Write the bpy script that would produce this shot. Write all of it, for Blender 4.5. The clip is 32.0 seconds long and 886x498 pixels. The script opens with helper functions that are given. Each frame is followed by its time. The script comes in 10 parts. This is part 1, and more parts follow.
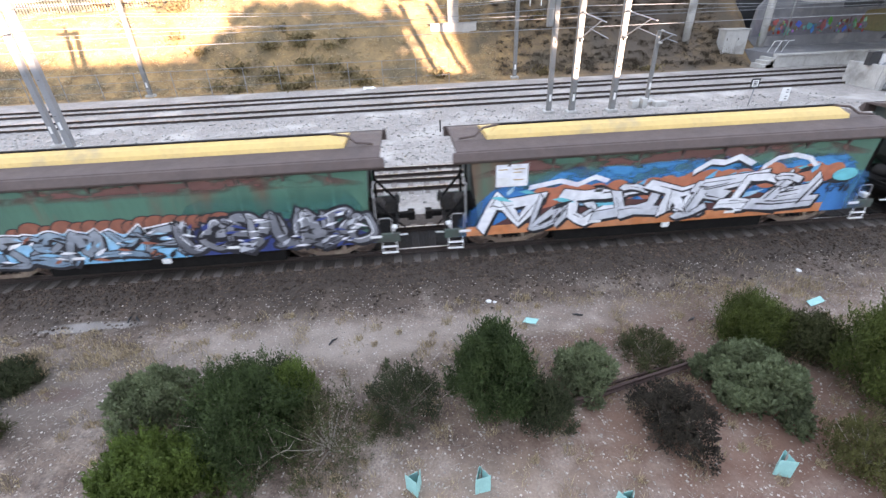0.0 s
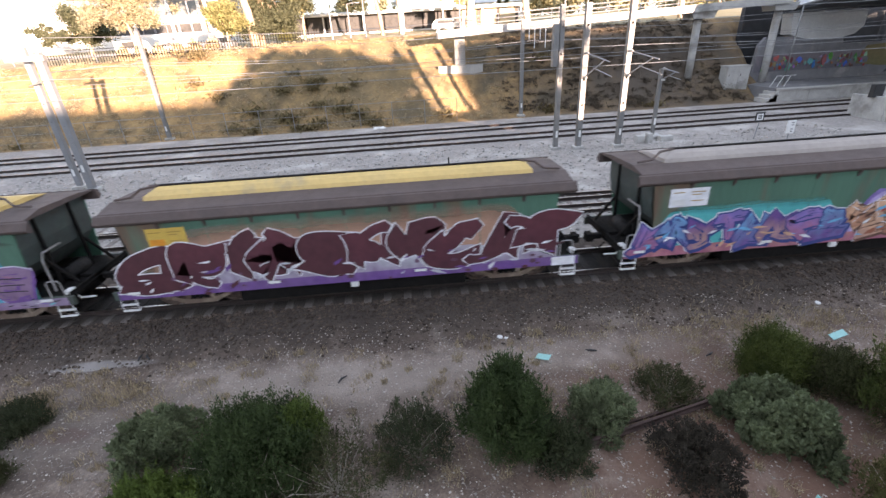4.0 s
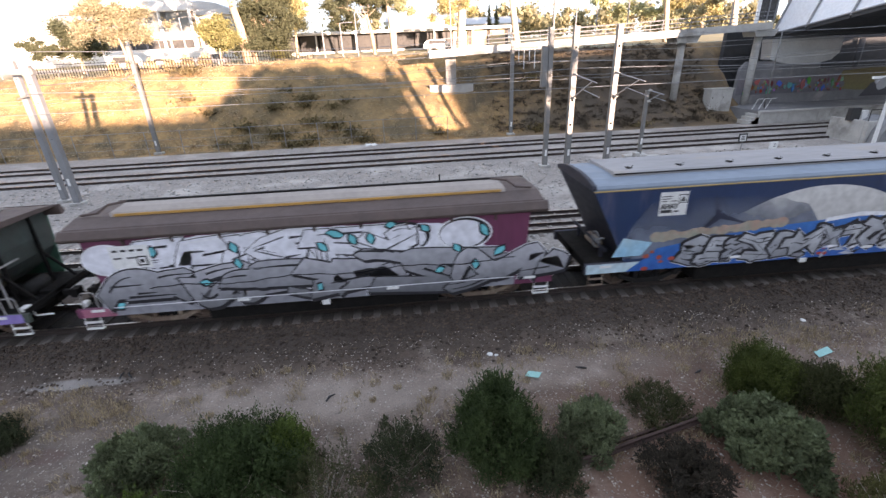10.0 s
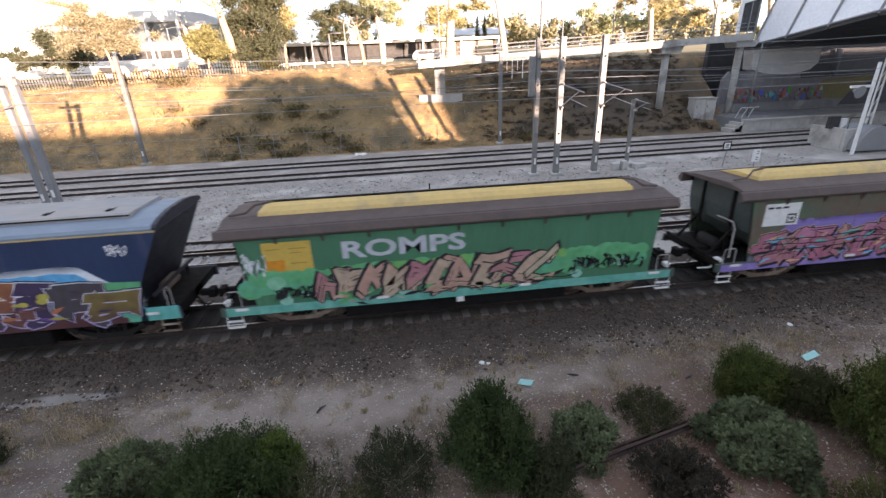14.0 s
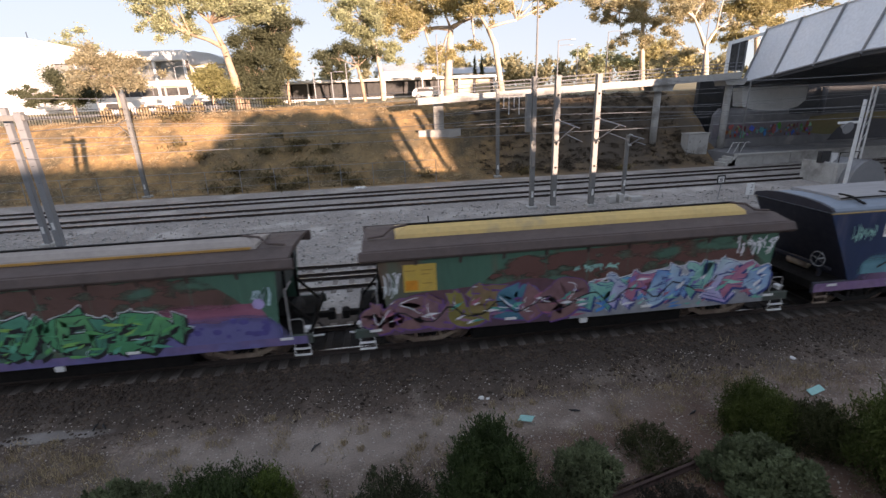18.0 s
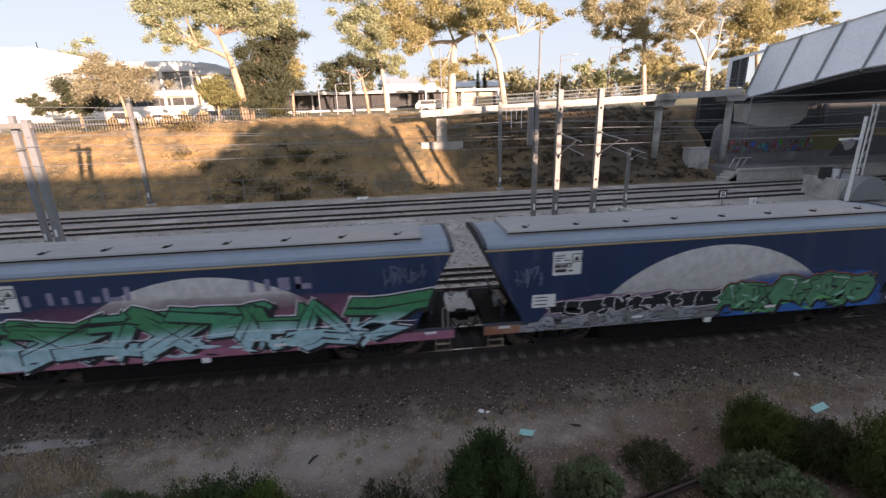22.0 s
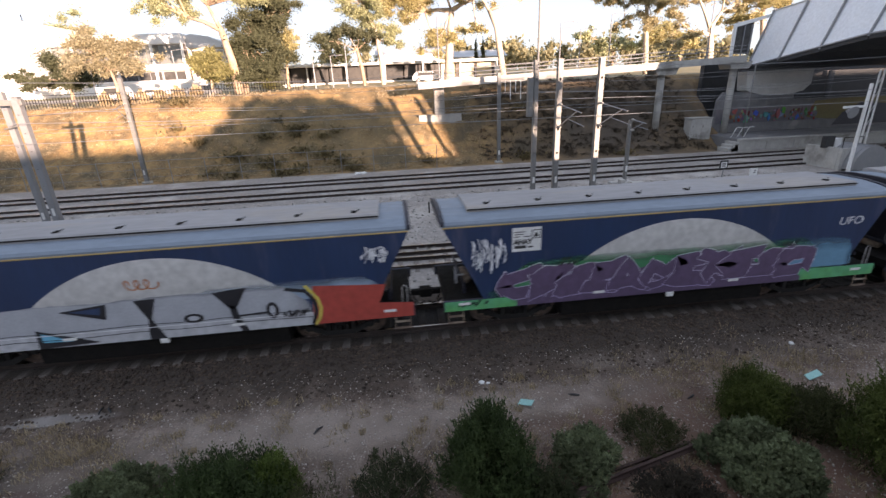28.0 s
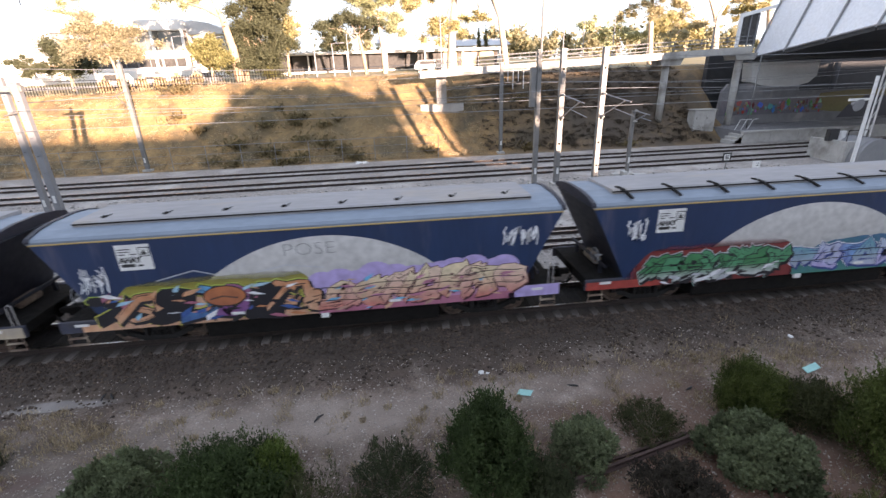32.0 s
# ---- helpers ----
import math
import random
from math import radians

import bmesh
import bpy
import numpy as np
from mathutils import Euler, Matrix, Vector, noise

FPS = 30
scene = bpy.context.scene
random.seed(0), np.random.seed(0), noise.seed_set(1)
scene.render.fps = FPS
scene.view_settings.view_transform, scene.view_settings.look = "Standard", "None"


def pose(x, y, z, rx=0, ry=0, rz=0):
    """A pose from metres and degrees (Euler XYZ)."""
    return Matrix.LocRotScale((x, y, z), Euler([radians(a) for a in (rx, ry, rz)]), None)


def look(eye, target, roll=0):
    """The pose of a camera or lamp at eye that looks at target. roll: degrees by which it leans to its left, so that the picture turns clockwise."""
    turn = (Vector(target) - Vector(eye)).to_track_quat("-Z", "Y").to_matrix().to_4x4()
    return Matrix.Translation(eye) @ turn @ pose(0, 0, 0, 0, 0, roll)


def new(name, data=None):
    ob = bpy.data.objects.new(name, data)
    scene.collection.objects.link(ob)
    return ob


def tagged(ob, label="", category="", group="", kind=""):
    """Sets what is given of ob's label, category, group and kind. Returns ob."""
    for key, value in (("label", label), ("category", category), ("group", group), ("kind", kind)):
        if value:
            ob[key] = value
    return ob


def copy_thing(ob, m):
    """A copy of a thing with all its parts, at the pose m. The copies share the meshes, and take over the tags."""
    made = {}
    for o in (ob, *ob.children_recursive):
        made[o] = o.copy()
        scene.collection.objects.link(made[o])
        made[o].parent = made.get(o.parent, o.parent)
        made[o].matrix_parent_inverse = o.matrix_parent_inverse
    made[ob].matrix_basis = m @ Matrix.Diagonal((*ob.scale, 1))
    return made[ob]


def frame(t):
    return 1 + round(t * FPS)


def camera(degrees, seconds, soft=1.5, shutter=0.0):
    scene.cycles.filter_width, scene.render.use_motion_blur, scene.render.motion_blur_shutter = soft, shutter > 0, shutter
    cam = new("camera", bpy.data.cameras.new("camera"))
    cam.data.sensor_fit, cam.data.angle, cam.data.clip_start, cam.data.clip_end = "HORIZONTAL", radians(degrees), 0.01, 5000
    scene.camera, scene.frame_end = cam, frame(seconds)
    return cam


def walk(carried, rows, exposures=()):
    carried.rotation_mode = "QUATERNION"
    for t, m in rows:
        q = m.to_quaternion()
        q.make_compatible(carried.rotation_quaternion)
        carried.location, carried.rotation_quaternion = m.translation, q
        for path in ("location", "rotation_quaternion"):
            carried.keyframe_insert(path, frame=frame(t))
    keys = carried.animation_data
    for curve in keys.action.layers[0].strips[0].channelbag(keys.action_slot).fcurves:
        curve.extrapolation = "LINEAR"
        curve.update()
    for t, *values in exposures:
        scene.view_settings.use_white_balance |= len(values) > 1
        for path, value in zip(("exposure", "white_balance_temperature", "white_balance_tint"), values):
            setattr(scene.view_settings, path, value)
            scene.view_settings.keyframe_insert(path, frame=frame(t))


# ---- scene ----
# The camera stands still on a footbridge and is only tilted and turned by hand.
cam = camera(90.3, 32.0, soft=1.45, shutter=0.25)
EYE = (0.0, 0.0, 7.0)
PATH = [
    (0, 59.62, 1.89, -5.21), (0.5, 59.86, 1.96, -5.01), (1, 60.26, 2.07, -4.71), (1.5, 60.91, 2.31, -4.37), (2, 61.84, 2.53, -4.25),
    (2.5, 62.80, 2.74, -4.32), (3, 63.83, 2.75, -4.34), (3.5, 64.15, 2.95, -4.30), (5.5, 64.33, 2.93, -4.57), (6, 64.47, 2.67, -4.72),
    (6.5, 64.72, 2.45, -4.85), (7, 65.02, 2.40, -4.91), (7.5, 65.39, 2.35, -5.00), (8, 65.77, 2.34, -5.15), (8.5, 66.07, 2.37, -5.18),
    (9, 66.07, 2.30, -5.27), (9.5, 66.22, 2.28, -5.33), (10, 66.31, 2.20, -5.40), (10.5, 66.36, 2.09, -5.75), (11, 66.42, 2.01, -5.94),
    (11.5, 66.50, 1.91, -6.10), (12, 66.65, 1.93, -6.17), (12.5, 66.73, 2.12, -6.24), (13, 67.05, 2.42, -6.45), (13.5, 67.39, 2.40, -6.55),
    (14, 67.38, 2.23, -6.72), (14.5, 67.63, 1.96, -6.68), (16.5, 70.01, 2.18, -6.85), (17, 70.56, 2.25, -6.92), (17.5, 71.22, 2.22, -6.87),
    (18, 71.57, 2.18, -6.89), (18.5, 71.77, 2.09, -6.84), (19, 71.95, 1.97, -6.75), (19.5, 72.21, 1.79, -6.69), (20, 72.31, 1.64, -6.67),
    (20.5, 72.57, 1.60, -6.66), (21, 72.88, 1.60, -6.64), (21.5, 73.10, 1.57, -6.55), (22, 73.06, 1.60, -6.52), (22.5, 73.07, 1.64, -6.58),
    (23, 73.07, 1.66, -6.53), (23.5, 73.04, 1.68, -6.53), (24, 73.04, 1.75, -6.52), (24.5, 72.48, 2.16, -6.82), (25, 71.24, 2.25, -6.94),
    (25.5, 69.99, 2.22, -6.81), (27.5, 69.26, 2.26, -6.76), (28, 69.74, 2.21, -6.80), (28.5, 70.12, 2.13, -6.75), (29, 70.30, 2.07, -6.71),
    (29.5, 70.18, 1.91, -6.69), (30, 69.86, 1.84, -6.70), (30.5, 69.50, 1.92, -6.58), (31, 69.17, 1.94, -6.51), (31.5, 68.67, 1.80, -6.46),
    (32, 68.52, 1.81, -6.54),
]
walk(cam, [(t, pose(*EYE, rx, ry, rz)) for t, rx, ry, rz in PATH],
     exposures=[(t, stops, 8000, 33) for t, stops in ((0.0, 3.88), (1.5, 3.65), (3.5, 3.22), (6.0, 3.28), (9.0, 3.08), (14.0, 2.85), (17.0, 2.32), (19.0, 2.07),
                (24.0, 2.16), (25.0, 2.76), (28.0, 2.42), (30.0, 2.76), (32.0, 2.92))])

# ---- light ----
SUN = Vector((-0.46, 0.92, -0.10)).normalized()
world = bpy.data.worlds.new("sky")
scene.world = world
world.use_nodes = True
wn = world.node_tree.nodes
sky = wn.new("ShaderNodeTexSky")
sky.sky_type, sky.sun_disc = "NISHITA", False
sky.sun_elevation = math.asin(-SUN.z)
sky.sun_rotation = math.atan2(-SUN.x, -SUN.y)
sky.air_density, sky.dust_density, sky.ozone_density = 1.0, 0.15, 1.6
tone = wn.new("ShaderNodeGamma")
tone.inputs["Gamma"].default_value = 0.2
world.node_tree.links.new(sky.outputs[0], tone.inputs["Color"])
tint = wn.new("ShaderNodeMix")
tint.data_type, tint.blend_type = "RGBA", "MULTIPLY"
tint.inputs[0].default_value = 1.0
tint.inputs[7].default_value = (0.72, 0.98, 1.22, 1)
world.node_tree.links.new(tone.outputs[0], tint.inputs[6])
world.node_tree.links.new(tint.outputs[2], wn["Background"].inputs[0])
wn["Background"].inputs[1].default_value = 0.17
lamp = bpy.data.lights.new("sun", "SUN")
lamp.energy, lamp.angle, lamp.color = 3.3, radians(0.6), (1.0, 0.91, 0.77)
sun = new("sun", lamp)
sun.matrix_world = look((0, -40, 40), Vector((0, -40, 40)) + SUN)

# ---- helpers for meshes and materials ----
class Geo:
    """Vertices, faces and material numbers, gathered and then made into one mesh."""

    def __init__(self):
        self.v, self.f, self.m = [], [], []

    def add(self, verts, faces, m=0):
        n = len(self.v)
        self.v += [tuple(p) for p in verts]
        self.f += [tuple(n + i for i in f) for f in faces]
        self.m += [m] * len(faces)
        return self

    def box(self, x0, x1, y0, y1, z0, z1, c=0.0, m=0):
        """A box, its edges chamfered by c."""
        if c <= 0:
            v = [(x, y, z) for x in (x0, x1) for y in (y0, y1) for z in (z0, z1)]
            f = [(0, 1, 3, 2), (4, 6, 7, 5), (0, 4, 5, 1), (2, 3, 7, 6), (0, 2, 6, 4), (1, 5, 7, 3)]
            return self.add(v, f, m)
        c = min(c, (x1 - x0) / 2.1, (y1 - y0) / 2.1, (z1 - z0) / 2.1)
        v, at = [], {}
        for i, x in enumerate((x0, x1)):
            for j, y in enumerate((y0, y1)):
                for k, z in enumerate((z0, z1)):
                    dx, dy, dz = c * (1 - 2 * i), c * (1 - 2 * j), c * (1 - 2 * k)
                    for a, p in enumerate(((x, y + dy, z + dz), (x + dx, y, z + dz), (x + dx, y + dy, z))):
                        at[i, j, k, a] = len(v)
                        v.append(p)
        f = []
        for a in range(3):
            for s in (0, 1):
                ring = []
                for p, q in ((0, 0), (0, 1), (1, 1), (1, 0)):
                    key = [p, q]
                    key.insert(a, s)
                    ring.append(at[(*key, a)])
                f.append(tuple(ring if (s == 1) != (a == 1) else ring[::-1]))
        for a in range(3):
            b, d = [n for n in range(3) if n != a]
            for s in (0, 1):
                for u in (0, 1):
                    lo, hi = [0, 0, 0], [0, 0, 0]
                    lo[b], lo[d], hi[b], hi[d] = s, u, s, u
                    lo[a], hi[a] = 0, 1
                    f.append((at[(*lo, b)], at[(*hi, b)], at[(*hi, d)], at[(*lo, d)]))
        for i in (0, 1):
            for j in (0, 1):
                for k in (0, 1):
                    f.append((at[i, j, k, 0], at[i, j, k, 1], at[i, j, k, 2]))
        return self.add(v, f, m)

    def tube(self, points, radii, n=8, m=0, caps=True):
        """A tapered tube along points."""
        pts = [Vector(p) for p in points]
        if not isinstance(radii, (list, tuple)):
            radii = [radii] * len(pts)
        v, f = [], []
        for i, p in enumerate(pts):
            way = (pts[min(i + 1, len(pts) - 1)] - pts[max(i - 1, 0)]).normalized()
            side = way.orthogonal().normalized() if abs(way.z) > 0.9 else way.cross(Vector((0, 0, 1))).normalized()
            up = side.cross(way)
            for k in range(n):
                a = 2 * math.pi * k / n
                v.append(p + radii[i] * (math.cos(a) * side + math.sin(a) * up))
        for i in range(len(pts) - 1):
            for k in range(n):
                a, b = i * n + k, i * n + (k + 1) % n
                f.append((a, b, b + n, a + n))
        if caps:
            f.append(tuple(range(n))[::-1])
            f.append(tuple(range((len(pts) - 1) * n, len(pts) * n)))
        return self.add(v, f, m)

    def prism(self, ring, x0, x1, m=0, axis="x"):
        """A closed ring of (y, z) swept from x0 to x1; x0 and x1 may be functions of (y, z)."""
        lo, hi = (x0 if callable(x0) else lambda *_: x0), (x1 if callable(x1) else lambda *_: x1)
        n = len(ring)
        if axis == "x":
            v = [(lo(*p), *p) for p in ring] + [(hi(*p), *p) for p in ring]
        elif axis == "y":
            v = [(p[0], lo(*p), p[1]) for p in ring] + [(p[0], hi(*p), p[1]) for p in ring]
        else:
            v = [(*p, lo(*p)) for p in ring] + [(*p, hi(*p)) for p in ring]
        f = [(i, (i + 1) % n, (i + 1) % n + n, i + n) for i in range(n)]
        f += [tuple(range(n))[::-1], tuple(range(n, 2 * n))]
        return self.add(v, f, m)

    def mesh(self, name, mats, smooth=False):
        me = bpy.data.meshes.new(name)
        me.from_pydata(self.v, [], self.f)
        for m in mats if isinstance(mats, (list, tuple)) else [mats]:
            me.materials.append(m)
        if any(self.m):
            me.polygons.foreach_set("material_index", self.m)
        if smooth:
            me.polygons.foreach_set("use_smooth", [True] * len(me.polygons))
        bm = bmesh.new()
        bm.from_mesh(me)
        if len(bm.faces) < 4000 and not smooth:
            bmesh.ops.recalc_face_normals(bm, faces=bm.faces)
        bm.to_mesh(me)
        bm.free()
        return me


def part(name, geo, mats, parent, label="", smooth=False):
    ob = new(name, geo if isinstance(geo, bpy.types.Mesh) else geo.mesh(name, mats, smooth))
    ob.parent = parent
    if label:
        tagged(ob, label)
    return ob


def thing(name, label, category, x=0, y=0, z=0, rz=0, group="", kind="", geo=None, mats=None, smooth=False):
    ob = new(name, geo.mesh(name, mats, smooth) if geo else None)
    ob.matrix_basis = pose(x, y, z, 0, 0, rz)
    return tagged(ob, label, category, group, kind)


# ---- materials ----
def material(name, color, rough=0.7, metal=0.0, second=None, scale=3.0, amount=0.5, bump=0.0, bump_scale=40.0, third=None, third_scale=0.6,
             third_amount=0.3, island=0.0, detail=6.0, stretch=(1, 1, 1), spec=0.5, speck=(0.9, 1.07)):
    """A surface in two or three colours that mix by noise, with fine relief."""
    mat = bpy.data.materials.new(name)
    mat.use_nodes = True
    nt = mat.node_tree
    n, link = nt.nodes, nt.links.new
    bsdf = n["Principled BSDF"]
    bsdf.inputs["Roughness"].default_value, bsdf.inputs["Metallic"].default_value = rough, metal
    bsdf.inputs["Specular IOR Level"].default_value = spec
    place = n.new("ShaderNodeTexCoord")
    mapping = n.new("ShaderNodeMapping")
    mapping.inputs["Scale"].default_value = stretch
    link(place.outputs["Object"], mapping.inputs["Vector"])

    def cloud(s, d=detail):
        t = n.new("ShaderNodeTexNoise")
        t.inputs["Scale"].default_value, t.inputs["Detail"].default_value, t.inputs["Roughness"].default_value = s, d, 0.6
        link(mapping.outputs[0], t.inputs["Vector"])
        return t.outputs["Fac"]

    def between(fac, lo, hi):
        r = n.new("ShaderNodeMapRange")
        r.inputs["From Min"].default_value, r.inputs["From Max"].default_value = lo, hi
        link(fac, r.inputs["Value"])
        return r.outputs[0]

    def mix(fac, a, b, how="MIX"):
        mx = n.new("ShaderNodeMix")
        mx.data_type, mx.blend_type = "RGBA", how
        for socket, value in ((mx.inputs[0], fac), (mx.inputs[6], a), (mx.inputs[7], b)):
            if isinstance(value, (tuple, list)):
                socket.default_value = (*value, 1) if len(value) == 3 else value
            elif isinstance(value, (int, float)):
                socket.default_value = value
            else:
                link(value, socket)
        return mx.outputs[2]

    second = second or tuple(c * 0.7 for c in color)
    col = mix(between(cloud(scale), 0.5 - 0.25 / max(amount, 0.05) * 0.5, 0.5 + 0.25), color, second)
    if third:
        col = mix(between(cloud(third_scale, 4.0), 0.62 - third_amount * 0.4, 0.72 - third_amount * 0.2), col, third)
    fine = mix(between(cloud(scale * 9, 3.0), 0.3, 0.7), (speck[0],) * 3, (speck[1],) * 3)
    col = mix(1.0, col, fine, "MULTIPLY")
    if island:
        geo = n.new("ShaderNodeNewGeometry")
        shade = mix(geo.outputs["Random Per Island"], tuple([1 - island] * 3), tuple([1 + island] * 3))
        col = mix(1.0, col, shade, "MULTIPLY")
    link(col, bsdf.inputs["Base Color"])
    if bump:
        b = n.new("ShaderNodeBump")
        b.inputs["Strength"].default_value, b.inputs["Distance"].default_value = bump, 0.03
        link(cloud(bump_scale, 4.0), b.inputs["Height"])
        link(b.outputs[0], bsdf.inputs["Normal"])
    r = between(cloud(scale * 2.3, 3.0), 0.2, 0.8)
    span = n.new("ShaderNodeMapRange")
    span.inputs["To Min"].default_value, span.inputs["To Max"].default_value = max(rough - 0.12, 0.03), min(rough + 0.12, 1.0)
    link(r, span.inputs["Value"])
    link(span.outputs[0], bsdf.inputs["Roughness"])
    return mat


_paints = {}


def spray(a, b=None, zlo=0.8, zhi=2.2, grain=1.9):
    """Spray paint that fades from colour a (low) to b (high), cloudy and worn."""
    b = b or a
    key = (a, b, zlo, zhi, grain)
    if key in _paints:
        return _paints[key]
    mat = bpy.data.materials.new("spray_paint")
    mat.use_nodes = True
    nt = mat.node_tree
    n, link = nt.nodes, nt.links.new
    bsdf = n["Principled BSDF"]
    bsdf.inputs["Roughness"].default_value = 0.55
    tc, sep, noise_, add, ran, mx, dirt, mul = (n.new("ShaderNode" + k) for k in ("TexCoord", "SeparateXYZ", "TexNoise", "Math", "MapRange", "Mix", "TexNoise", "Mix"))
    noise_.inputs["Scale"].default_value, noise_.inputs["Detail"].default_value = 2.0, 5.0
    dirt.inputs["Scale"].default_value, dirt.inputs["Detail"].default_value = 5.0, 8.0
    for t in (noise_, dirt):
        link(tc.outputs["Object"], t.inputs["Vector"])
    link(tc.outputs["Object"], sep.inputs[0])
    add.operation = "MULTIPLY_ADD"
    link(noise_.outputs["Fac"], add.inputs[0])
    add.inputs[1].default_value = grain
    link(sep.outputs["Z"], add.inputs[2])
    ran.inputs["From Min"].default_value, ran.inputs["From Max"].default_value = zlo + 0.4 * grain, zhi + 0.6 * grain
    link(add.outputs[0], ran.inputs["Value"])
    mx.data_type = mul.data_type = "RGBA"
    link(ran.outputs[0], mx.inputs[0])
    mx.inputs[6].default_value, mx.inputs[7].default_value = (*a, 1), (*b, 1)
    mul.blend_type = "MULTIPLY"
    mul.inputs[0].default_value = 0.55
    link(mx.outputs[2], mul.inputs[6])
    link(dirt.outputs["Fac"], mul.inputs[7])
    gain = n.new("ShaderNodeMix")
    gain.data_type, gain.blend_type = "RGBA", "MULTIPLY"
    gain.inputs[0].default_value = 1.0
    link(mul.outputs[2], gain.inputs[6])
    gain.inputs[7].default_value = (1.3, 1.3, 1.3, 1)
    link(gain.outputs[2], bsdf.inputs["Base Color"])
    _paints[key] = mat
    return mat


def haze(color, z0, z1, grain=0.3, patch=0.0):
    """Thin sprayed paint: solid at z0 and gone at z1, with a cloudy edge and soft ends; patch breaks it into islands."""
    key = ("haze", color, z0, z1, grain, patch)
    if key in _paints:
        return _paints[key]
    mat = material("sprayed_haze", color, 0.6, 0, tuple(0.82 * c for c in color), 1.6, 0.6)
    nt = mat.node_tree
    n, link = nt.nodes, nt.links.new
    tc, sep, cloud_, add, ran, mixed, clear = (n.new("ShaderNode" + k) for k in ("TexCoord", "SeparateXYZ", "TexNoise", "Math", "MapRange", "MixShader", "BsdfTransparent"))
    cloud_.inputs["Scale"].default_value, cloud_.inputs["Detail"].default_value = 1.1, 6.0
    link(tc.outputs["Object"], cloud_.inputs["Vector"])
    link(tc.outputs["Object"], sep.inputs[0])
    add.operation = "MULTIPLY_ADD"
    link(cloud_.outputs["Fac"], add.inputs[0])
    add.inputs[1].default_value = grain
    link(sep.outputs["Z"], add.inputs[2])
    ran.inputs["From Min"].default_value, ran.inputs["From Max"].default_value = z0 + grain * 0.5, z1 + grain * 0.5
    link(add.outputs[0], ran.inputs["Value"])
    # the ends of the field thin out
    gen, less, end, wob, clip, out = n.new("ShaderNodeSeparateXYZ"), *[n.new("ShaderNodeMath") for _ in range(5)]
    link(tc.outputs["Generated"], gen.inputs[0])
    less.operation, less.inputs[0].default_value = "SUBTRACT", 1.0
    link(gen.outputs["X"], less.inputs[1])
    end.operation = "MINIMUM"
    link(gen.outputs["X"], end.inputs[0])
    link(less.outputs[0], end.inputs[1])
    wob.operation, wob.inputs[1].default_value = "MULTIPLY_ADD", -9.0
    link(end.outputs[0], wob.inputs[0])
    link(cloud_.outputs["Fac"], wob.inputs[2])
    clip.operation, clip.inputs[1].default_value, clip.use_clamp = "ADD", 0.35, True
    link(wob.outputs[0], clip.inputs[0])
    out.operation = "MAXIMUM"
    link(ran.outputs[0], out.inputs[0])
    link(clip.outputs[0], out.inputs[1])
    last = out
    if patch:
        mp, isle, cut, last = (n.new("ShaderNode" + k) for k in ("Mapping", "TexNoise", "MapRange", "Math"))
        mp.inputs["Scale"].default_value = (0.8, 1.0, 1.9)
        link(tc.outputs["Object"], mp.inputs["Vector"])
        isle.inputs["Scale"].default_value, isle.inputs["Detail"].default_value = 1.2, 4.0
        link(mp.outputs[0], isle.inputs["Vector"])
        cut.inputs["From Min"].default_value, cut.inputs["From Max"].default_value = patch + 0.07, patch - 0.07
        link(isle.outputs["Fac"], cut.inputs["Value"])
        last.operation = "MAXIMUM"
        link(out.outputs[0], last.inputs[0])
        link(cut.outputs[0], last.inputs[1])
    link(last.outputs[0], mixed.inputs[0])
    link(n["Principled BSDF"].outputs[0], mixed.inputs[1])
    link(clear.outputs[0], mixed.inputs[2])
    link(mixed.outputs[0], n["Material Output"].inputs["Surface"])
    _paints[key] = mat
    return mat


M = {}
M["soil"] = material("dry_soil", (0.215, 0.152, 0.116), 0.95, 0, (0.07, 0.045, 0.034), 2.2, 0.8, 1.0, 30, (0.33, 0.26, 0.215), 0.7, 0.3, speck=(0.55, 1.3))
M["ballast_grey"] = material("grey_ballast", (0.34, 0.31, 0.285), 0.95, 0, (0.18, 0.165, 0.15), 5.0, 0.7, 1.0, 14, (0.42, 0.39, 0.36), 0.3, 0.3)
M["sleeper"] = material("weathered_sleeper", (0.22, 0.19, 0.17), 0.9, 0, (0.12, 0.10, 0.09), 4, 0.6, 0.5, 30)
M["sleeper_shaded"] = material("sleeper_with_shade", (0.17, 0.145, 0.125), 0.9, 0, (0.09, 0.075, 0.065), 4, 0.6, 0.5, 30)
M["sleeper_pale"] = material("dusty_concrete_sleeper", (0.34, 0.32, 0.30), 0.9, 0, (0.24, 0.225, 0.21), 4, 0.6, 0.4, 30)
M["rail_rust"] = material("rail_side_rust", (0.055, 0.038, 0.032), 0.75, 0.3, (0.035, 0.026, 0.023), 8, 0.6, 0.3, 60)
M["rail_top"] = material("polished_rail_head", (0.55, 0.53, 0.50), 0.3, 1.0, (0.4, 0.38, 0.36), 5, 0.4)
M["rust"] = material("rusty_steel", (0.075, 0.042, 0.034), 0.85, 0.2, (0.05, 0.028, 0.024), 7, 0.6, 0.5, 50)
M["embank"] = material("dry_grass_cutting", (0.42, 0.255, 0.105), 0.95, 0, (0.15, 0.09, 0.045), 0.9, 0.8, 1.0, 5, (0.12, 0.09, 0.05), 0.35, 0.42, speck=(0.6, 1.2))
M["plateau"] = material("verge", (0.30, 0.25, 0.15), 0.95, 0, (0.20, 0.18, 0.09), 0.2, 0.7, 0.6, 5)
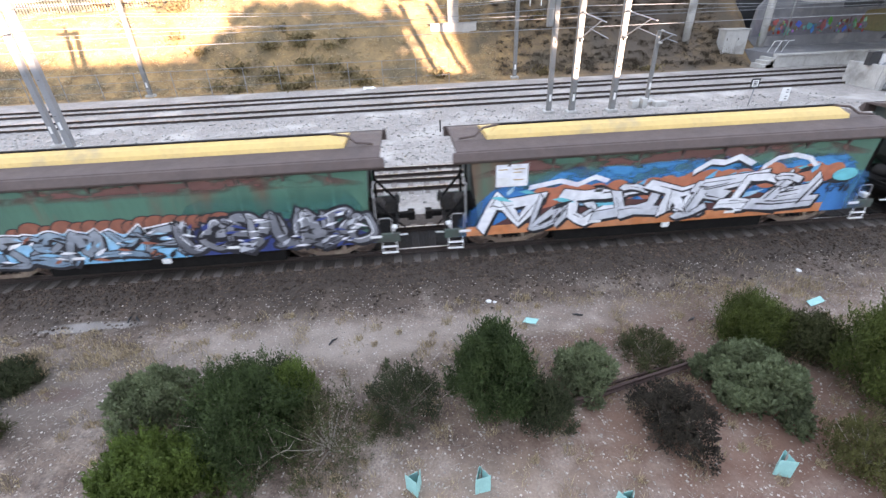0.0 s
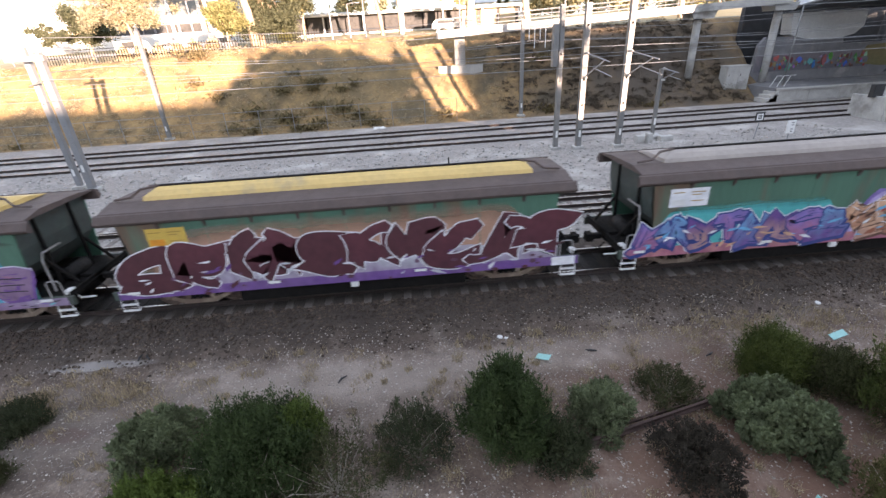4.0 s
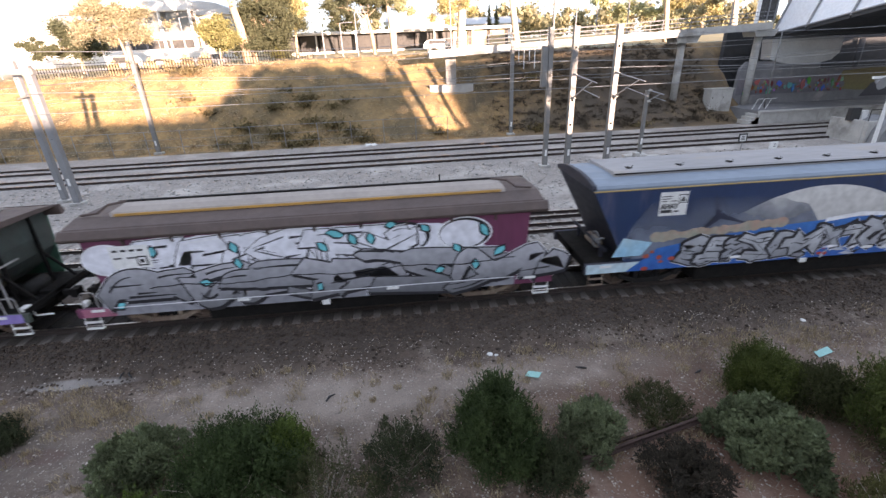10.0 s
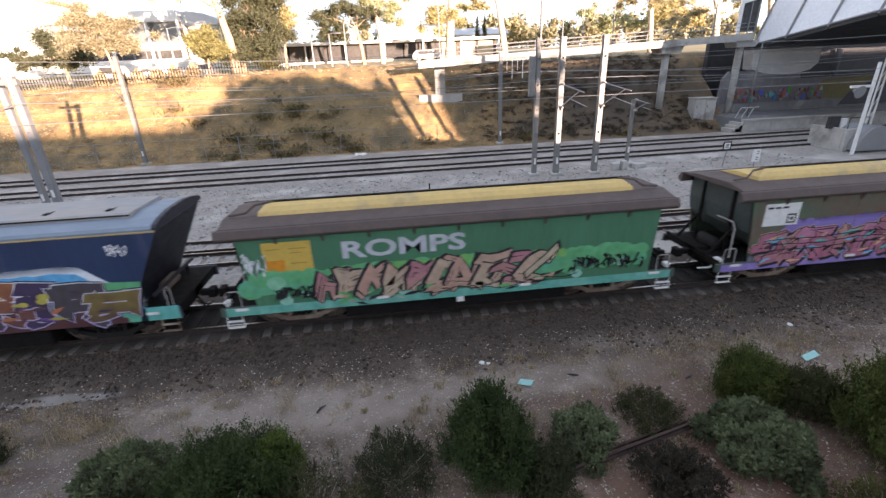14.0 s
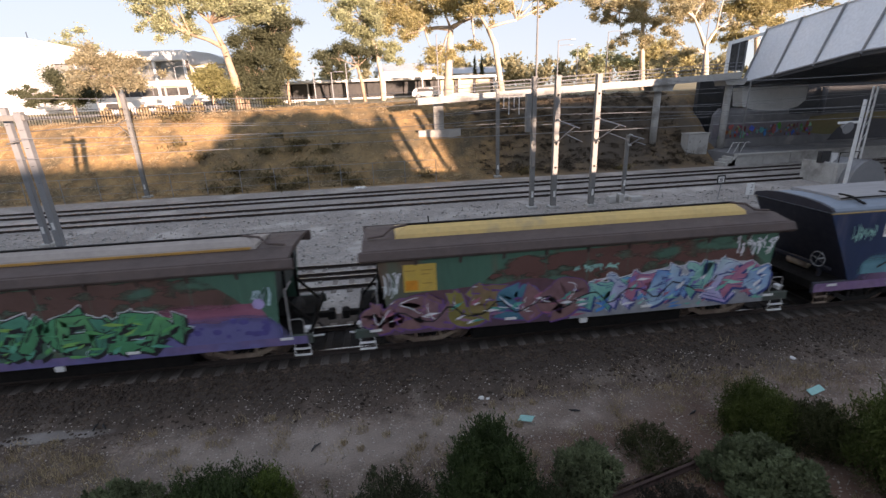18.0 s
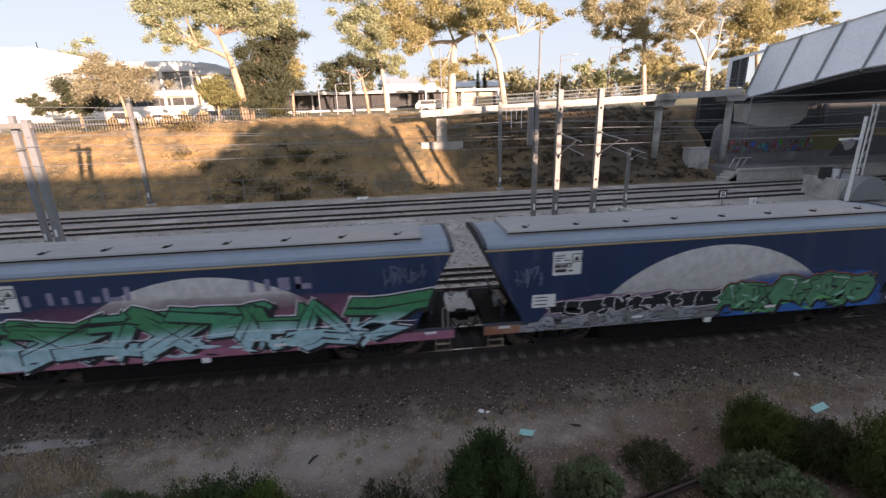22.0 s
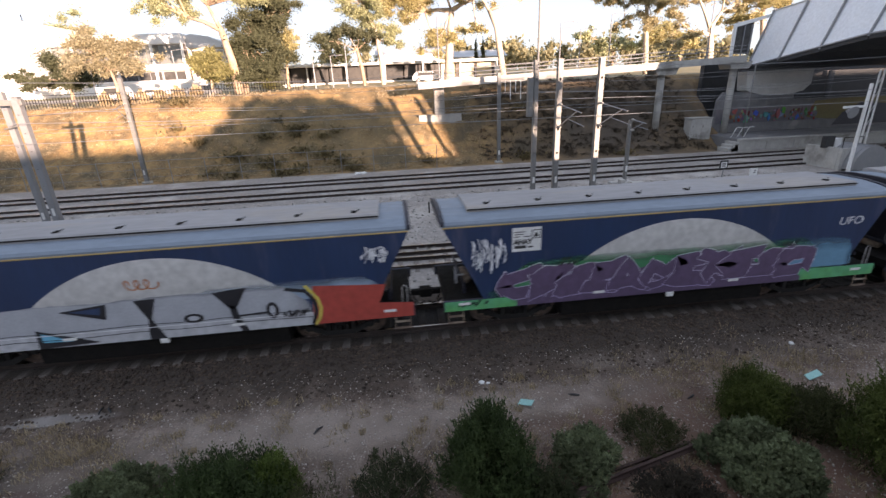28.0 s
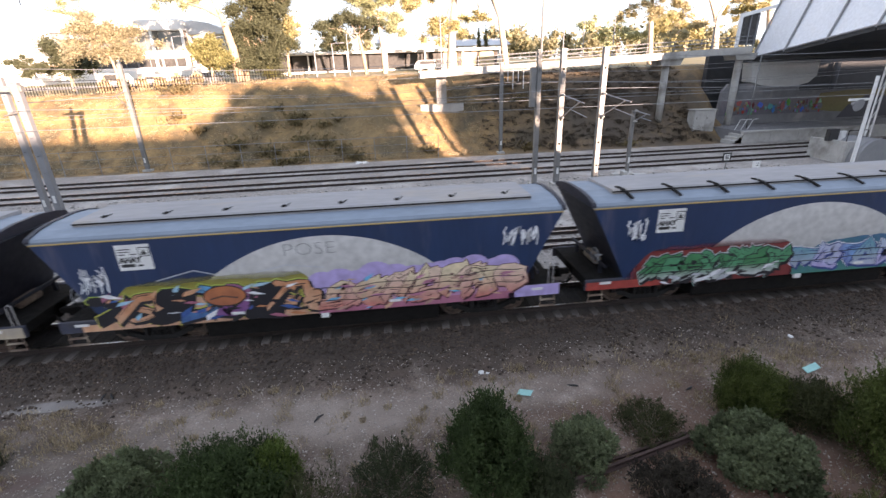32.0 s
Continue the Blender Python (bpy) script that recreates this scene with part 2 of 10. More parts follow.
M["concrete"] = material("weathered_concrete", (0.46, 0.45, 0.42), 0.85, 0, (0.33, 0.32, 0.30), 1.2, 0.6, 0.3, 30, (0.24, 0.23, 0.21), 0.5, 0.2)
M["galv"] = material("galvanised_steel", (0.26, 0.265, 0.27), 0.55, 0.3, (0.22, 0.225, 0.235), 3, 0.5, 0.1, 40)
M["galv_mast"] = material("weathered_mast_steel", (0.21, 0.208, 0.20), 0.6, 0.2, (0.155, 0.155, 0.15), 3, 0.6, 0.15, 30, (0.22, 0.20, 0.17), 0.8, 0.2)
M["steel_dull"] = material("scuffed_grey_steel", (0.40, 0.39, 0.38), 0.6, 0, (0.22, 0.20, 0.19), 4, 0.6)
M["steel_white"] = material("white_painted_steel", (0.78, 0.78, 0.76), 0.5, 0, (0.62, 0.62, 0.60), 2, 0.4)
# near-black: the deep shade under the wagons is put into this steel
M["dark_steel"] = material("black_steel_and_shade", (0.006, 0.0055, 0.005), 0.9, 0.0, (0.012, 0.010, 0.009), 3, 0.6, 0.3, 40, spec=0.2)
M["bogie"] = material("dusty_bogie_steel", (0.22, 0.16, 0.12), 0.8, 0.1, (0.17, 0.11, 0.085), 6, 0.6, 0.4, 40, (0.42, 0.34, 0.26), 2.0, 0.3)
M["wheel"] = material("wheel_steel", (0.20, 0.14, 0.11), 0.6, 0.5, (0.05, 0.04, 0.04), 6, 0.6)
M["blue"] = material("navy_wagon_paint", (0.016, 0.043, 0.108), 0.4, 0, (0.014, 0.032, 0.078), 0.8, 0.6, 0.06, 12, (0.06, 0.07, 0.12), 1.5, 0.12, stretch=(1.4, 1.0, 0.22))
M["roof_grey"] = material("grey_wagon_roof_paint", (0.19, 0.245, 0.30), 0.6, 0, (0.155, 0.195, 0.235), 0.6, 0.5, 0.1, 14, stretch=(0.5, 1.0, 1.0))
M["roof_dusty"] = material("dusty_grey_roof_top", (0.31, 0.30, 0.30), 0.75, 0, (0.24, 0.235, 0.235), 0.5, 0.5, 0.1, 14, (0.35, 0.30, 0.25), 0.3, 0.25, stretch=(0.4, 1.0, 1.0))
# bogie steel with the shade below the sill put into its colour
M["bogie_black"] = material("bogie_steel_and_shade", (0.011, 0.0095, 0.0085), 0.85, 0.0, (0.008, 0.007, 0.0065), 5, 0.6, 0.4, 40)
M["stripe"] = material("yellow_line_paint", (0.56, 0.37, 0.14), 0.6, 0, (0.42, 0.28, 0.11), 3, 0.4)
# navy of the wagon ends, with their shade put into the colour
M["end_blue"] = material("dark_navy_end_and_shade", (0.012, 0.014, 0.024), 0.6, 0.1, (0.02, 0.02, 0.03), 2, 0.6, 0.1, 20)
M["end_green"] = material("grimy_green_end", (0.05, 0.075, 0.066), 0.6, 0.0, (0.05, 0.052, 0.05), 2, 0.7, 0.1, 20)
M["green"] = material("green_wagon_paint", (0.055, 0.17, 0.115), 0.6, 0, (0.045, 0.12, 0.085), 0.7, 0.6, 0.06, 12, (0.14, 0.09, 0.06), 0.6, 0.15, stretch=(1.4, 1.0, 0.22))
M["green_bright"] = material("bright_green_wagon_paint", (0.04, 0.195, 0.105), 0.6, 0, (0.032, 0.14, 0.08), 0.7, 0.6, 0.06, 12, stretch=(1.4, 1.0, 0.22))
M["green_brown"] = material("rusted_green_wagon_paint", (0.15, 0.075, 0.055), 0.7, 0, (0.06, 0.13, 0.085), 0.45, 0.9, 0.06, 12, (0.05, 0.14, 0.085), 0.35, 0.3)
M["plum"] = material("plum_wagon_paint", (0.17, 0.035, 0.085), 0.55, 0, (0.12, 0.03, 0.06), 0.7, 0.6, 0.06, 12, stretch=(1.4, 1.0, 0.22))
M["chord"] = material("brown_top_chord", (0.105, 0.072, 0.062), 0.8, 0, (0.07, 0.05, 0.045), 1.5, 0.6, 0.2, 20)
M["hatch_yellow"] = material("yellow_hatch_cover", (0.69, 0.46, 0.16), 0.6, 0, (0.56, 0.38, 0.15), 0.9, 0.5, 0.05, 14, (0.42, 0.31, 0.16), 0.8, 0.12)
M["hatch_grey"] = material("dusty_hatch_cover", (0.40, 0.35, 0.31), 0.75, 0, (0.30, 0.26, 0.235), 0.9, 0.5, 0.1, 14)
M["stripe_orange"] = material("orange_line_paint", (0.55, 0.27, 0.05), 0.7, 0, (0.36, 0.2, 0.07), 2, 0.5)
M["white"] = material("white_marking", (0.78, 0.78, 0.76), 0.6, 0, (0.6, 0.6, 0.58), 6, 0.4)
M["black"] = material("black_marking", (0.02, 0.02, 0.022), 0.6, 0, (0.03, 0.03, 0.03), 6, 0.4)
M["plate_yellow"] = material("yellow_notice_paint", (0.66, 0.42, 0.07), 0.6, 0, (0.52, 0.34, 0.08), 4, 0.4)
M["ochre"] = material("faded_ochre_marking", (0.42, 0.25, 0.05), 0.7, 0, (0.34, 0.2, 0.05), 4, 0.5)
M["amber"] = material("orange_marker", (0.80, 0.30, 0.03), 0.5)
M["teal_plastic"] = material("pale_teal_plastic", (0.30, 0.62, 0.58), 0.5, 0, (0.22, 0.50, 0.47), 6, 0.5)
M["bark"] = material("gum_bark", (0.50, 0.37, 0.26), 0.85, 0, (0.22, 0.15, 0.11), 2, 0.7, 0.4, 20)
M["bark_pale"] = material("pale_gum_bark", (0.62, 0.52, 0.42), 0.8, 0, (0.38, 0.28, 0.20), 2, 0.6, 0.3, 20)
M["twig"] = material("grey_dead_twig", (0.36, 0.31, 0.26), 0.9, 0, (0.25, 0.21, 0.18), 8, 0.5)


def foliage(name, a, b, rough=0.7):
    mat = material(name, a, rough, 0, b, 1.6, 0.7, island=0.25 if "shrub" in name or "salt" in name else 0.42, spec=0.25)
    if "leaf" in name:
        n, link = mat.node_tree.nodes, mat.node_tree.links.new
        thin, mixed, bsdf = n.new("ShaderNodeBsdfTranslucent"), n.new("ShaderNodeMixShader"), n["Principled BSDF"]
        mixed.inputs[0].default_value = 0.3 if "shrub" in name or "salt" in name else 0.48
        link(bsdf.inputs["Base Color"].links[0].from_socket, thin.inputs["Color"])
        link(bsdf.outputs[0], mixed.inputs[1])
        link(thin.outputs[0], mixed.inputs[2])
        link(mixed.outputs[0], n["Material Output"].inputs["Surface"])
    return mat


M["leaf_dark"] = foliage("dark_shrub_leaf", (0.056, 0.0683, 0.0314), (0.0235, 0.0302, 0.0151))
M["leaf_olive"] = foliage("olive_shrub_leaf", (0.0691, 0.0749, 0.0288), (0.0403, 0.0461, 0.0202))
M["leaf_yellow"] = foliage("yellow_green_shrub_leaf", (0.1098, 0.104, 0.0347), (0.0636, 0.0665, 0.0231))
M["leaf_lush"] = foliage("lush_green_shrub_leaf", (0.062, 0.096, 0.032), (0.014, 0.026, 0.009))
M["leaf_fresh"] = foliage("fresh_green_shrub_leaf", (0.105, 0.155, 0.032), (0.035, 0.058, 0.012))
M["leaf_salt"] = foliage("bluish_green_saltbush_leaf", (0.20, 0.24, 0.128), (0.04, 0.053, 0.027))
M["leaf_moss"] = foliage("olive_green_shrub_leaf", (0.098, 0.125, 0.03), (0.024, 0.036, 0.009))
M["leaf_dead"] = foliage("dark_grey_brown_shrub_leaf", (0.056, 0.0459, 0.0336), (0.0308, 0.0258, 0.0196))
M["leaf_gum"] = foliage("gum_leaf", (0.47, 0.48, 0.29), (0.33, 0.34, 0.205))
M["leaf_gum_dark"] = foliage("dark_gum_leaf", (0.145, 0.15, 0.09), (0.085, 0.095, 0.055))
M["leaf_gum_gold"] = foliage("golden_gum_leaf", (0.52, 0.46, 0.24), (0.37, 0.33, 0.175))
M["straw"] = foliage("dry_straw", (0.42, 0.325, 0.20), (0.28, 0.205, 0.125))
M["pebble"] = foliage("pale_pebble", (0.52, 0.46, 0.41), (0.27, 0.225, 0.19))

# ---- ground ----
def smooth(a, b, v):
    v = min(max((v - a) / (b - a), 0.0), 1.0)
    return v * v * (3 - 2 * v)


def height(x, y):
    """The land: scrub below the camera, the ballast bed, the yard, the cutting's face and the street above it."""
    wob = noise.noise((x * 0.35, y * 0.35, 0.0))
    if y < 10.2:
        return -0.80 + 0.10 * wob + 0.05 * noise.noise((x * 1.4, y * 1.4, 3.0))
    if y < 11.9:
        return -0.80 + 0.615 * smooth(10.2, 11.55, y) + 0.05 * wob * (1 - smooth(10.2, 11.5, y))
    if y < 43.0:
        return -0.185 - 0.105 * smooth(14.4, 16.0, y) + 0.07 * smooth(29.5, 31.0, y) * (1 - smooth(40.5, 42.0, y)) + 0.03 * wob * smooth(14.4, 16.0, y)
    foot = 43.6 + 1.2 * noise.noise((x * 0.06, 0.0, 7.0))
    top = 6.3 + 0.9 * smooth(-34, -8, x)
    face = smooth(foot, foot + 9.0, y) * 0.55 + 0.45 * min(max((y - foot) / 9.0, 0), 1)
    face *= 1 - smooth(35.0, 38.0, x) * (1 - smooth(50.0, 52.0, y))
    rough = 0.5 * noise.noise((x * 0.22, y * 0.3, 1.0)) + 0.22 * noise.noise((x * 0.8, y * 0.9, 5.0))
    return -0.3 + (top + 0.3) * face + rough * math.sin(math.pi * min(max((y - foot) / 9.0, 0), 1)) + 0.028 * max(min(y, 72) - 53.0, 0) + 0.085 * max(min(y, 95) - 72.0, 0)


def span(*stops):
    """Grid lines from stops of (end, step)."""
    out = [stops[0]]
    for end, step in stops[1:]:
        while out[-1] < end - 1e-6:
            out.append(min(out[-1] + step, end))
    return out


def ground_sheet():
    xs = span(-2400.0, (-400, 500), (-90, 31), (-34, 2.8), (-14, 0.8), (14, 0.28), (40, 0.8), (90, 2.5), (400, 31), (2400, 500))
    ys = span(-400.0, (-40, 90), (-10, 6), (3, 1.0), (12.0, 0.26), (15, 0.5), (42, 1.5), (53.5, 0.5), (70, 2.5), (100, 6), (400, 60), (3000, 650))
    g = Geo()
    g.v = [(x, y, height(x, y)) for y in ys for x in xs]
    w = len(xs)
    for j in range(len(ys) - 1):
        for i in range(w - 1):
            y = (ys[j] + ys[j + 1]) / 2
            m = 0 if y < 15.2 else 1 if y < 41.5 else 2 if y < 53.5 else 3
            a = j * w + i
            g.f.append((a, a + 1, a + w + 1, a + w))
            g.m.append(m)
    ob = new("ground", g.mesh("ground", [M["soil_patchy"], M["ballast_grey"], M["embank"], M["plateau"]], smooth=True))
    return tagged(ob, "dry stony scrub ground, ballast beds and grassy railway cutting", "ground", kind="structure")


def blotch(nt, tc, col, cx, cy, rx, ry, strength, under, soft=0.45):
    """A ragged patch of another colour on the ground."""
    n, link = nt.nodes, nt.links.new
    mp = n.new("ShaderNodeMapping")
    mp.vector_type = "POINT"
    mp.inputs["Location"].default_value = (-cx / rx, -cy / ry, 0)
    mp.inputs["Scale"].default_value = (1 / rx, 1 / ry, 0)
    link(tc.outputs["Object"], mp.inputs["Vector"])
    ln = n.new("ShaderNodeVectorMath")
    ln.operation = "LENGTH"
    link(mp.outputs[0], ln.inputs[0])
    nz = n.new("ShaderNodeTexNoise")
    nz.inputs["Scale"].default_value, nz.inputs["Detail"].default_value = 1.4, 6
    link(tc.outputs["Object"], nz.inputs["Vector"])
    add = n.new("ShaderNodeMath")
    add.operation = "ADD"
    link(ln.outputs["Value"], add.inputs[0])
    link(nz.outputs["Fac"], add.inputs[1])
    mr = n.new("ShaderNodeMapRange")
    mr.inputs["From Min"].default_value, mr.inputs["From Max"].default_value = 1.5 + soft * 0.5, 1.5 - soft
    mr.inputs["To Max"].default_value = strength
    link(add.outputs[0], mr.inputs["Value"])
    mx = n.new("ShaderNodeMix")
    mx.data_type = "RGBA"
    link(mr.outputs[0], mx.inputs[0])
    link(under, mx.inputs[6])
    mx.inputs[7].default_value = (*col, 1)
    return mx.outputs[2]


def soil_material():
    """Dry soil with a red patch, pale sandy swathes and leaf litter."""
    mat = M["soil"].copy()
    mat.name = "patchy_dry_soil"
    nt = mat.node_tree
    n, link = nt.nodes, nt.links.new
    bsdf = n["Principled BSDF"]
    old = bsdf.inputs["Base Color"].links[0].from_socket
    tc = n.new("ShaderNodeTexCoord")

    patch = lambda *a: blotch(nt, tc, *a)
    col = patch((0.36, 0.295, 0.25), -2.6, 8.9, 4.2, 0.9, 0.6, old)
    col = patch((0.36, 0.295, 0.25), 4.0, 9.2, 3.0, 0.7, 0.4, col)
    col = patch((0.19, 0.093, 0.06), 6.4, 5.7, 4.6, 2.3, 0.8, col, 0.8)
    col = patch((0.165, 0.077, 0.053), 8.5, 3.8, 3.5, 1.2, 0.7, col, 0.8)
    col = patch((0.11, 0.032, 0.022), -8.65, 7.9, 0.75, 0.26, 0.9, col, 0.2)
    col = patch((0.55, 0.515, 0.485), -9.4, 10.35, 1.6, 0.16, 0.8, col, 0.25)
    col = patch((0.31, 0.225, 0.17), 0.5, 4.3, 3.0, 1.0, 0.5, col)
    col = patch((0.145, 0.084, 0.06), 8.0, 8.0, 4.5, 1.6, 0.8, col, 0.8)
    col = patch((0.13, 0.105, 0.088), -9.5, 8.0, 3.6, 1.4, 0.75, col, 0.8)
    col = patch((0.12, 0.088, 0.07), -1.0, 7.3, 3.0, 0.7, 0.5, col, 0.8)
    # the dark ballast begins where the bed rises
    sep, nz, add, mr, mx = (n.new("ShaderNode" + k) for k in ("SeparateXYZ", "TexNoise", "Math", "MapRange", "Mix"))
    link(tc.outputs["Object"], sep.inputs[0])
    nz.inputs["Scale"].default_value, nz.inputs["Detail"].default_value = 1.1, 7
    link(tc.outputs["Object"], nz.inputs["Vector"])
    add.operation = "ADD"
    link(sep.outputs["Y"], add.inputs[0])
    link(nz.outputs["Fac"], add.inputs[1])
    mr.inputs["From Min"].default_value, mr.inputs["From Max"].default_value = 10.1, 11.35
    link(add.outputs[0], mr.inputs["Value"])
    grit = n.new("ShaderNodeTexNoise")
    grit.inputs["Scale"].default_value, grit.inputs["Detail"].default_value = 22, 5
    link(tc.outputs["Object"], grit.inputs["Vector"])
    ramp = n.new("ShaderNodeMix")
    ramp.data_type = "RGBA"
    link(grit.outputs["Fac"], ramp.inputs[0])
    ramp.inputs[6].default_value, ramp.inputs[7].default_value = (0.016, 0.012, 0.0098, 1), (0.10, 0.074, 0.058, 1)
    mx.data_type = "RGBA"
    link(mr.outputs[0], mx.inputs[0])
    link(col, mx.inputs[6])
    link(ramp.outputs[2], mx.inputs[7])
    # shade under the train, painted near-black between the freight rails
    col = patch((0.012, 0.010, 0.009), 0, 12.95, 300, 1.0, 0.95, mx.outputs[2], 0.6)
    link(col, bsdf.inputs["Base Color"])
    return mat


M["soil_patchy"] = soil_material()
# the train's shade, painted on the sleepers between the rails
_nt = M["sleeper_shaded"].node_tree
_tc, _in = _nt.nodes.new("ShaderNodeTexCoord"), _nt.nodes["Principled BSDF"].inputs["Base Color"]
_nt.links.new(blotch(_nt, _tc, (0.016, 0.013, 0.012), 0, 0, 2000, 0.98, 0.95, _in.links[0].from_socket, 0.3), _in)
# matted scrub and shade, both painted into the cutting's dark far half
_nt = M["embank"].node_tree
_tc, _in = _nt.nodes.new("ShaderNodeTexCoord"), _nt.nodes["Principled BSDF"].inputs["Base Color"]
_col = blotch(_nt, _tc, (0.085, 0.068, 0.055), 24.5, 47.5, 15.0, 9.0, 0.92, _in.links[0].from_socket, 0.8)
# brown blotch painted where the shade of the trees falls
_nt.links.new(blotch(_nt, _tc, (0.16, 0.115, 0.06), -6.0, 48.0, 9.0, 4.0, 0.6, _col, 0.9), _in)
ground = ground_sheet()

# ---- railway tracks ----
RAIL = [(-0.07, -0.16), (0.07, -0.16), (0.07, -0.145), (0.012, -0.12), (0.012, -0.045), (0.036, -0.03), (0.036, -0.004), (0.028, 0.0),
        (-0.028, 0.0), (-0.036, -0.004), (-0.036, -0.03), (-0.012, -0.045), (-0.012, -0.12), (-0.07, -0.145)]


def track(label, x, y, rz, half, gauge, step, sleeper_half, z=0.0, pieces=300, near=(-20, 20), wood="sleeper"):
    ob = thing("railway_track", label, "track", x, y, z, rz, kind="structure")
    for s in (-1, 1):
        g = Geo().prism([(s * (gauge / 2 + 0.035) + a, b) for a, b in RAIL], -half, half)
        part("rail", g, M["rail_rust"], ob)
        part("rail_head", Geo().box(-half, half, s * (gauge / 2 + 0.035) - 0.027, s * (gauge / 2 + 0.035) + 0.027, 0.0, 0.004), M["rail_top"], ob,
             "worn bright running surface of the rail")
    one = Geo().box(-0.12, 0.12, -sleeper_half, sleeper_half, -0.34, -0.15, 0.025).mesh("sleeper", M[wood])
    rest, count = Geo(), 0
    k = int(half / step)
    for i in range(-k, k + 1):
        px = i * step + random.uniform(-0.03, 0.03)
        if near[0] < px < near[1] and count < pieces:
            s = new("sleeper", one)
            s.parent = ob
            s.matrix_basis = pose(px, random.uniform(-0.03, 0.03), random.uniform(-0.015, 0.01), 0, 0, random.uniform(-1.2, 1.2))
            count += 1
        else:
            rest.box(px - 0.12, px + 0.12, -sleeper_half, sleeper_half, -0.34, -0.155, 0.02)
    if rest.v:
        tagged(part("sleeper_row", rest, M[wood], ob), kind="stuff")
    return ob


TRACK_Y = 12.87
track("freight track with weathered sleepers in dark ballast", 0, TRACK_Y, 0, 150, 1.435, 0.6, 1.3, near=(-24, 24), wood="sleeper_shaded")
track("siding track with rusty rails in pale ballast", 0, 18.35, 0.4, 120, 1.6, 0.7, 1.25, -0.12, near=(-30, 30))
track("converging siding rails in pale ballast", 0, 19.3, -1.6, 60, 1.5, 0.7, 1.1, -0.125, near=(-25, 25), pieces=60)
track("electrified suburban track with rusty brown rails", 0, 33.05, 1.2, 220, 1.6, 0.7, 1.25, -0.05, near=(-40, 50), pieces=140, wood="sleeper_pale")
track("electrified suburban track below the grassy cutting", 0, 37.35, 1.2, 220, 1.6, 0.7, 1.25, -0.05, near=(-40, 50), pieces=140, wood="sleeper_pale")

# ---- the train ----
PITCH = 14.756
# slack in the couplings, wagon by wagon
SLACK = (0.1, 0.15, 0.0, -0.16, -0.2, -0.15, 0.0, 0.0, -0.02, 0.2, 0.2, 0.33, 0.23, 0.15, 0.0, 0.18, 0.22, 0.22, 0.28, 0.25, 0.3, 0.05, 0.1, 0.1)


def train_x(t):
    """Where the blue notice of the first wagon stands: a quintic in time."""
    u = (t - 16) / 16
    return -170.7955 - 161.6947 * u - 0.4596 * u**2 + 1.6992 * u**3 - 0.3158 * u**4 + 0.0958 * u**5


SIDE_Y = -1.45


def wheelset_mesh():
    g = Geo()
    for s in (-1, 1):
        ring = [(0.0, s * 0.70), (0.36, s * 0.70), (0.37, s * 0.675), (0.455, s * 0.675), (0.455, s * 0.79), (0.37, s * 0.80), (0.34, s * 0.765), (0.13, s * 0.75), (0.11, s * 0.82), (0.0, s * 0.82)]
        n = 28
        v, f = [], []
        for k in range(n):
            a = 2 * math.pi * k / n
            v += [(r * math.cos(a), y, r * math.sin(a)) for r, y in ring]
        c = len(ring)
        for k in range(n):
            for i in range(c - 1):
                f.append((k * c + i, k * c + i + 1, ((k + 1) % n) * c + i + 1, ((k + 1) % n) * c + i))
        g.add(v, f)
        for k in range(3):
            a = 2 * math.pi * k / 3
            g.tube([(0.24 * math.cos(a), s * 0.758, 0.24 * math.sin(a)), (0.24 * math.cos(a), s * 0.775, 0.24 * math.sin(a))], 0.05, 8)
    g.tube([(0, -0.86, 0), (0, 0.86, 0)], 0.075, 10)
    return g.mesh("wheelset", M["wheel"])


def bogie(parent, x, wheel_mesh, mat="bogie"):
    """A three-piece bogie: bolster, side frames with springs, wheelsets."""
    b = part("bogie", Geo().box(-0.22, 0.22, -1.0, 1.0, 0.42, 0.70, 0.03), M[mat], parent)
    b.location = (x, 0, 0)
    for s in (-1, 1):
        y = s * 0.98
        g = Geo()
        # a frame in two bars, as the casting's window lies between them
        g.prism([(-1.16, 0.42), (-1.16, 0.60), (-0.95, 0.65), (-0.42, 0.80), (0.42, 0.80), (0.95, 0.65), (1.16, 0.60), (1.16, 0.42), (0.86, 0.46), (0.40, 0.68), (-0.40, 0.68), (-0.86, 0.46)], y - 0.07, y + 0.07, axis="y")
        # shade is put into the arch's black; the lower bar stays paler
        part("side_frame", g, M["bogie_black"], b, "arch of the cast side frame, black with painted shade")
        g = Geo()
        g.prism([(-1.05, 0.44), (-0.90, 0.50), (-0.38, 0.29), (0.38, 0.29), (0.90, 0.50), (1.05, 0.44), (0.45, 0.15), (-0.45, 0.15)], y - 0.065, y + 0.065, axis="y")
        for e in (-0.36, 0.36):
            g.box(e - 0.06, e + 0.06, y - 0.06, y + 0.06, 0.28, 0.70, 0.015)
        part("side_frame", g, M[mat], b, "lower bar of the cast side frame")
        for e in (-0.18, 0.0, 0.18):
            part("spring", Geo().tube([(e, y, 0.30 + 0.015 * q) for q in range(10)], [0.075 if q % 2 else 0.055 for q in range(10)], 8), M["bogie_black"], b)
        for e in (-0.9, 0.9):
            part("axle_box", Geo().tube([(e, y + s * 0.05, 0.455), (e, y + s * 0.13, 0.455)], [0.11, 0.10], 14), M[mat], b)
    for e in (-0.9, 0.9):
        w = new("wheelset", wheel_mesh)
        w.parent = b
        w.location = (e, 0, 0.455)
    return b


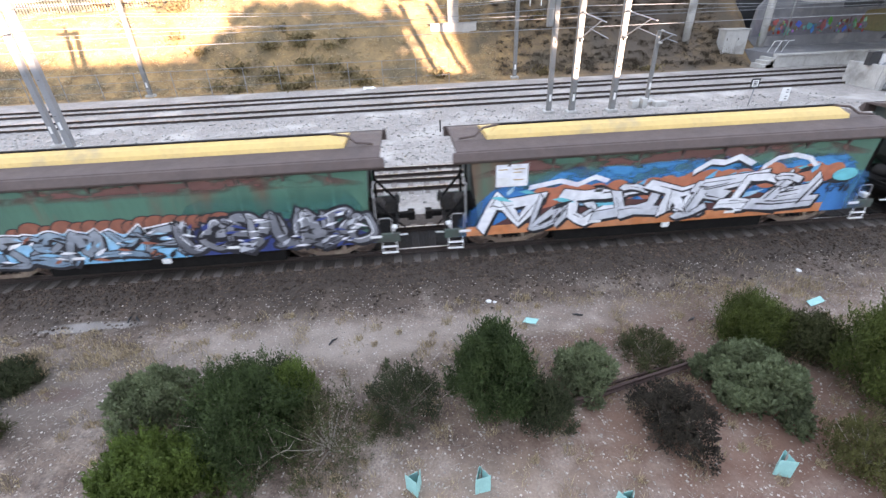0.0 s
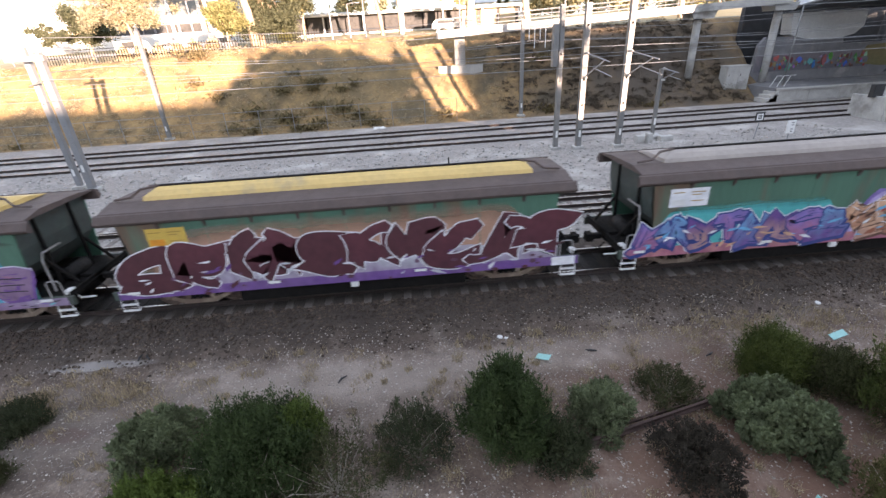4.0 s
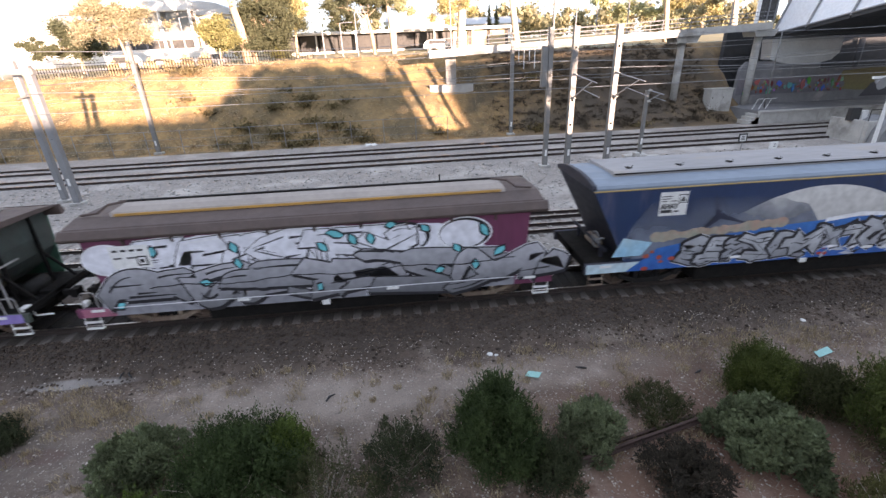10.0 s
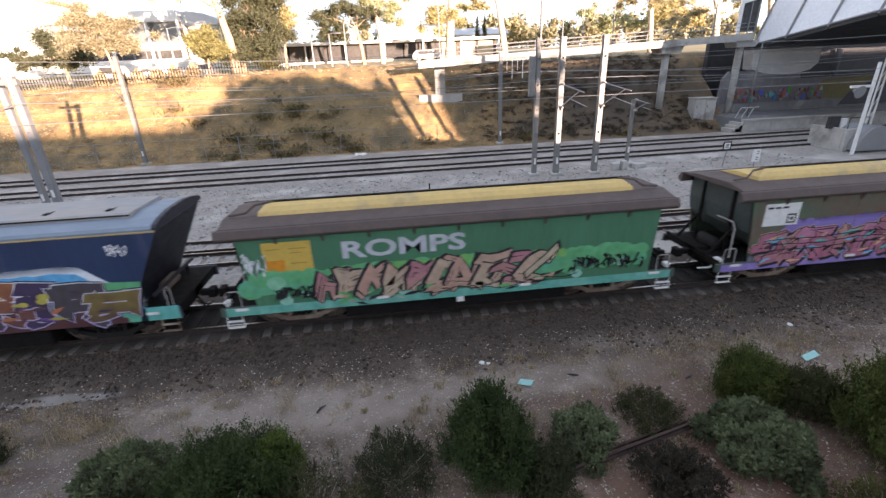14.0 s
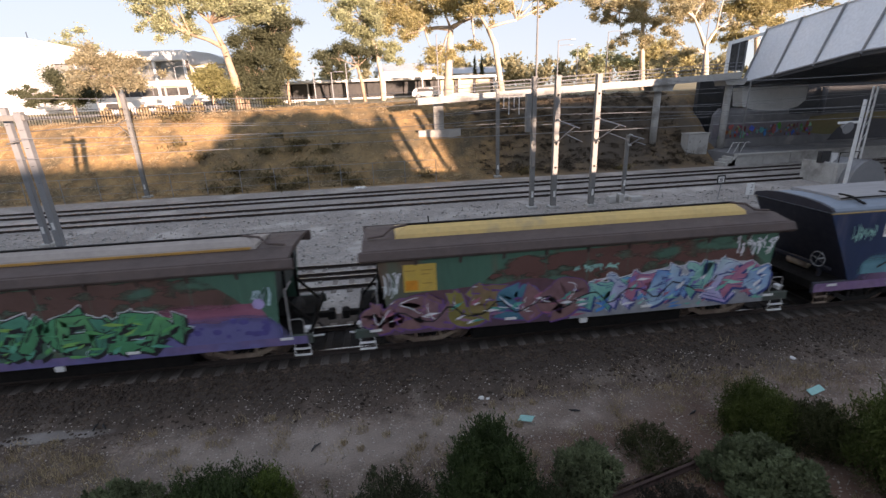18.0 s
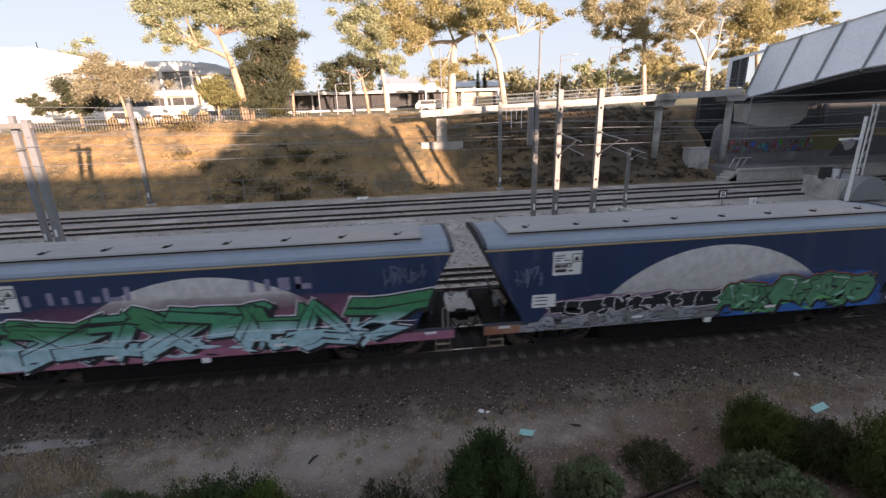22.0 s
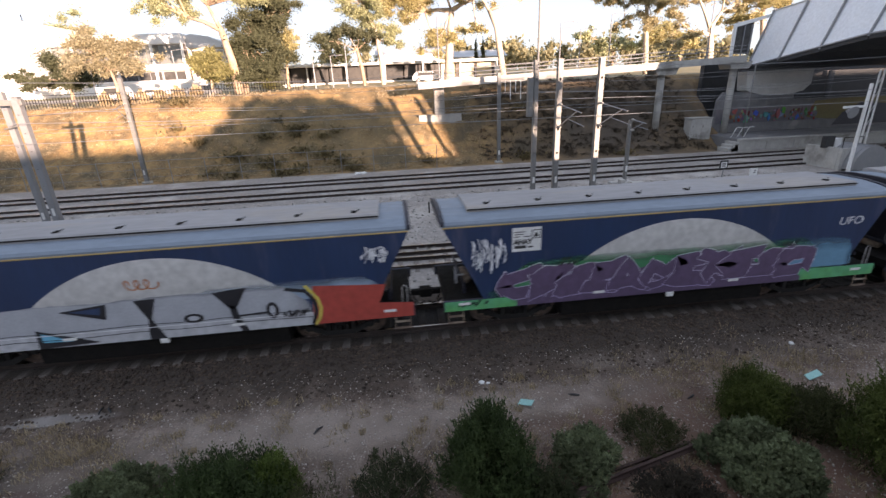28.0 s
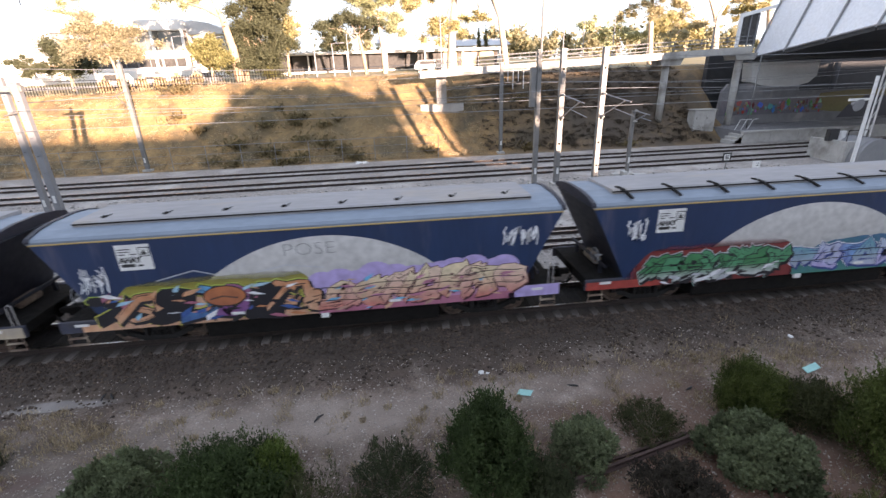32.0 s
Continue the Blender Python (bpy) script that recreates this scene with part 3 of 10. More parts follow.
def step_ladder(parent, x, z0, z1, s=-1, mat="steel_white"):
    g = Geo()
    y = s * 1.43
    for e in (-0.2, 0.2):
        g.tube([(x + e, y, z1), (x + e * 1.15, y, z0)], 0.014, 6)
    for q in range(2):
        zz = z0 + 0.005 + q * (z1 - z0) * 0.52
        g.box(x - 0.23, x + 0.23, y - 0.05, y + 0.05, zz - 0.012, zz + 0.012, 0.004)
    return part("footstep", g, M[mat], parent, "bent-steel footstep")


def grab_rail(parent, x, y, z0, z1, w=0.34):
    g = Geo().tube([(x - w / 2, y, z0), (x - w / 2, y, z1 - 0.06), (x - w / 2 + 0.06, y, z1), (x + w / 2 - 0.06, y, z1), (x + w / 2, y, z1 - 0.06), (x + w / 2, y, z0)], 0.016, 6)
    return part("grab_rail", g, M["steel_dull"], parent, "pale tubular grab rail")


def coupler(parent, s, x):
    g = Geo().box(min(x * s, (x + 0.34) * s), max(x * s, (x + 0.34) * s), -0.09, 0.09, 0.74, 0.92, 0.02)
    c = (x + 0.40) * s
    g.prism([(c - 0.12, -0.16), (c + 0.10, -0.16), (c + 0.12, -0.05), (c + 0.02, 0.0), (c + 0.10, 0.10), (c + 0.06, 0.17), (c - 0.12, 0.15)], 0.70, 0.96, axis="z")
    g.tube([(x * s, -0.3, 0.72), ((x + 0.2) * s, -0.32, 0.5), ((x + 0.40) * s, -0.28, 0.48)], 0.025, 6)
    return part("coupler", g, M["dark_steel"], parent)


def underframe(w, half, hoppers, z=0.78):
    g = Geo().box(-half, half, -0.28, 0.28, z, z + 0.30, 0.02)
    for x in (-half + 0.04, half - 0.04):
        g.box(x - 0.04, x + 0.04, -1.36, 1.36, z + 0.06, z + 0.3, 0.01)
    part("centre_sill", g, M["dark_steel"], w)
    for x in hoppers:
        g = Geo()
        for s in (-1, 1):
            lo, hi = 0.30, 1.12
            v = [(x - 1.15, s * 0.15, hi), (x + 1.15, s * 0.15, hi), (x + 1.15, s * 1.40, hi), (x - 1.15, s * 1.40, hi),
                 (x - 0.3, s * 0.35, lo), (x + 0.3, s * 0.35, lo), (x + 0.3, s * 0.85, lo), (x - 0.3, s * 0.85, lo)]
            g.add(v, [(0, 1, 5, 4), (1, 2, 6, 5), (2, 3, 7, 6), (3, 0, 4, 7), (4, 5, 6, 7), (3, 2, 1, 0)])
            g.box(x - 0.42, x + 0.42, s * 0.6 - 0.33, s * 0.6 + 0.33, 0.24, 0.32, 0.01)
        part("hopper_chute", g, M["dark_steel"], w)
    # added black box: discharge gear plus the deep shade below the sill
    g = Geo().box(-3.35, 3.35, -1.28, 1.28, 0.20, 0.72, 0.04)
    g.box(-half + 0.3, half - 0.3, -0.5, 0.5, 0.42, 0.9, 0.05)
    part("discharge_gear", g, M["dark_steel"], w, "black box standing for discharge gear and the shade around it")
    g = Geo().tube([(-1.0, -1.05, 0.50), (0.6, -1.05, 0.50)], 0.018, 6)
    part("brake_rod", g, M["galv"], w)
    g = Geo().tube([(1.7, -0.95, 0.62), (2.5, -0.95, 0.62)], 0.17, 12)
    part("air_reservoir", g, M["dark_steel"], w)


def markers(w, half, z):
    """White reflective strips and a pale hanging box along the sill."""
    for x in (-half + 0.55, -half * 0.33, half * 0.30, half - 0.65):
        part("reflector", Geo().box(x - 0.17, x + 0.17, SIDE_Y - 0.047, SIDE_Y - 0.032, z + 0.18, z + 0.26, 0.003), M["white"], w, "white reflective strip")
    for x in (0.05,):
        part("lever_box", Geo().box(x - 0.11, x + 0.11, SIDE_Y - 0.03, SIDE_Y + 0.05, z - 0.16, z - 0.01, 0.01), M["white"], w, "small white hanging box")


def end_x(top, bottom, zt, zb, p=1.25):
    return lambda z: bottom + (top - bottom) * max(0.0, (z - zb) / (zt - zb)) ** p


def blue_wagon():
    """A ribless grain hopper wagon with sloping ends."""
    w = thing("grain_wagon", "navy blue", "railway wagon")
    wheel = wheels
    zt, zb = 3.35, 1.10
    ex = end_x(6.93, 5.8, zt, zb, 1.05)
    zs = [zb + (zt - zb) * i / 6 for i in range(7)]
    for s in (-1, 1):
        ring = [(ex(z), z) for z in zs] + [(-ex(z), z) for z in reversed(zs)]
        y = s * 1.45
        part("side", Geo().prism(ring, min(y, y - s * 0.05), max(y, y - s * 0.05), axis="y"), M["blue"], w)
        part("side_sill", Geo().box(-6.98, 6.98, *sorted((s * 1.453, s * 1.36)), 0.78, 1.12, 0.012), M["sill_blue"], w)
        part("yellow_line", Geo().box(-6.94, 6.94, *sorted((s * 1.468, s * 1.44)), 3.335, 3.375, 0.004), M["stripe"], w, "thin yellow painted line below the roof")
    roof = [(-1.46, 3.375), (-1.46, 3.43), (-1.40, 3.50), (-1.0, 3.60), (-0.45, 3.66), (0.45, 3.66), (1.0, 3.60), (1.40, 3.50), (1.46, 3.43), (1.46, 3.375)]
    part("roof", Geo().prism(roof, lambda y, z: -6.96 + 0.3 * max(0, z - 3.5), lambda y, z: 6.96 - 0.3 * max(0, z - 3.5)), M["roof_grey"], w)
    cap = [(y * 1.01, z + 0.03) for y, z in roof]
    for s in (-1, 1):
        part("roof_end", Geo().prism(cap, *sorted((s * 6.88, s * 7.0))), M["end_blue"], w, "dark roof end strip")
    hatch = [(-0.90, 3.60), (-0.90, 3.70), (-0.84, 3.74), (0.84, 3.74), (0.90, 3.70), (0.90, 3.60)]
    part("hatch_cover", Geo().prism(hatch, -6.15, 6.15), M["roof_dusty"], w, "long grey roof hatch cover")
    for s in (-1, 1):
        part("hatch_rim", Geo().box(-6.15, 6.15, *sorted((s * 0.898, s * 0.915)), 3.66, 3.70, 0.004), M["dark_steel"], w, "dark seam along the hatch cover")
    for k in range(8):
        x = -5.5 + k * 1.57
        g = Geo().box(x - 0.10, x + 0.0, -0.60, -0.42, 3.735, 3.775, 0.012)
        g.tube([(x + 0.0, -0.58, 3.75), (x + 0.12, -0.42, 3.80)], [0.018, 0.01], 6)
        part("hatch_latch", g, M["dark_steel"], w)
    for s in (-1, 1):
        v, f = [], []
        for z in zs:
            for y in (-1.45, 1.45):
                v += [(s * ex(z), y, z), (s * (ex(z) - 0.05), y, z)]
        for i in range(len(zs) - 1):
            a = i * 4
            f += [(a, a + 2, a + 6, a + 4), (a + 1, a + 5, a + 7, a + 3)]
        part("end_sheet", Geo().add(v, f), M["end_blue"], w, "sloping end sheet, navy darkened with painted shade")
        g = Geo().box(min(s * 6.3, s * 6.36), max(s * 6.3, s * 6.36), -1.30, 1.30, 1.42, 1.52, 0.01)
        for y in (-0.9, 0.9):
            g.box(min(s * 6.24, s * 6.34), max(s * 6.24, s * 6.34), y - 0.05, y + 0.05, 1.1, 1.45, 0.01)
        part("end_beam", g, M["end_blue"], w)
        part("air_cylinder", Geo().tube([(s * 6.15, -0.35, 1.30), (s * 6.15, 0.35, 1.30)], 0.16, 12), M["bogie"], w, "dusty brake cylinder on the end platform", smooth=True)
        part("air_hose", Geo().tube([(s * 6.98, -0.35, 0.86), (s * 7.12, -0.37, 0.62), (s * 7.22, -0.30, 0.55), (s * 7.34, -0.22, 0.60)], 0.026, 6), M["dark_steel"], w)
        part("end_platform", Geo().box(*sorted((s * 5.7, s * 6.9)), -1.36, 1.36, 1.06, 1.10, 0.008), M["dark_steel"], w)
        step_ladder(w, s * 6.62, 0.40, 0.80, mat="bogie")
        coupler(w, s, 6.92)
    grab_rail(w, 6.72, -1.34, 1.1, 1.72, 0.14)
    g = Geo()
    pts = [(-6.55, -1.0 + 0.24 * math.cos(a), 1.75 + 0.24 * math.sin(a)) for a in [2 * math.pi * k / 16 for k in range(17)]]
    g.tube(pts, 0.018, 6, caps=False)
    for a in (0.3, 1.87, 3.44, 5.01):
        g.tube([(-6.55, -1.0, 1.75), (-6.55, -1.0 + 0.24 * math.cos(a), 1.75 + 0.24 * math.sin(a))], 0.012, 5)
    g.tube([(-6.3, -1.0, 1.75), (-6.58, -1.0, 1.75)], 0.03, 8)
    part("brake_wheel", g, M["galv"], w, "steel handbrake wheel")
    underframe(w, 6.9, (-2.3, 0.0, 2.3))
    markers(w, 6.92, 0.80)
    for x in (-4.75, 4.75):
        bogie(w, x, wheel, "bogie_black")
    return w


def green_wagon():
    """An older steel-sided hopper wagon with a brown top chord and one long hatch."""
    w = thing("grain_wagon", "green", "railway wagon")
    wheel = wheels
    for s in (-1, 1):
        y = s * 1.45
        ring = [(-5.72, 0.92), (5.85, 0.92), (6.02, 3.0), (-5.98, 3.0)]
        part("side", Geo().prism(ring, min(y, y - s * 0.05), max(y, y - s * 0.05), axis="y"), M["green"], w)
        part("side_sill", Geo().box(-6.75, 6.75, *sorted((s * 1.453, s * 1.34)), 0.66, 0.93, 0.012), M["sill_green"], w)
        chord = [(s * 1.44, 2.90), (s * 1.55, 2.97), (s * 1.56, 3.02), (s * 1.45, 3.20), (s * 1.38, 3.22), (s * 1.36, 2.90)]
        part("top_chord", Geo().prism(chord, -6.45, 6.50), M["chord"], w, "rusty brown top chord")
        for k in range(9):
            x = -4.9 + k * 1.24
            part("bracket", Geo().prism([(s * 1.45, 2.74), (s * 1.545, 2.955), (s * 1.45, 2.955)], x - 0.035, x + 0.035), M["chord"], w)
            part("side_seam", Geo().box(x - 0.012, x + 0.012, *sorted((s * 1.4545, s * 1.44)), 0.94, 2.9, 0.003), M["green"], w)
    roof = [(-1.40, 3.20), (-1.38, 3.24), (-0.76, 3.36), (0.72, 3.30), (1.38, 3.20), (1.40, 3.16)]
    part("roof", Geo().prism(roof, -6.35, 6.4), M["chord"], w, "brown rusty roof sheet")
    hatch = [(-0.80, 3.34), (-0.76, 3.46), (-0.66, 3.58), (-0.52, 3.66), (-0.44, 3.67), (0.2, 3.46), (0.9, 3.32)]
    part("hatch_cover", Geo().prism(hatch, lambda y, z: -5.42 + (0.35 if z > 3.5 else 0), lambda y, z: 5.42 - (0.25 if z > 3.5 else 0)), M["hatch_yellow"], w, "long hatch cover")
    part("hatch_edge", Geo().box(-5.1, 5.2, -0.52, -0.40, 3.655, 3.70, 0.01), M["dark_steel"], w)
    for s in (-1, 1):
        part("hatch_lever", Geo().tube([(s * 5.05, -0.5, 3.68), (s * 5.5, -0.6, 3.64), (s * 5.75, -0.72, 3.46), (s * 6.2, -0.75, 3.42)], 0.035, 6), M["chord"], w)
    for s in (-1, 1):
        zs = [(3.2, 6.0), (2.4, 5.98), (1.9, 5.9), (1.5, 5.6), (1.2, 5.15), (1.0, 4.8)]
        v, f = [], []
        for z, x in zs:
            v += [(s * x, -1.42, z), (s * x, 1.42, z), (s * (x - 0.05), -1.42, z), (s * (x - 0.05), 1.42, z)]
        for i in range(len(zs) - 1):
            a = i * 4
            f += [(a, a + 1, a + 5, a + 4), (a + 2, a + 6, a + 7, a + 3)]
        part("end_sheet", Geo().add(v, f), M["end_green"], w, "grimy dark green end sheet")
        for y in (-0.7, 0.7):
            part("end_post", Geo().box(*sorted((s * 5.96, s * 6.04)), y - 0.05, y + 0.05, 0.95, 3.2, 0.01), M["dark_steel"], w)
        for y in (-0.85, 0.78):
            part("end_strut", Geo().prism([(s * 6.0, 1.75), (s * 6.0, 1.85), (s * 6.62, 1.1), (s * 6.62, 1.0)], y, y + 0.07, axis="y"), M["dark_steel"], w)
        part("end_platform", Geo().box(*sorted((s * 5.0, s * 6.72)), -1.34, 1.34, 0.90, 0.94, 0.008), M["dark_steel"], w)
        step_ladder(w, s * 6.42, 0.30, 0.68)
        grab_rail(w, s * 6.35, -1.40, 0.93, 1.42, 0.38)
        part("air_cylinder", Geo().tube([(s * 6.1, -0.5, 1.18), (s * 6.1, 0.3, 1.18)], 0.2, 12), M["bogie_black"], w, "dusty brake cylinder on the end platform", smooth=True)
        g = Geo().tube([(s * 6.66, -1.2, 1.0), (s * 6.70, -1.15, 0.72), (s * 6.95, -0.9, 0.60)], 0.03, 6)
        g.box(*sorted((s * 6.5, s * 6.68)), -1.34, -1.12, 0.94, 1.08, 0.02)
        part("coupling_lever", g, M["steel_white"], w, "pale coupling release lever")
        part("end_pipe", Geo().tube([(s * 6.06, -1.05, 0.95), (s * 6.07, -1.05, 1.9), (s * 6.03, -0.9, 2.1), (s * 6.05, -0.2, 2.1)], 0.03, 6), M["steel_dull"], w)
        coupler(w, s, 6.72)
    underframe(w, 6.7, (-2.3, 0.0, 2.3), 0.74)
    markers(w, 6.7, 0.66)
    for x in (-4.65, 4.65):
        bogie(w, x, wheel)
    return w


# ---- paint on the wagons ----
def ribbon(points, width, tip=0.0):
    """The outline of a stroke along points, its ends cut aslant and drawn out by tip."""
    pts = [Vector(p) for p in points]
    d0, d1 = (pts[0] - pts[1]).normalized(), (pts[-1] - pts[-2]).normalized()
    pts[0], pts[-1] = pts[0] + d0 * tip, pts[-1] + d1 * tip
    left, right = [], []
    for i, p in enumerate(pts):
        a = (p - pts[i - 1]).normalized() if i else (pts[1] - p).normalized()
        b = (pts[i + 1] - p).normalized() if i < len(pts) - 1 else a
        way = a + b
        way = way.normalized() if way.length > 0.2 else a
        nrm = Vector((-way.y, way.x))
        stretch = min(1.0 / max(abs(nrm.dot(Vector((-a.y, a.x)))), 0.5), 1.7)
        k = width / 2 * stretch
        skew = way * (width * 0.28 if i in (0, len(pts) - 1) else 0)
        left.append(p + nrm * k + skew)
        right.append(p - nrm * k - skew)
    return left, right


def paint(wagon, name, pieces, label):
    """One painted piece on the near side: a list of (layer, 2D strips or polygons, material)."""
    g, mats = Geo(), []
    for depth, kind, data, mat in pieces:
        if mat not in mats:
            mats.append(mat)
        m, y = mats.index(mat), SIDE_Y - 0.006 - depth
        if kind == "strip":
            a, b = data
            n = len(a)
            g.add([(p[0], y, p[1]) for p in a] + [(p[0], y, p[1]) for p in b], [(i, i + 1, n + i + 1, n + i) for i in range(n - 1)], m)
        else:
            g.add([(p[0], y, p[1]) for p in data], [tuple(range(len(data)))], m)
    me = bpy.data.meshes.new(name)
    me.from_pydata(g.v, [], g.f)
    for m in mats:
        me.materials.append(m)
    me.polygons.foreach_set("material_index", g.m)
    ob = new(name, me)
    ob.parent = wagon
    return tagged(ob, label)


def bend(points, n=4):
    """A smooth curve through the points, as point and way along it from 0 to 1."""
    p = [Vector(points[0]) * 2 - Vector(points[1])] + [Vector(q) for q in points] + [Vector(points[-1]) * 2 - Vector(points[-2])]
    out = []
    if n == 1:
        return [p[k].lerp(p[k + 1], q / 3) for k in range(1, len(p) - 2) for q in range(3)] + [p[-2]]
    for k in range(1, len(p) - 2):
        for q in range(n):
            t = q / n
            out.append(0.5 * (2 * p[k] + (p[k + 1] - p[k - 1]) * t + (2 * p[k - 1] - 5 * p[k] + 4 * p[k + 1] - p[k + 2]) * t * t + (3 * p[k] - p[k - 1] - 3 * p[k + 1] + p[k + 2]) * t ** 3))
    return out + [p[-2]]


def swash(points, width, shape, grow=0.0):
    """The outline of a brush-like stroke whose width swells, thins out or ends in an arrow head."""
    left, right, n = [], [], len(points)
    pts = list(points)
    if grow:
        pts[0] = pts[0] + (pts[0] - pts[1]).normalized() * grow
        pts[-1] = pts[-1] + (pts[-1] - pts[-2]).normalized() * grow
    for i, p in enumerate(pts):
        u = i / (n - 1)
        way = (pts[min(i + 1, n - 1)] - pts[max(i - 1, 0)])
        way = way.normalized() if way.length > 1e-5 else Vector((1, 0))
        if shape == "arrow":
            k = 0.75 if u < 0.68 else 1.75 * max(1 - u, 0) / 0.32
        elif shape == "thin":
            k = 1.1 - 0.75 * u
        elif shape == "fat":
            k = 0.6 + 0.65 * math.sin(math.pi * u)
        else:
            k = 1.0
        k = width * k / 2 + grow
        slant = way * (0.25 * width if i in (0, n - 1) and shape != "arrow" else 0.0)
        nrm = Vector((-way.y, way.x))
        left.append(p + nrm * k + slant)
        right.append(p - nrm * k - slant)
    return left, right


def scrawl(x0, x1, z0, z1, mat, seed=0, width=0.035, n=4, depth=0.03):
    """A quick hand-style tag in thin looping lines."""
    rnd = random.Random(seed)
    out = []
    for i in range(n):
        cx = x0 + (x1 - x0) * (i + 0.5) / n
        pts = [(cx + rnd.uniform(-0.6, 0.6) * (x1 - x0) / n, z0 + (z1 - z0) * rnd.random()) for _ in range(rnd.randint(4, 6))]
        fine = []
        for k in range(len(pts) - 1):
            for q in range(4):
                u = q / 4
                fine.append((pts[k][0] + (pts[k + 1][0] - pts[k][0]) * u + 0.05 * math.sin(u * 3.1), pts[k][1] + (pts[k + 1][1] - pts[k][1]) * u + 0.06 * math.sin(u * 3.1)))
        fine.append(pts[-1])
        out.append((depth + 0.0005 * i, "strip", ribbon(fine, width), mat))
    return out


def words(wagon, text, x, z, size, mat, depth=0.02, squash=1.0, name="lettering", label="", skew=0.0, bold=0.0):
    """Readable lettering in the built-in font, laid flat on the near side; x, z is its lower left corner."""
    cu = bpy.data.curves.new(name, "FONT")
    cu.body, cu.size, cu.offset = text, size, bold
    cu.resolution_u = 3
    tmp = new("tmp_text", cu)
    me = bpy.data.meshes.new_from_object(tmp.evaluated_get(bpy.context.evaluated_depsgraph_get()))
    bpy.data.objects.remove(tmp)
    for v in me.vertices:
        v.co = (x + (v.co.x + skew * v.co.y) * squash, SIDE_Y - 0.006 - depth, z + v.co.y)
    me.materials.clear()
    me.materials.append(mat)
    ob = new(name, me)
    ob.parent = wagon
    if label:
        tagged(ob, label)
    return ob


def flat_box(wagon, name, x0, x1, z0, z1, mat, depth=0.0, label=""):
    y = SIDE_Y - 0.003 - depth
    return part(name, Geo().box(x0, x1, y - 0.004, y + 0.001, z0, z1), mat, wagon, label)


def notice_white(w, x=-4.55, z=2.56):
    """White notice with class letters and small bars."""
    flat_box(w, "notice", x - 0.42, x + 0.42, z - 0.05, z + 0.66, M["white"], 0.002, "white notice board with black lettering")
    words(w, "AHAY", x - 0.38, z + 0.17, 0.20, M["black"], 0.008, 1.0, bold=0.012)
    for dx, dz, lx, lz in ((-0.36, 0.04, 0.34, 0.09), (0.04, 0.05, 0.14, 0.05), (-0.36, 0.52, 0.3, 0.025), (-0.36, 0.45, 0.26, 0.025), (-0.36, 0.38, 0.16, 0.025), (-0.1, 0.38, 0.18, 0.025)):
        flat_box(w, "marking", x + dx, x + dx + lx, z + dz, z + dz + lz, M["black"], 0.006)
    flat_box(w, "marking", x + 0.13, x + 0.40, z + 0.32, z + 0.58, M["black"], 0.006)
    flat_box(w, "marking", x + 0.155, x + 0.375, z + 0.345, z + 0.555, M["white"], 0.009)
    y = SIDE_Y - 0.018
    g = Geo().add([(x + 0.18, y, z + 0.37), (x + 0.35, y, z + 0.37), (x + 0.265, y, z + 0.53)], [(0, 1, 2)])
    part("marking", g, M["black"], w)


def notice_yellow(w, x, z, mat=None, half=0.5, high=0.6):
    """A painted yellow or pale notice panel with faded marks."""
    flat_box(w, "notice", x - half, x + half, z, z + high, mat or M["plate_yellow"], 0.002, "faded notice panel")
    flat_box(w, "marking", x - half * 0.9, x - half * 0.15, z + 0.05, z + high * 0.42, M["amber"] if mat is None else M["white"], 0.006)
    for dx, dz, lx in ((0.1, 0.76, 0.7), (0.1, 0.62, 0.5), (-0.86, 0.76, 0.6), (0.1, 0.28, 0.65)):
        flat_box(w, "marking", x + dx * half, x + (dx + lx) * half, z + dz * high, z + dz * high + 0.028, M["ochre"], 0.006)


def emblem(w):
    """The pale rising half disc on the blue wagons."""
    cx, cz, r = 0.2, -1.88, 5.0
    top = []
    for i in range(61):
        x = cx - 4.0 + 8.0 * i / 60
        top.append((x, cz + math.sqrt(max(r * r - (x - cx) ** 2, 0))))
    top = [p for p in top if p[1] > 1.14]
    return paint(w, "emblem", [(-0.004, "strip", (top, [(p[0], 1.125) for p in top]), spray((0.37, 0.365, 0.35), (0.60, 0.59, 0.57), 1.2, 3.1, 0.1))], "pale grey half-disc emblem")

# ---- the wagons and their paint ----
M["sill_blue"] = material("dusty_sill_blue", (0.035, 0.045, 0.08), 0.7, 0, (0.05, 0.045, 0.045), 2, 0.6)
M["sill_green"] = material("dusty_sill_green", (0.05, 0.09, 0.07), 0.7, 0, (0.06, 0.05, 0.045), 2, 0.6)
wheels = wheelset_mesh()
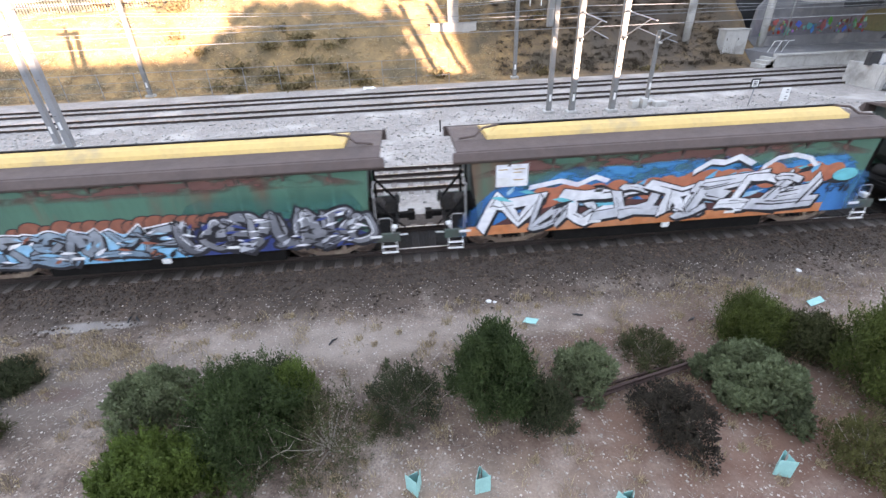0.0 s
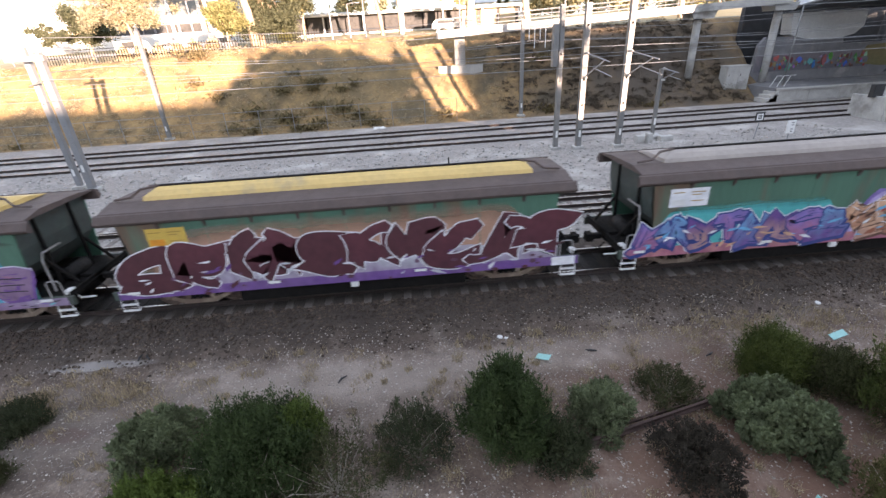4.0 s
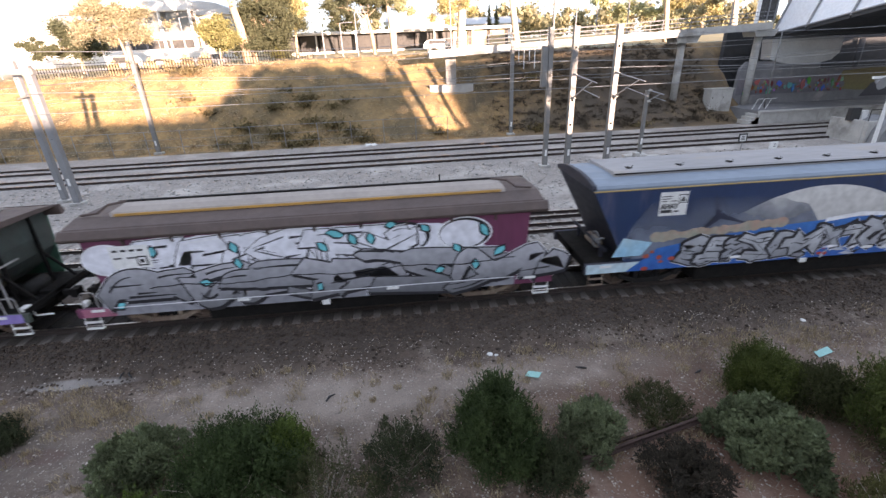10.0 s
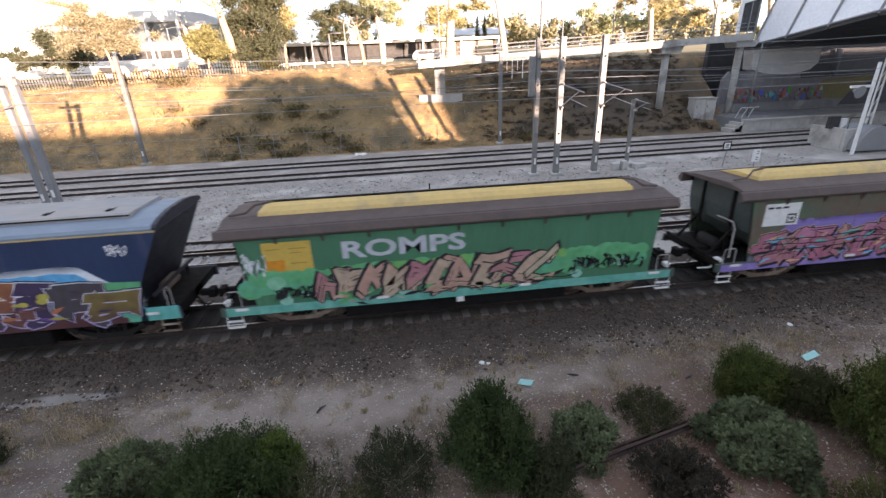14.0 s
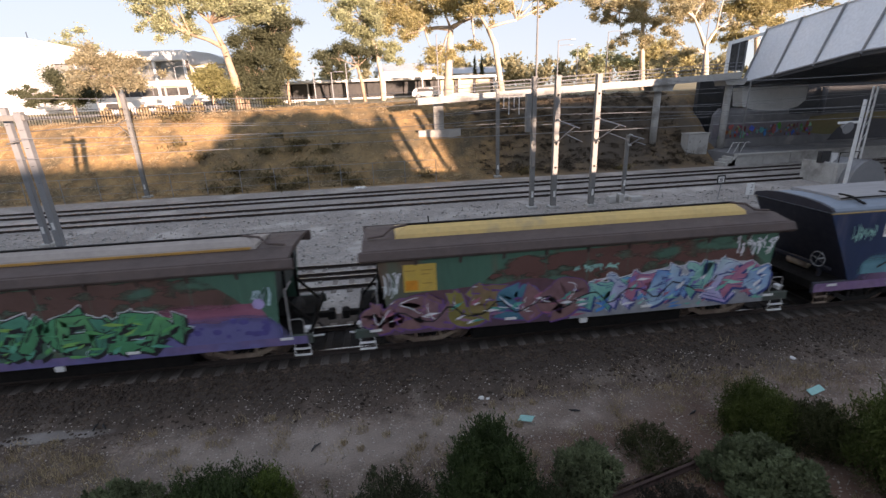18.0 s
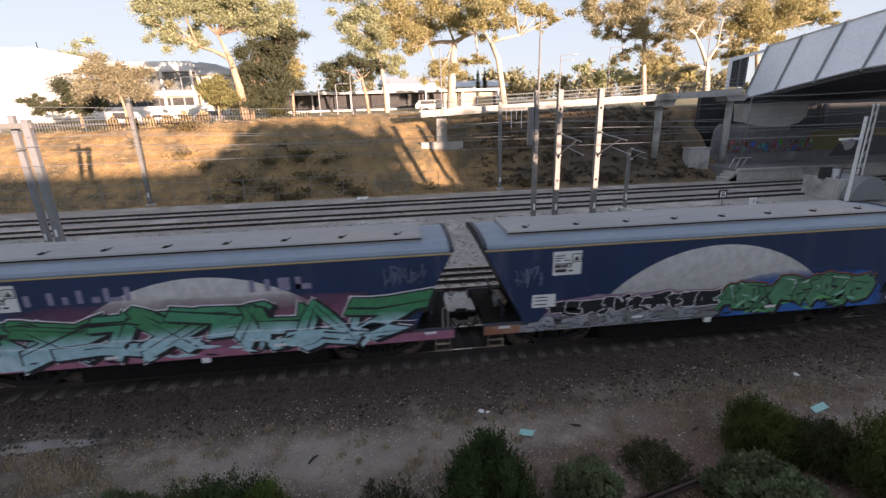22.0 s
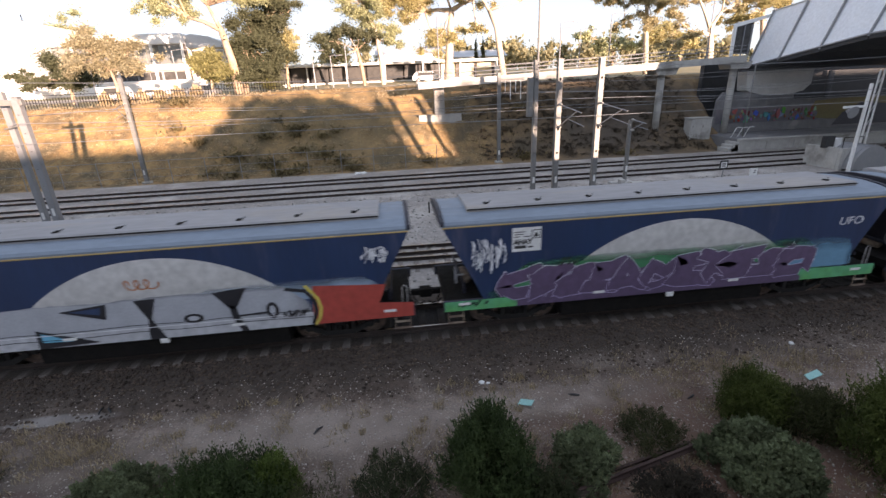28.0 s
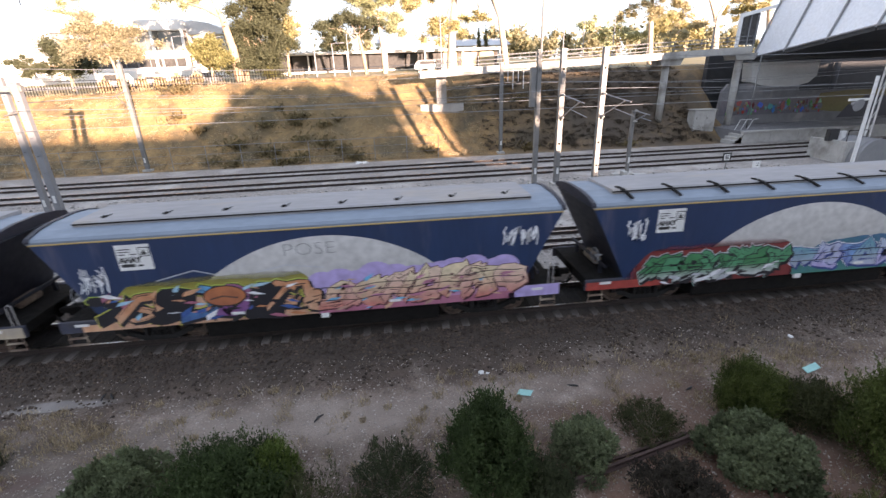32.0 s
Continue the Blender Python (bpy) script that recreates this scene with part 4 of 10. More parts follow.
C = dict(white=(0.75, 0.76, 0.78), silver=(0.46, 0.48, 0.52), grey=(0.25, 0.26, 0.28), black=(0.015, 0.015, 0.02), orange=(0.60, 0.17, 0.04), rust=(0.36, 0.10, 0.05), sky=(0.06, 0.42, 0.68),
         blue=(0.01, 0.20, 0.58), navy=(0.02, 0.05, 0.22), cyan=(0.04, 0.52, 0.58), teal=(0.03, 0.38, 0.30), green=(0.05, 0.40, 0.12), lime=(0.30, 0.50, 0.06), olive=(0.32, 0.30, 0.04),
         yellow=(0.65, 0.50, 0.06), peach=(0.70, 0.38, 0.22), salmon=(0.50, 0.27, 0.20), pink=(0.58, 0.20, 0.33), rose=(0.44, 0.12, 0.19), red=(0.50, 0.05, 0.03), maroon=(0.095, 0.022, 0.03),
         purple=(0.16, 0.06, 0.26), mauve=(0.26, 0.15, 0.27), lilac=(0.43, 0.33, 0.63), violet=(0.22, 0.15, 0.46), beige=(0.48, 0.38, 0.26), brown=(0.14, 0.06, 0.04), mint=(0.25, 0.60, 0.52), ice=(0.42, 0.62, 0.68))


def sp(a, b=None, lo=0.8, hi=2.2):
    dull = lambda c: tuple(round(0.88 * q + 0.11 * sum(c) / 3, 4) for q in c)
    return spray(dull(C[a]), dull(C[b]) if b else None, lo, hi)


def strip(x0, x1, z0, z1, mat, depth=0.001):
    return [(depth, "strip", ([(x0, z1), (x1, z1)], [(x0, z0), (x1, z0)]), mat)]


def disc(x, z, rx, rz, mat, depth=0.03, n=22):
    return [(depth, "poly", [(x + rx * math.cos(6.2832 * k / n), z + rz * math.sin(6.2832 * k / n)) for k in range(n)], mat)]


def dots(x0, x1, z0, z1, mat, n, r, seed, depth=0.014):
    rnd = random.Random(seed)
    out = []
    for i in range(n):
        s = rnd.uniform(0.5, 1.2) * r
        out += disc(rnd.uniform(x0, x1), rnd.uniform(z0, z1), s * rnd.uniform(1.0, 1.9), s, mat, depth + 0.0003 * i, 12)
    return out


GLYPHS = {
    "A": (((0, 0), (0.36, 1), (0.64, 1), (1, 0)), ((0.2, 0.36), (0.8, 0.36))), "B": (((0.1, 0), (0.1, 1), (0.78, 0.95), (0.72, 0.56), (0.1, 0.52)), ((0.7, 0.52), (0.95, 0.3), (0.82, 0.02), (0.1, 0))),
    "C": (((0.95, 0.85), (0.5, 1), (0.08, 0.75), (0.08, 0.25), (0.5, 0), (0.95, 0.15)),), "D": (((0.1, 0), (0.1, 1), (0.6, 0.98), (0.95, 0.7), (0.95, 0.3), (0.6, 0.02), (0.1, 0)),),
    "E": (((0.95, 0.98), (0.15, 1), (0.08, 0.5), (0.15, 0), (0.95, 0.04)), ((0.1, 0.5), (0.78, 0.54))), "F": (((0.1, 0), (0.1, 1), (0.95, 0.97)), ((0.1, 0.55), (0.75, 0.55))),
    "H": (((0.08, 0), (0.1, 1)), ((0.92, 0), (0.9, 1)), ((0.1, 0.48), (0.9, 0.52))), "I": (((0.5, 0), (0.5, 1)),), "K": (((0.1, 0), (0.1, 1)), ((0.92, 1), (0.18, 0.5), (0.96, 0))),
    "L": (((0.12, 1), (0.1, 0.02), (0.92, 0.06)),), "M": (((0.02, 0), (0.1, 1), (0.5, 0.35), (0.9, 1), (0.98, 0)),), "N": (((0.06, 0), (0.08, 1), (0.9, 0), (0.93, 1)),),
    "O": (((0.5, 1), (0.1, 0.8), (0.06, 0.3), (0.5, 0), (0.92, 0.25), (0.92, 0.78), (0.5, 1)),), "P": (((0.1, 0), (0.1, 1), (0.8, 0.97), (0.9, 0.7), (0.75, 0.45), (0.1, 0.45)),),
    "R": (((0.1, 0), (0.1, 1), (0.8, 0.97), (0.9, 0.72), (0.72, 0.47), (0.1, 0.47)), ((0.45, 0.47), (1, 0))), "S": (((0.95, 0.9), (0.5, 1), (0.1, 0.8), (0.22, 0.56), (0.8, 0.44), (0.92, 0.2), (0.5, 0), (0.05, 0.1)),),
    "T": (((0, 0.94), (1, 1)), ((0.5, 0.97), (0.46, 0))), "U": (((0.06, 1), (0.08, 0.25), (0.5, 0), (0.92, 0.25), (0.94, 1)),), "V": (((0, 1), (0.45, 0), (1, 1)),),
    "W": (((0, 1), (0.24, 0), (0.5, 0.62), (0.76, 0), (1, 1)),), "X": (((0.02, 0), (0.98, 1)), ((0.02, 1), (0.98, 0))), "Y": (((0, 1), (0.5, 0.5), (1, 1)), ((0.5, 0.5), (0.46, 0))),
    "Z": (((0.05, 0.97), (0.95, 1), (0.08, 0), (0.95, 0.04)),), "/": (((0.1, 0), (0.9, 1)),), "<": (((1, 0.9), (0, 0.55), (0.7, 0.05)),)}


FORMS = [GLYPHS[k] for k in "ABCDEFHKMNOPRSTUWXYZ"]
TAILS = (((-0.2, 0.1), (0.35, 0.12), (1.15, -0.05)), ((-0.1, 0.95), (0.4, 0.8), (1.2, 1.02)), ((0.3, 0.5), (0.9, 0.62), (1.3, 0.5)), ((0.7, 0.1), (0.85, 0.6), (1.1, 1.1)), ((0.1, 0.85), (-0.25, 0.5), (0.1, 0.2)))


def piece(seq, x0, x1, zb, tops, fills, line, edge=None, seed=0, fat=0.27, lean=0.12, sharp=True, rim=0.035, rim2=0.04, drop=(0.05, -0.06), shine=None, base=0.004, jit=0.2, wild=0.0, wide=1.1):
    """A row of abstract interlocking letter forms (seq: how many). Each form's strokes are fused: outer edge, drop shade and outline first, then the fill, then highlights."""
    rnd = random.Random(seed)
    out, plain = [], isinstance(seq, str)
    n = len(seq) if plain else round(seq * 1.4)
    wide, jit = (wide, 0.05) if plain else (wide * 1.25, jit)
    tops = [tops] if isinstance(tops, (int, float)) else list(tops)
    cell = (x1 - x0) / n
    for i in range(n):
        forms = GLYPHS[seq[i]] if plain else rnd.choice(FORMS)
        flip = not plain and rnd.random() < 0.5
        u = (i + 0.5) / n * (len(tops) - 1)
        k = min(int(u), max(len(tops) - 2, 0))
        top = tops[0] if len(tops) == 1 else tops[k] + (tops[k + 1] - tops[k]) * (u - k)
        zl, zh = zb + rnd.uniform(0, 0.1) * (top - zb), top + rnd.uniform(-0.06, 0.05) * (top - zb)
        h, w = zh - zl, cell * wide * rnd.uniform(0.92, 1.1)
        wd = fat * h * rnd.uniform(0.9, 1.12)
        gx = x0 + cell * (i + 0.5) - w / 2
        ln = (lean + rnd.uniform(-0.08, 0.08)) * h
        inner_w, inner_h = max(w - wd, 0.1), max(h - wd, 0.1)
        strokes = []
        if not plain:
            forms = (*forms, rnd.choice(TAILS))
        for raw in forms:
            raw = [(1 - a, b) for a, b in raw] if flip else raw
            pts = [(gx + wd / 2 + (a + rnd.uniform(-jit, jit)) * inner_w + ln * (b - 0.5), zl + wd / 2 + (b + rnd.uniform(-jit, jit) * 0.6) * inner_h) for a, b in raw]
            strokes.append((bend(pts, 1 if sharp else 5), wd * rnd.uniform(0.85, 1.1), rnd.choice(("arrow", "thin", "thin", "flat")) if rnd.random() < wild else rnd.choice(("flat", "flat", "fat")) if not sharp else "flat"))
        if not plain and rnd.random() < 0.7:
            # a spike that flies off the form over its neighbour
            up = rnd.choice((-1, 1))
            q0 = Vector((gx + w * rnd.uniform(0.3, 0.7), zl + h * (0.5 + 0.25 * up)))
            q1 = q0 + Vector((cell * rnd.choice((-1, 1)) * rnd.uniform(0.5, 0.95), up * h * rnd.uniform(0.1, 0.26)))
            strokes.append((bend([q0, q0.lerp(q1, 0.5) + Vector((0, 0.07 * h * up)), q1], 3), wd * 0.75, "arrow"))
        fill = fills[i % len(fills)]
        d = base + 0.0012 * i
        off = Vector(drop)
        for j, (pts, wd_, shape) in enumerate(strokes):
            e = 0.00008 * j
            if edge:
                out.append((base * 0.5 + 0.00015 * i + e * 0.5, "strip", swash(pts, wd_, shape, rim + rim2), edge))
            if drop != (0, 0):
                out.append((d + e, "strip", swash([p + off for p in pts], wd_, shape, rim), line))
            out.append((d + 0.0003 + e, "strip", swash(pts, wd_, shape, rim), line))
            out.append((d + 0.0006 + e, "strip", swash(pts, wd_, shape), fill))
            for q in range(0 if line in (W, LILAC_LINE) else rnd.choice((1, 1, 2))):
                # a thin cut or a fold of shade inside the stroke
                a = rnd.randint(0, max(len(pts) - 4, 0))
                way = pts[min(a + 1, len(pts) - 1)] - pts[a]
                side = Vector((-way.y, way.x)).normalized() * wd_ * rnd.uniform(-0.34, 0.34) if way.length > 1e-5 else Vector((0, 0))
                out.append((d + 0.0008 + e, "strip", swash([p + side for p in pts[a:a + rnd.randint(3, 6)]], min(0.14 * wd_, 0.06) * rnd.uniform(0.5, 1.3), "thin"), line))
            if shine and len(pts) > 4 and rnd.random() < 0.8:
                a = rnd.randint(0, len(pts) // 2)
                b = a + max(len(pts) // 2, 3)
                out.append((d + 0.00095, "strip", swash([p + Vector((-0.26 * wd_, 0.26 * wd_)) for p in pts[a:b]], 0.025, "fat"), shine))
    return out


def chips(x0, x1, z0, z1, mats, n, size, seed, depth=0.016, tall=0.6):
    """Loose angular slivers of colour and shade between the letters."""
    rnd = random.Random(seed)
    out = []
    for i in range(n):
        cx, cz, q = rnd.uniform(x0, x1), rnd.uniform(z0, z1), size * rnd.uniform(0.5, 1.4)
        a0 = rnd.uniform(-0.6, 1.2)
        ring = [(cx + q * math.cos(a0 + a) * k, cz + q * tall * math.sin(a0 + a) * k) for a, k in ((0, 1.4), (1.2, 0.35), (2.4, 0.55), (3.3, 1.2), (4.6, 0.4))]
        out.append((depth + 0.0002 * i, "poly", ring, mats[i % len(mats)]))
    return out


def wavy(x0, x1, z, rise, mat, amp=0.04, beat=3.0, width=0.028, depth=0.024):
    """One long hand-drawn line."""
    n = int((x1 - x0) * 5)
    return [(depth, "strip", ribbon([(x0 + (x1 - x0) * k / n, z + rise * k / n + amp * math.sin(k * beat / 5) + 0.3 * amp * math.sin(k * 1.7)) for k in range(n + 1)], width), mat)]


def puffs(x0, x1, z, r, mat, seed, depth=0.001, line=None, rise=0.0):
    """A row of overlapping round puffs."""
    rnd = random.Random(seed)
    out, x, i = [], x0, 0
    while x < x1:
        q = r * rnd.uniform(0.7, 1.25)
        zz = z + rise * (x - x0) / (x1 - x0) + rnd.uniform(-0.2, 0.2) * r
        if line:
            out += disc(x, zz, q * 1.2 + 0.03, q + 0.03, line, depth + 0.0002 * i)
        out += disc(x, zz, q * 1.2, q, mat, depth + 0.0002 * i + 0.0001)
        x += q * rnd.uniform(1.0, 1.5)
        i += 1
    return out


def slab(points, mat, depth=0.0005):
    return [(depth, "poly", points, mat)]


def cloud(x0, x1, z0, tops, mat, depth=0.0):
    """A smooth painted field under an uneven top line."""
    n = max(int((x1 - x0) * 5), 8)
    up_, low = [], []
    for k in range(n + 1):
        u = k / n * (len(tops) - 1)
        j = min(int(u), len(tops) - 2)
        x = x0 + (x1 - x0) * k / n
        edge = min(1.0, 0.3 + 6 * k / n, 0.3 + 6 * (n - k) / n)
        top = tops[j] + (tops[j + 1] - tops[j]) * (u - j) + 0.06 * noise.noise((x * 2.2, x0, 1.0)) + 0.03 * noise.noise((x * 7, x0, 4.0))
        up_.append((x, z0 + (top - z0) * edge))
        low.append((x, z0))
    return [(depth, "strip", (up_, low), mat)]


def rows(w, z0=2.68, z1=2.9, patch=0.46):
    """A band of faded overpaint under the top chord."""
    paint(w, "overpaint_patch", cloud(-5.9, 5.9, z0 - 0.2, (z1, z1), haze((0.16, 0.07, 0.058), z0 + 0.06, z0 - 0.16, 0.2, patch), -0.003), "patchy band of faded brown overpaint")


LILAC_LINE = sp("lilac", "white")
W, K, S_ = sp("white"), sp("black"), sp("silver")


def paint_wagon(i, w):
    def art(label, *groups):
        """Paint that touches is one piece; what stands apart becomes a part of its own."""
        clusters = []
        for item in (p for g in groups for p in g):
            pts = [*item[2][0], *item[2][1]] if item[1] == "strip" else item[2]
            box = [min(p[0] for p in pts), max(p[0] for p in pts), min(p[1] for p in pts), max(p[1] for p in pts)]
            near = [c for c in clusters if c[0][0] < box[1] and c[0][1] > box[0] and c[0][2] < box[3] and c[0][3] > box[2]]
            for c in near:
                box = [min(box[0], c[0][0]), max(box[1], c[0][1]), min(box[2], c[0][2]), max(box[3], c[0][3])]
                clusters.remove(c)
            clusters.append((box, [q for c in near for q in c[1]] + [item]))
        for _, items in clusters:
            paint(w, "graffiti", items, label)

    def field(label, x0, x1, z0, tops, mat, depth=-0.002):
        return paint(w, "sprayed_haze", cloud(x0, x1, z0, tops, mat, depth), label)

    blue = i in BLUE
    lo = 0.79 if blue else 0.67
    if blue:
        emblem(w)
        notice_white(w)
    if i == 0:
        rows(w, 2.66, 2.9)
        field("teal sprayed haze", 0.5, 5.9, 1.2, (2.2, 2.6, 2.7), haze((0.02, 0.16, 0.14), 1.6, 2.5, 0.4))
        art("silver and black swirling letters beside pale blue strokes and rust clouds", cloud(-6.4, 6.0, lo, (1.5, 1.6, 1.7, 1.6), sp("navy", "black"), 0.0), puffs(-3.5, 2.6, 1.72, 0.24, sp("brown", "rust"), 4, 0.002, K),
            cloud(-6.0, 1.0, lo, (1.5, 1.7, 1.4), sp("sky", "ice"), 0.006), piece(5, -6.2, 0.6, lo + 0.03, 1.65, [spray((0.16, 0.19, 0.22), (0.36, 0.40, 0.44)), spray((0.12, 0.22, 0.30), (0.34, 0.42, 0.47))], K, W, 11, 0.22, 0.2, False, base=0.008, wild=0.3),
            piece(6, 0.7, 6.0, lo + 0.02, (1.7, 1.95, 1.75), [spray((0.09, 0.095, 0.11), (0.27, 0.28, 0.31)), spray((0.13, 0.135, 0.15), (0.34, 0.35, 0.37))], K, sp("black"), 12, 0.20, 0.1, False, shine=W, base=0.016, rim=0.04), chips(0.8, 5.9, 0.75, 1.75, [K, sp("silver"), K, sp("navy"), W], 90, 0.15, 3, 0.03), chips(-6, 0.6, 0.75, 1.6, [K, sp("rust"), W, sp("sky", "ice"), K], 70, 0.16, 4, 0.03))
    elif i == 1:
        rows(w, 2.62, 2.9)
        notice_yellow(w, -4.81, 2.17, sp("beige", "white"), 0.45, 0.65)
        field("bright blue sprayed cloud", -6.3, 6.4, lo, (2.5, 2.6, 2.7, 2.6, 2.7, 2.7), haze((0.012, 0.19, 0.47), 1.9, 2.5, 0.9))
        field("bright blue sprayed cloud", -4.5, 6.2, 1.5, (2.6, 2.6, 2.7, 2.6), haze((0.02, 0.25, 0.50), 2.5, 2.7, 0.3, 0.52), -0.001)
        art("white angular letters over rust and turquoise on a bright blue cloud", puffs(-3.9, 5.2, 1.75, 0.33, spray((0.46, 0.12, 0.07), (0.52, 0.17, 0.09)), 8, 0.002, None, 0.25), cloud(-5.6, 5.0, lo, (1.35, 1.5, 1.5, 1.35), sp("maroon", "brown"), 0.006),
            strip(-6.1, 5.0, lo, 0.97, sp("orange", "peach"), 0.007), chips(-5.3, 5.6, 1.25, 2.15, [sp("cyan", "sky"), sp("cyan"), K, sp("sky", "ice")], 44, 0.26, 3, 0.008), piece(6, -5.4, 4.5, lo + 0.1, (1.95, 2.0, 2.05, 2.2, 2.05), [W, sp("silver", "white")], K, None, 23, 0.25, 0.28, True, base=0.012, wild=0.25, wide=1.15, rim=0.03),
            [(0.02, "strip", ribbon([(a, b + 0.03) for a, b in ((0.5, 2.2), (1.0, 2.5), (1.4, 2.45), (1.8, 2.6), (2.3, 2.35))], 0.16), W), (0.0203, "strip", ribbon([(0.5, 2.12), (1.0, 2.42), (1.4, 2.37), (1.8, 2.5), (2.3, 2.25)], 0.06), K)],
            [(0.02, "strip", ribbon([(2.6, 2.25), (3.0, 2.52), (3.5, 2.58), (4.0, 2.45), (4.3, 2.2)], 0.13), W)], [(0.02, "strip", ribbon([(-4.3, 2.1), (-3.4, 2.25), (-2.9, 2.1), (-2.4, 2.3), (-2.0, 2.15)], 0.14), sp("lilac", "white"))],
            disc(5.35, 1.85, 0.42, 0.22, K, 0.02), disc(5.35, 1.87, 0.40, 0.2, sp("cyan"), 0.0203), scrawl(4.9, 5.7, 1.25, 1.6, K, 4, 0.03, 5, 0.024), scrawl(3.0, 4.1, 1.45, 1.65, K, 5, 0.03, 4, 0.03))
    elif i == 2:
        rows(w, 2.74, 2.9)
        notice_yellow(w, -4.63, 2.17, None, 0.65, 0.64)
        field("blue sprayed haze", -5.9, 6.0, lo, (2.4, 2.6, 2.7, 2.6, 2.6), haze((0.016, 0.20, 0.37), 1.8, 2.65, 0.3))
        field("turquoise sprayed haze", -0.4, 5.9, lo, (2.2, 2.45, 2.45, 2.3), haze((0.03, 0.44, 0.56), 1.9, 2.45, 0.25), -0.001)
        art("mauve block letters with white edges and dark line work", piece(5, -5.35, -0.4, lo + 0.22, (2.0, 2.1, 1.95), [sp("mauve", "grey"), spray((0.17, 0.12, 0.19), (0.30, 0.26, 0.34))], K, sp("silver"), 31, 0.25, 0.08, True, rim=0.045, rim2=0.02, base=0.004, wild=0.2), piece(5, 0.0, 5.7, lo + 0.22, (2.0, 2.15, 2.0), [spray((0.20, 0.115, 0.19), (0.29, 0.18, 0.29)), spray((0.23, 0.14, 0.23), (0.31, 0.22, 0.34))], sp("purple"), sp("lilac", "white"), 32, 0.32, 0.1, True, rim=0.02, rim2=0.03, base=0.004),
            chips(-5.2, -0.5, 1.0, 1.9, [K, sp("navy")], 30, 0.12, 9, 0.014), chips(0.2, 5.5, 1.0, 1.7, [sp("rose", "mauve"), sp("purple")], 24, 0.16, 10, 0.014), *[wavy(0.1, 5.7, 1.15 + 0.2 * k, 0.1, K, 0.02, 3.0, 0.03, 0.02 + 0.001 * k) for k in range(3)],
            strip(-6.6, 6.6, lo, 0.92, sp("mauve", "silver"), 0.003), chips(-6.4, 6.4, lo + 0.05, 0.88, [W, K, sp("violet"), sp("cyan")], 50, 0.1, 6, 0.0045, 0.3))
    elif i == 3:
        notice_yellow(w, -4.75, 2.22, None, 0.52, 0.55)
        field("peach sprayed haze", -5.9, 5.95, lo, (2.6, 2.75, 2.8, 2.8, 2.7), haze((0.46, 0.25, 0.17), 2.2, 2.8, 0.35))
        art("huge maroon letters outlined in white over a mauve and silver ground", cloud(-6.1, 6.1, lo, (1.5, 1.6, 1.5), sp("mauve", "silver", 0.7, 1.6), 0.0), strip(-6.6, 6.7, lo, 0.95, sp("purple", "mauve"), 0.002), piece(7, -6.1, 6.3, lo + 0.12, (2.2, 2.4, 2.4, 2.35, 2.3), [sp("maroon"), spray((0.075, 0.02, 0.03), (0.12, 0.03, 0.04))], W, None, 42, 0.36, 0.25, False, rim=0.03, drop=(0, 0), base=0.005, wide=1.18),
            chips(-5.8, 6.0, 0.75, 1.5, [W, sp("purple"), sp("silver", "white"), sp("maroon")], 46, 0.16, 5, 0.016), dots(-5.6, 6.0, 0.7, 1.25, sp("maroon", "mauve"), 20, 0.06, 5, 0.028), strip(5.9, 6.6, lo, 0.95, W, 0.03))
    elif i == 4:
        notice_yellow(w, -4.9, 2.22, sp("beige", "white"), 0.57, 0.55)
        field("turquoise sprayed haze", -6.0, 0.1, lo, (2.2, 2.25, 2.2, 2.2), haze((0.02, 0.42, 0.42), 1.95, 2.25, 0.2))
        art("orange letters under a lilac cloud beside purple letters with navy edges", cloud(0.1, 6.1, lo, (2.2, 2.45, 2.45, 2.35), sp("purple", "violet"), 0.001), cloud(0.2, 6.05, lo, (2.1, 2.36, 2.36, 2.25), sp("lilac"), 0.002), strip(-6.6, 6.5, lo, 0.98, sp("rose", "peach"), 0.003),
            piece(6, -6.2, 0.05, lo + 0.1, (1.85, 1.9, 1.75), [sp("rose", "violet", 0.9, 1.7), sp("purple", "sky", 1.0, 2.0), sp("salmon", "purple", 0.8, 1.5)], sp("navy"), W, 51, 0.32, 0.2, True, rim=0.05, rim2=0.03, base=0.006, wide=1.2), piece(6, 0.2, 6.1, lo + 0.05, (2.0, 2.15, 2.1, 1.9), [sp("rust", "peach", 0.7, 1.8), sp("salmon", "peach", 0.7, 1.6), sp("rust", "salmon", 0.7, 1.5)], sp("brown"), W, 52, 0.32, 0.15, True, rim=0.03, rim2=0.02, base=0.006, shine=W, wild=0.3, wide=1.2),
            chips(0.4, 5.8, 0.8, 1.9, [sp("rust"), sp("sky"), sp("brown"), sp("peach"), W, sp("red")], 60, 0.16, 7, 0.016), chips(-6.0, 0.0, 0.8, 1.6, [sp("sky"), sp("navy"), sp("peach"), W], 36, 0.15, 8, 0.016))
        art("sky blue quick tag", scrawl(5.35, 6.0, 2.3, 2.8, sp("sky"), 8, 0.07, 5, 0.0))
    elif i == 5:
        words(w, "POSE", -1.12, 2.08, 0.70, spray((0.12, 0.125, 0.13)), 0.002, 1.24, "graffiti", "grey block letters on the pale emblem", 0.0, 0.035)
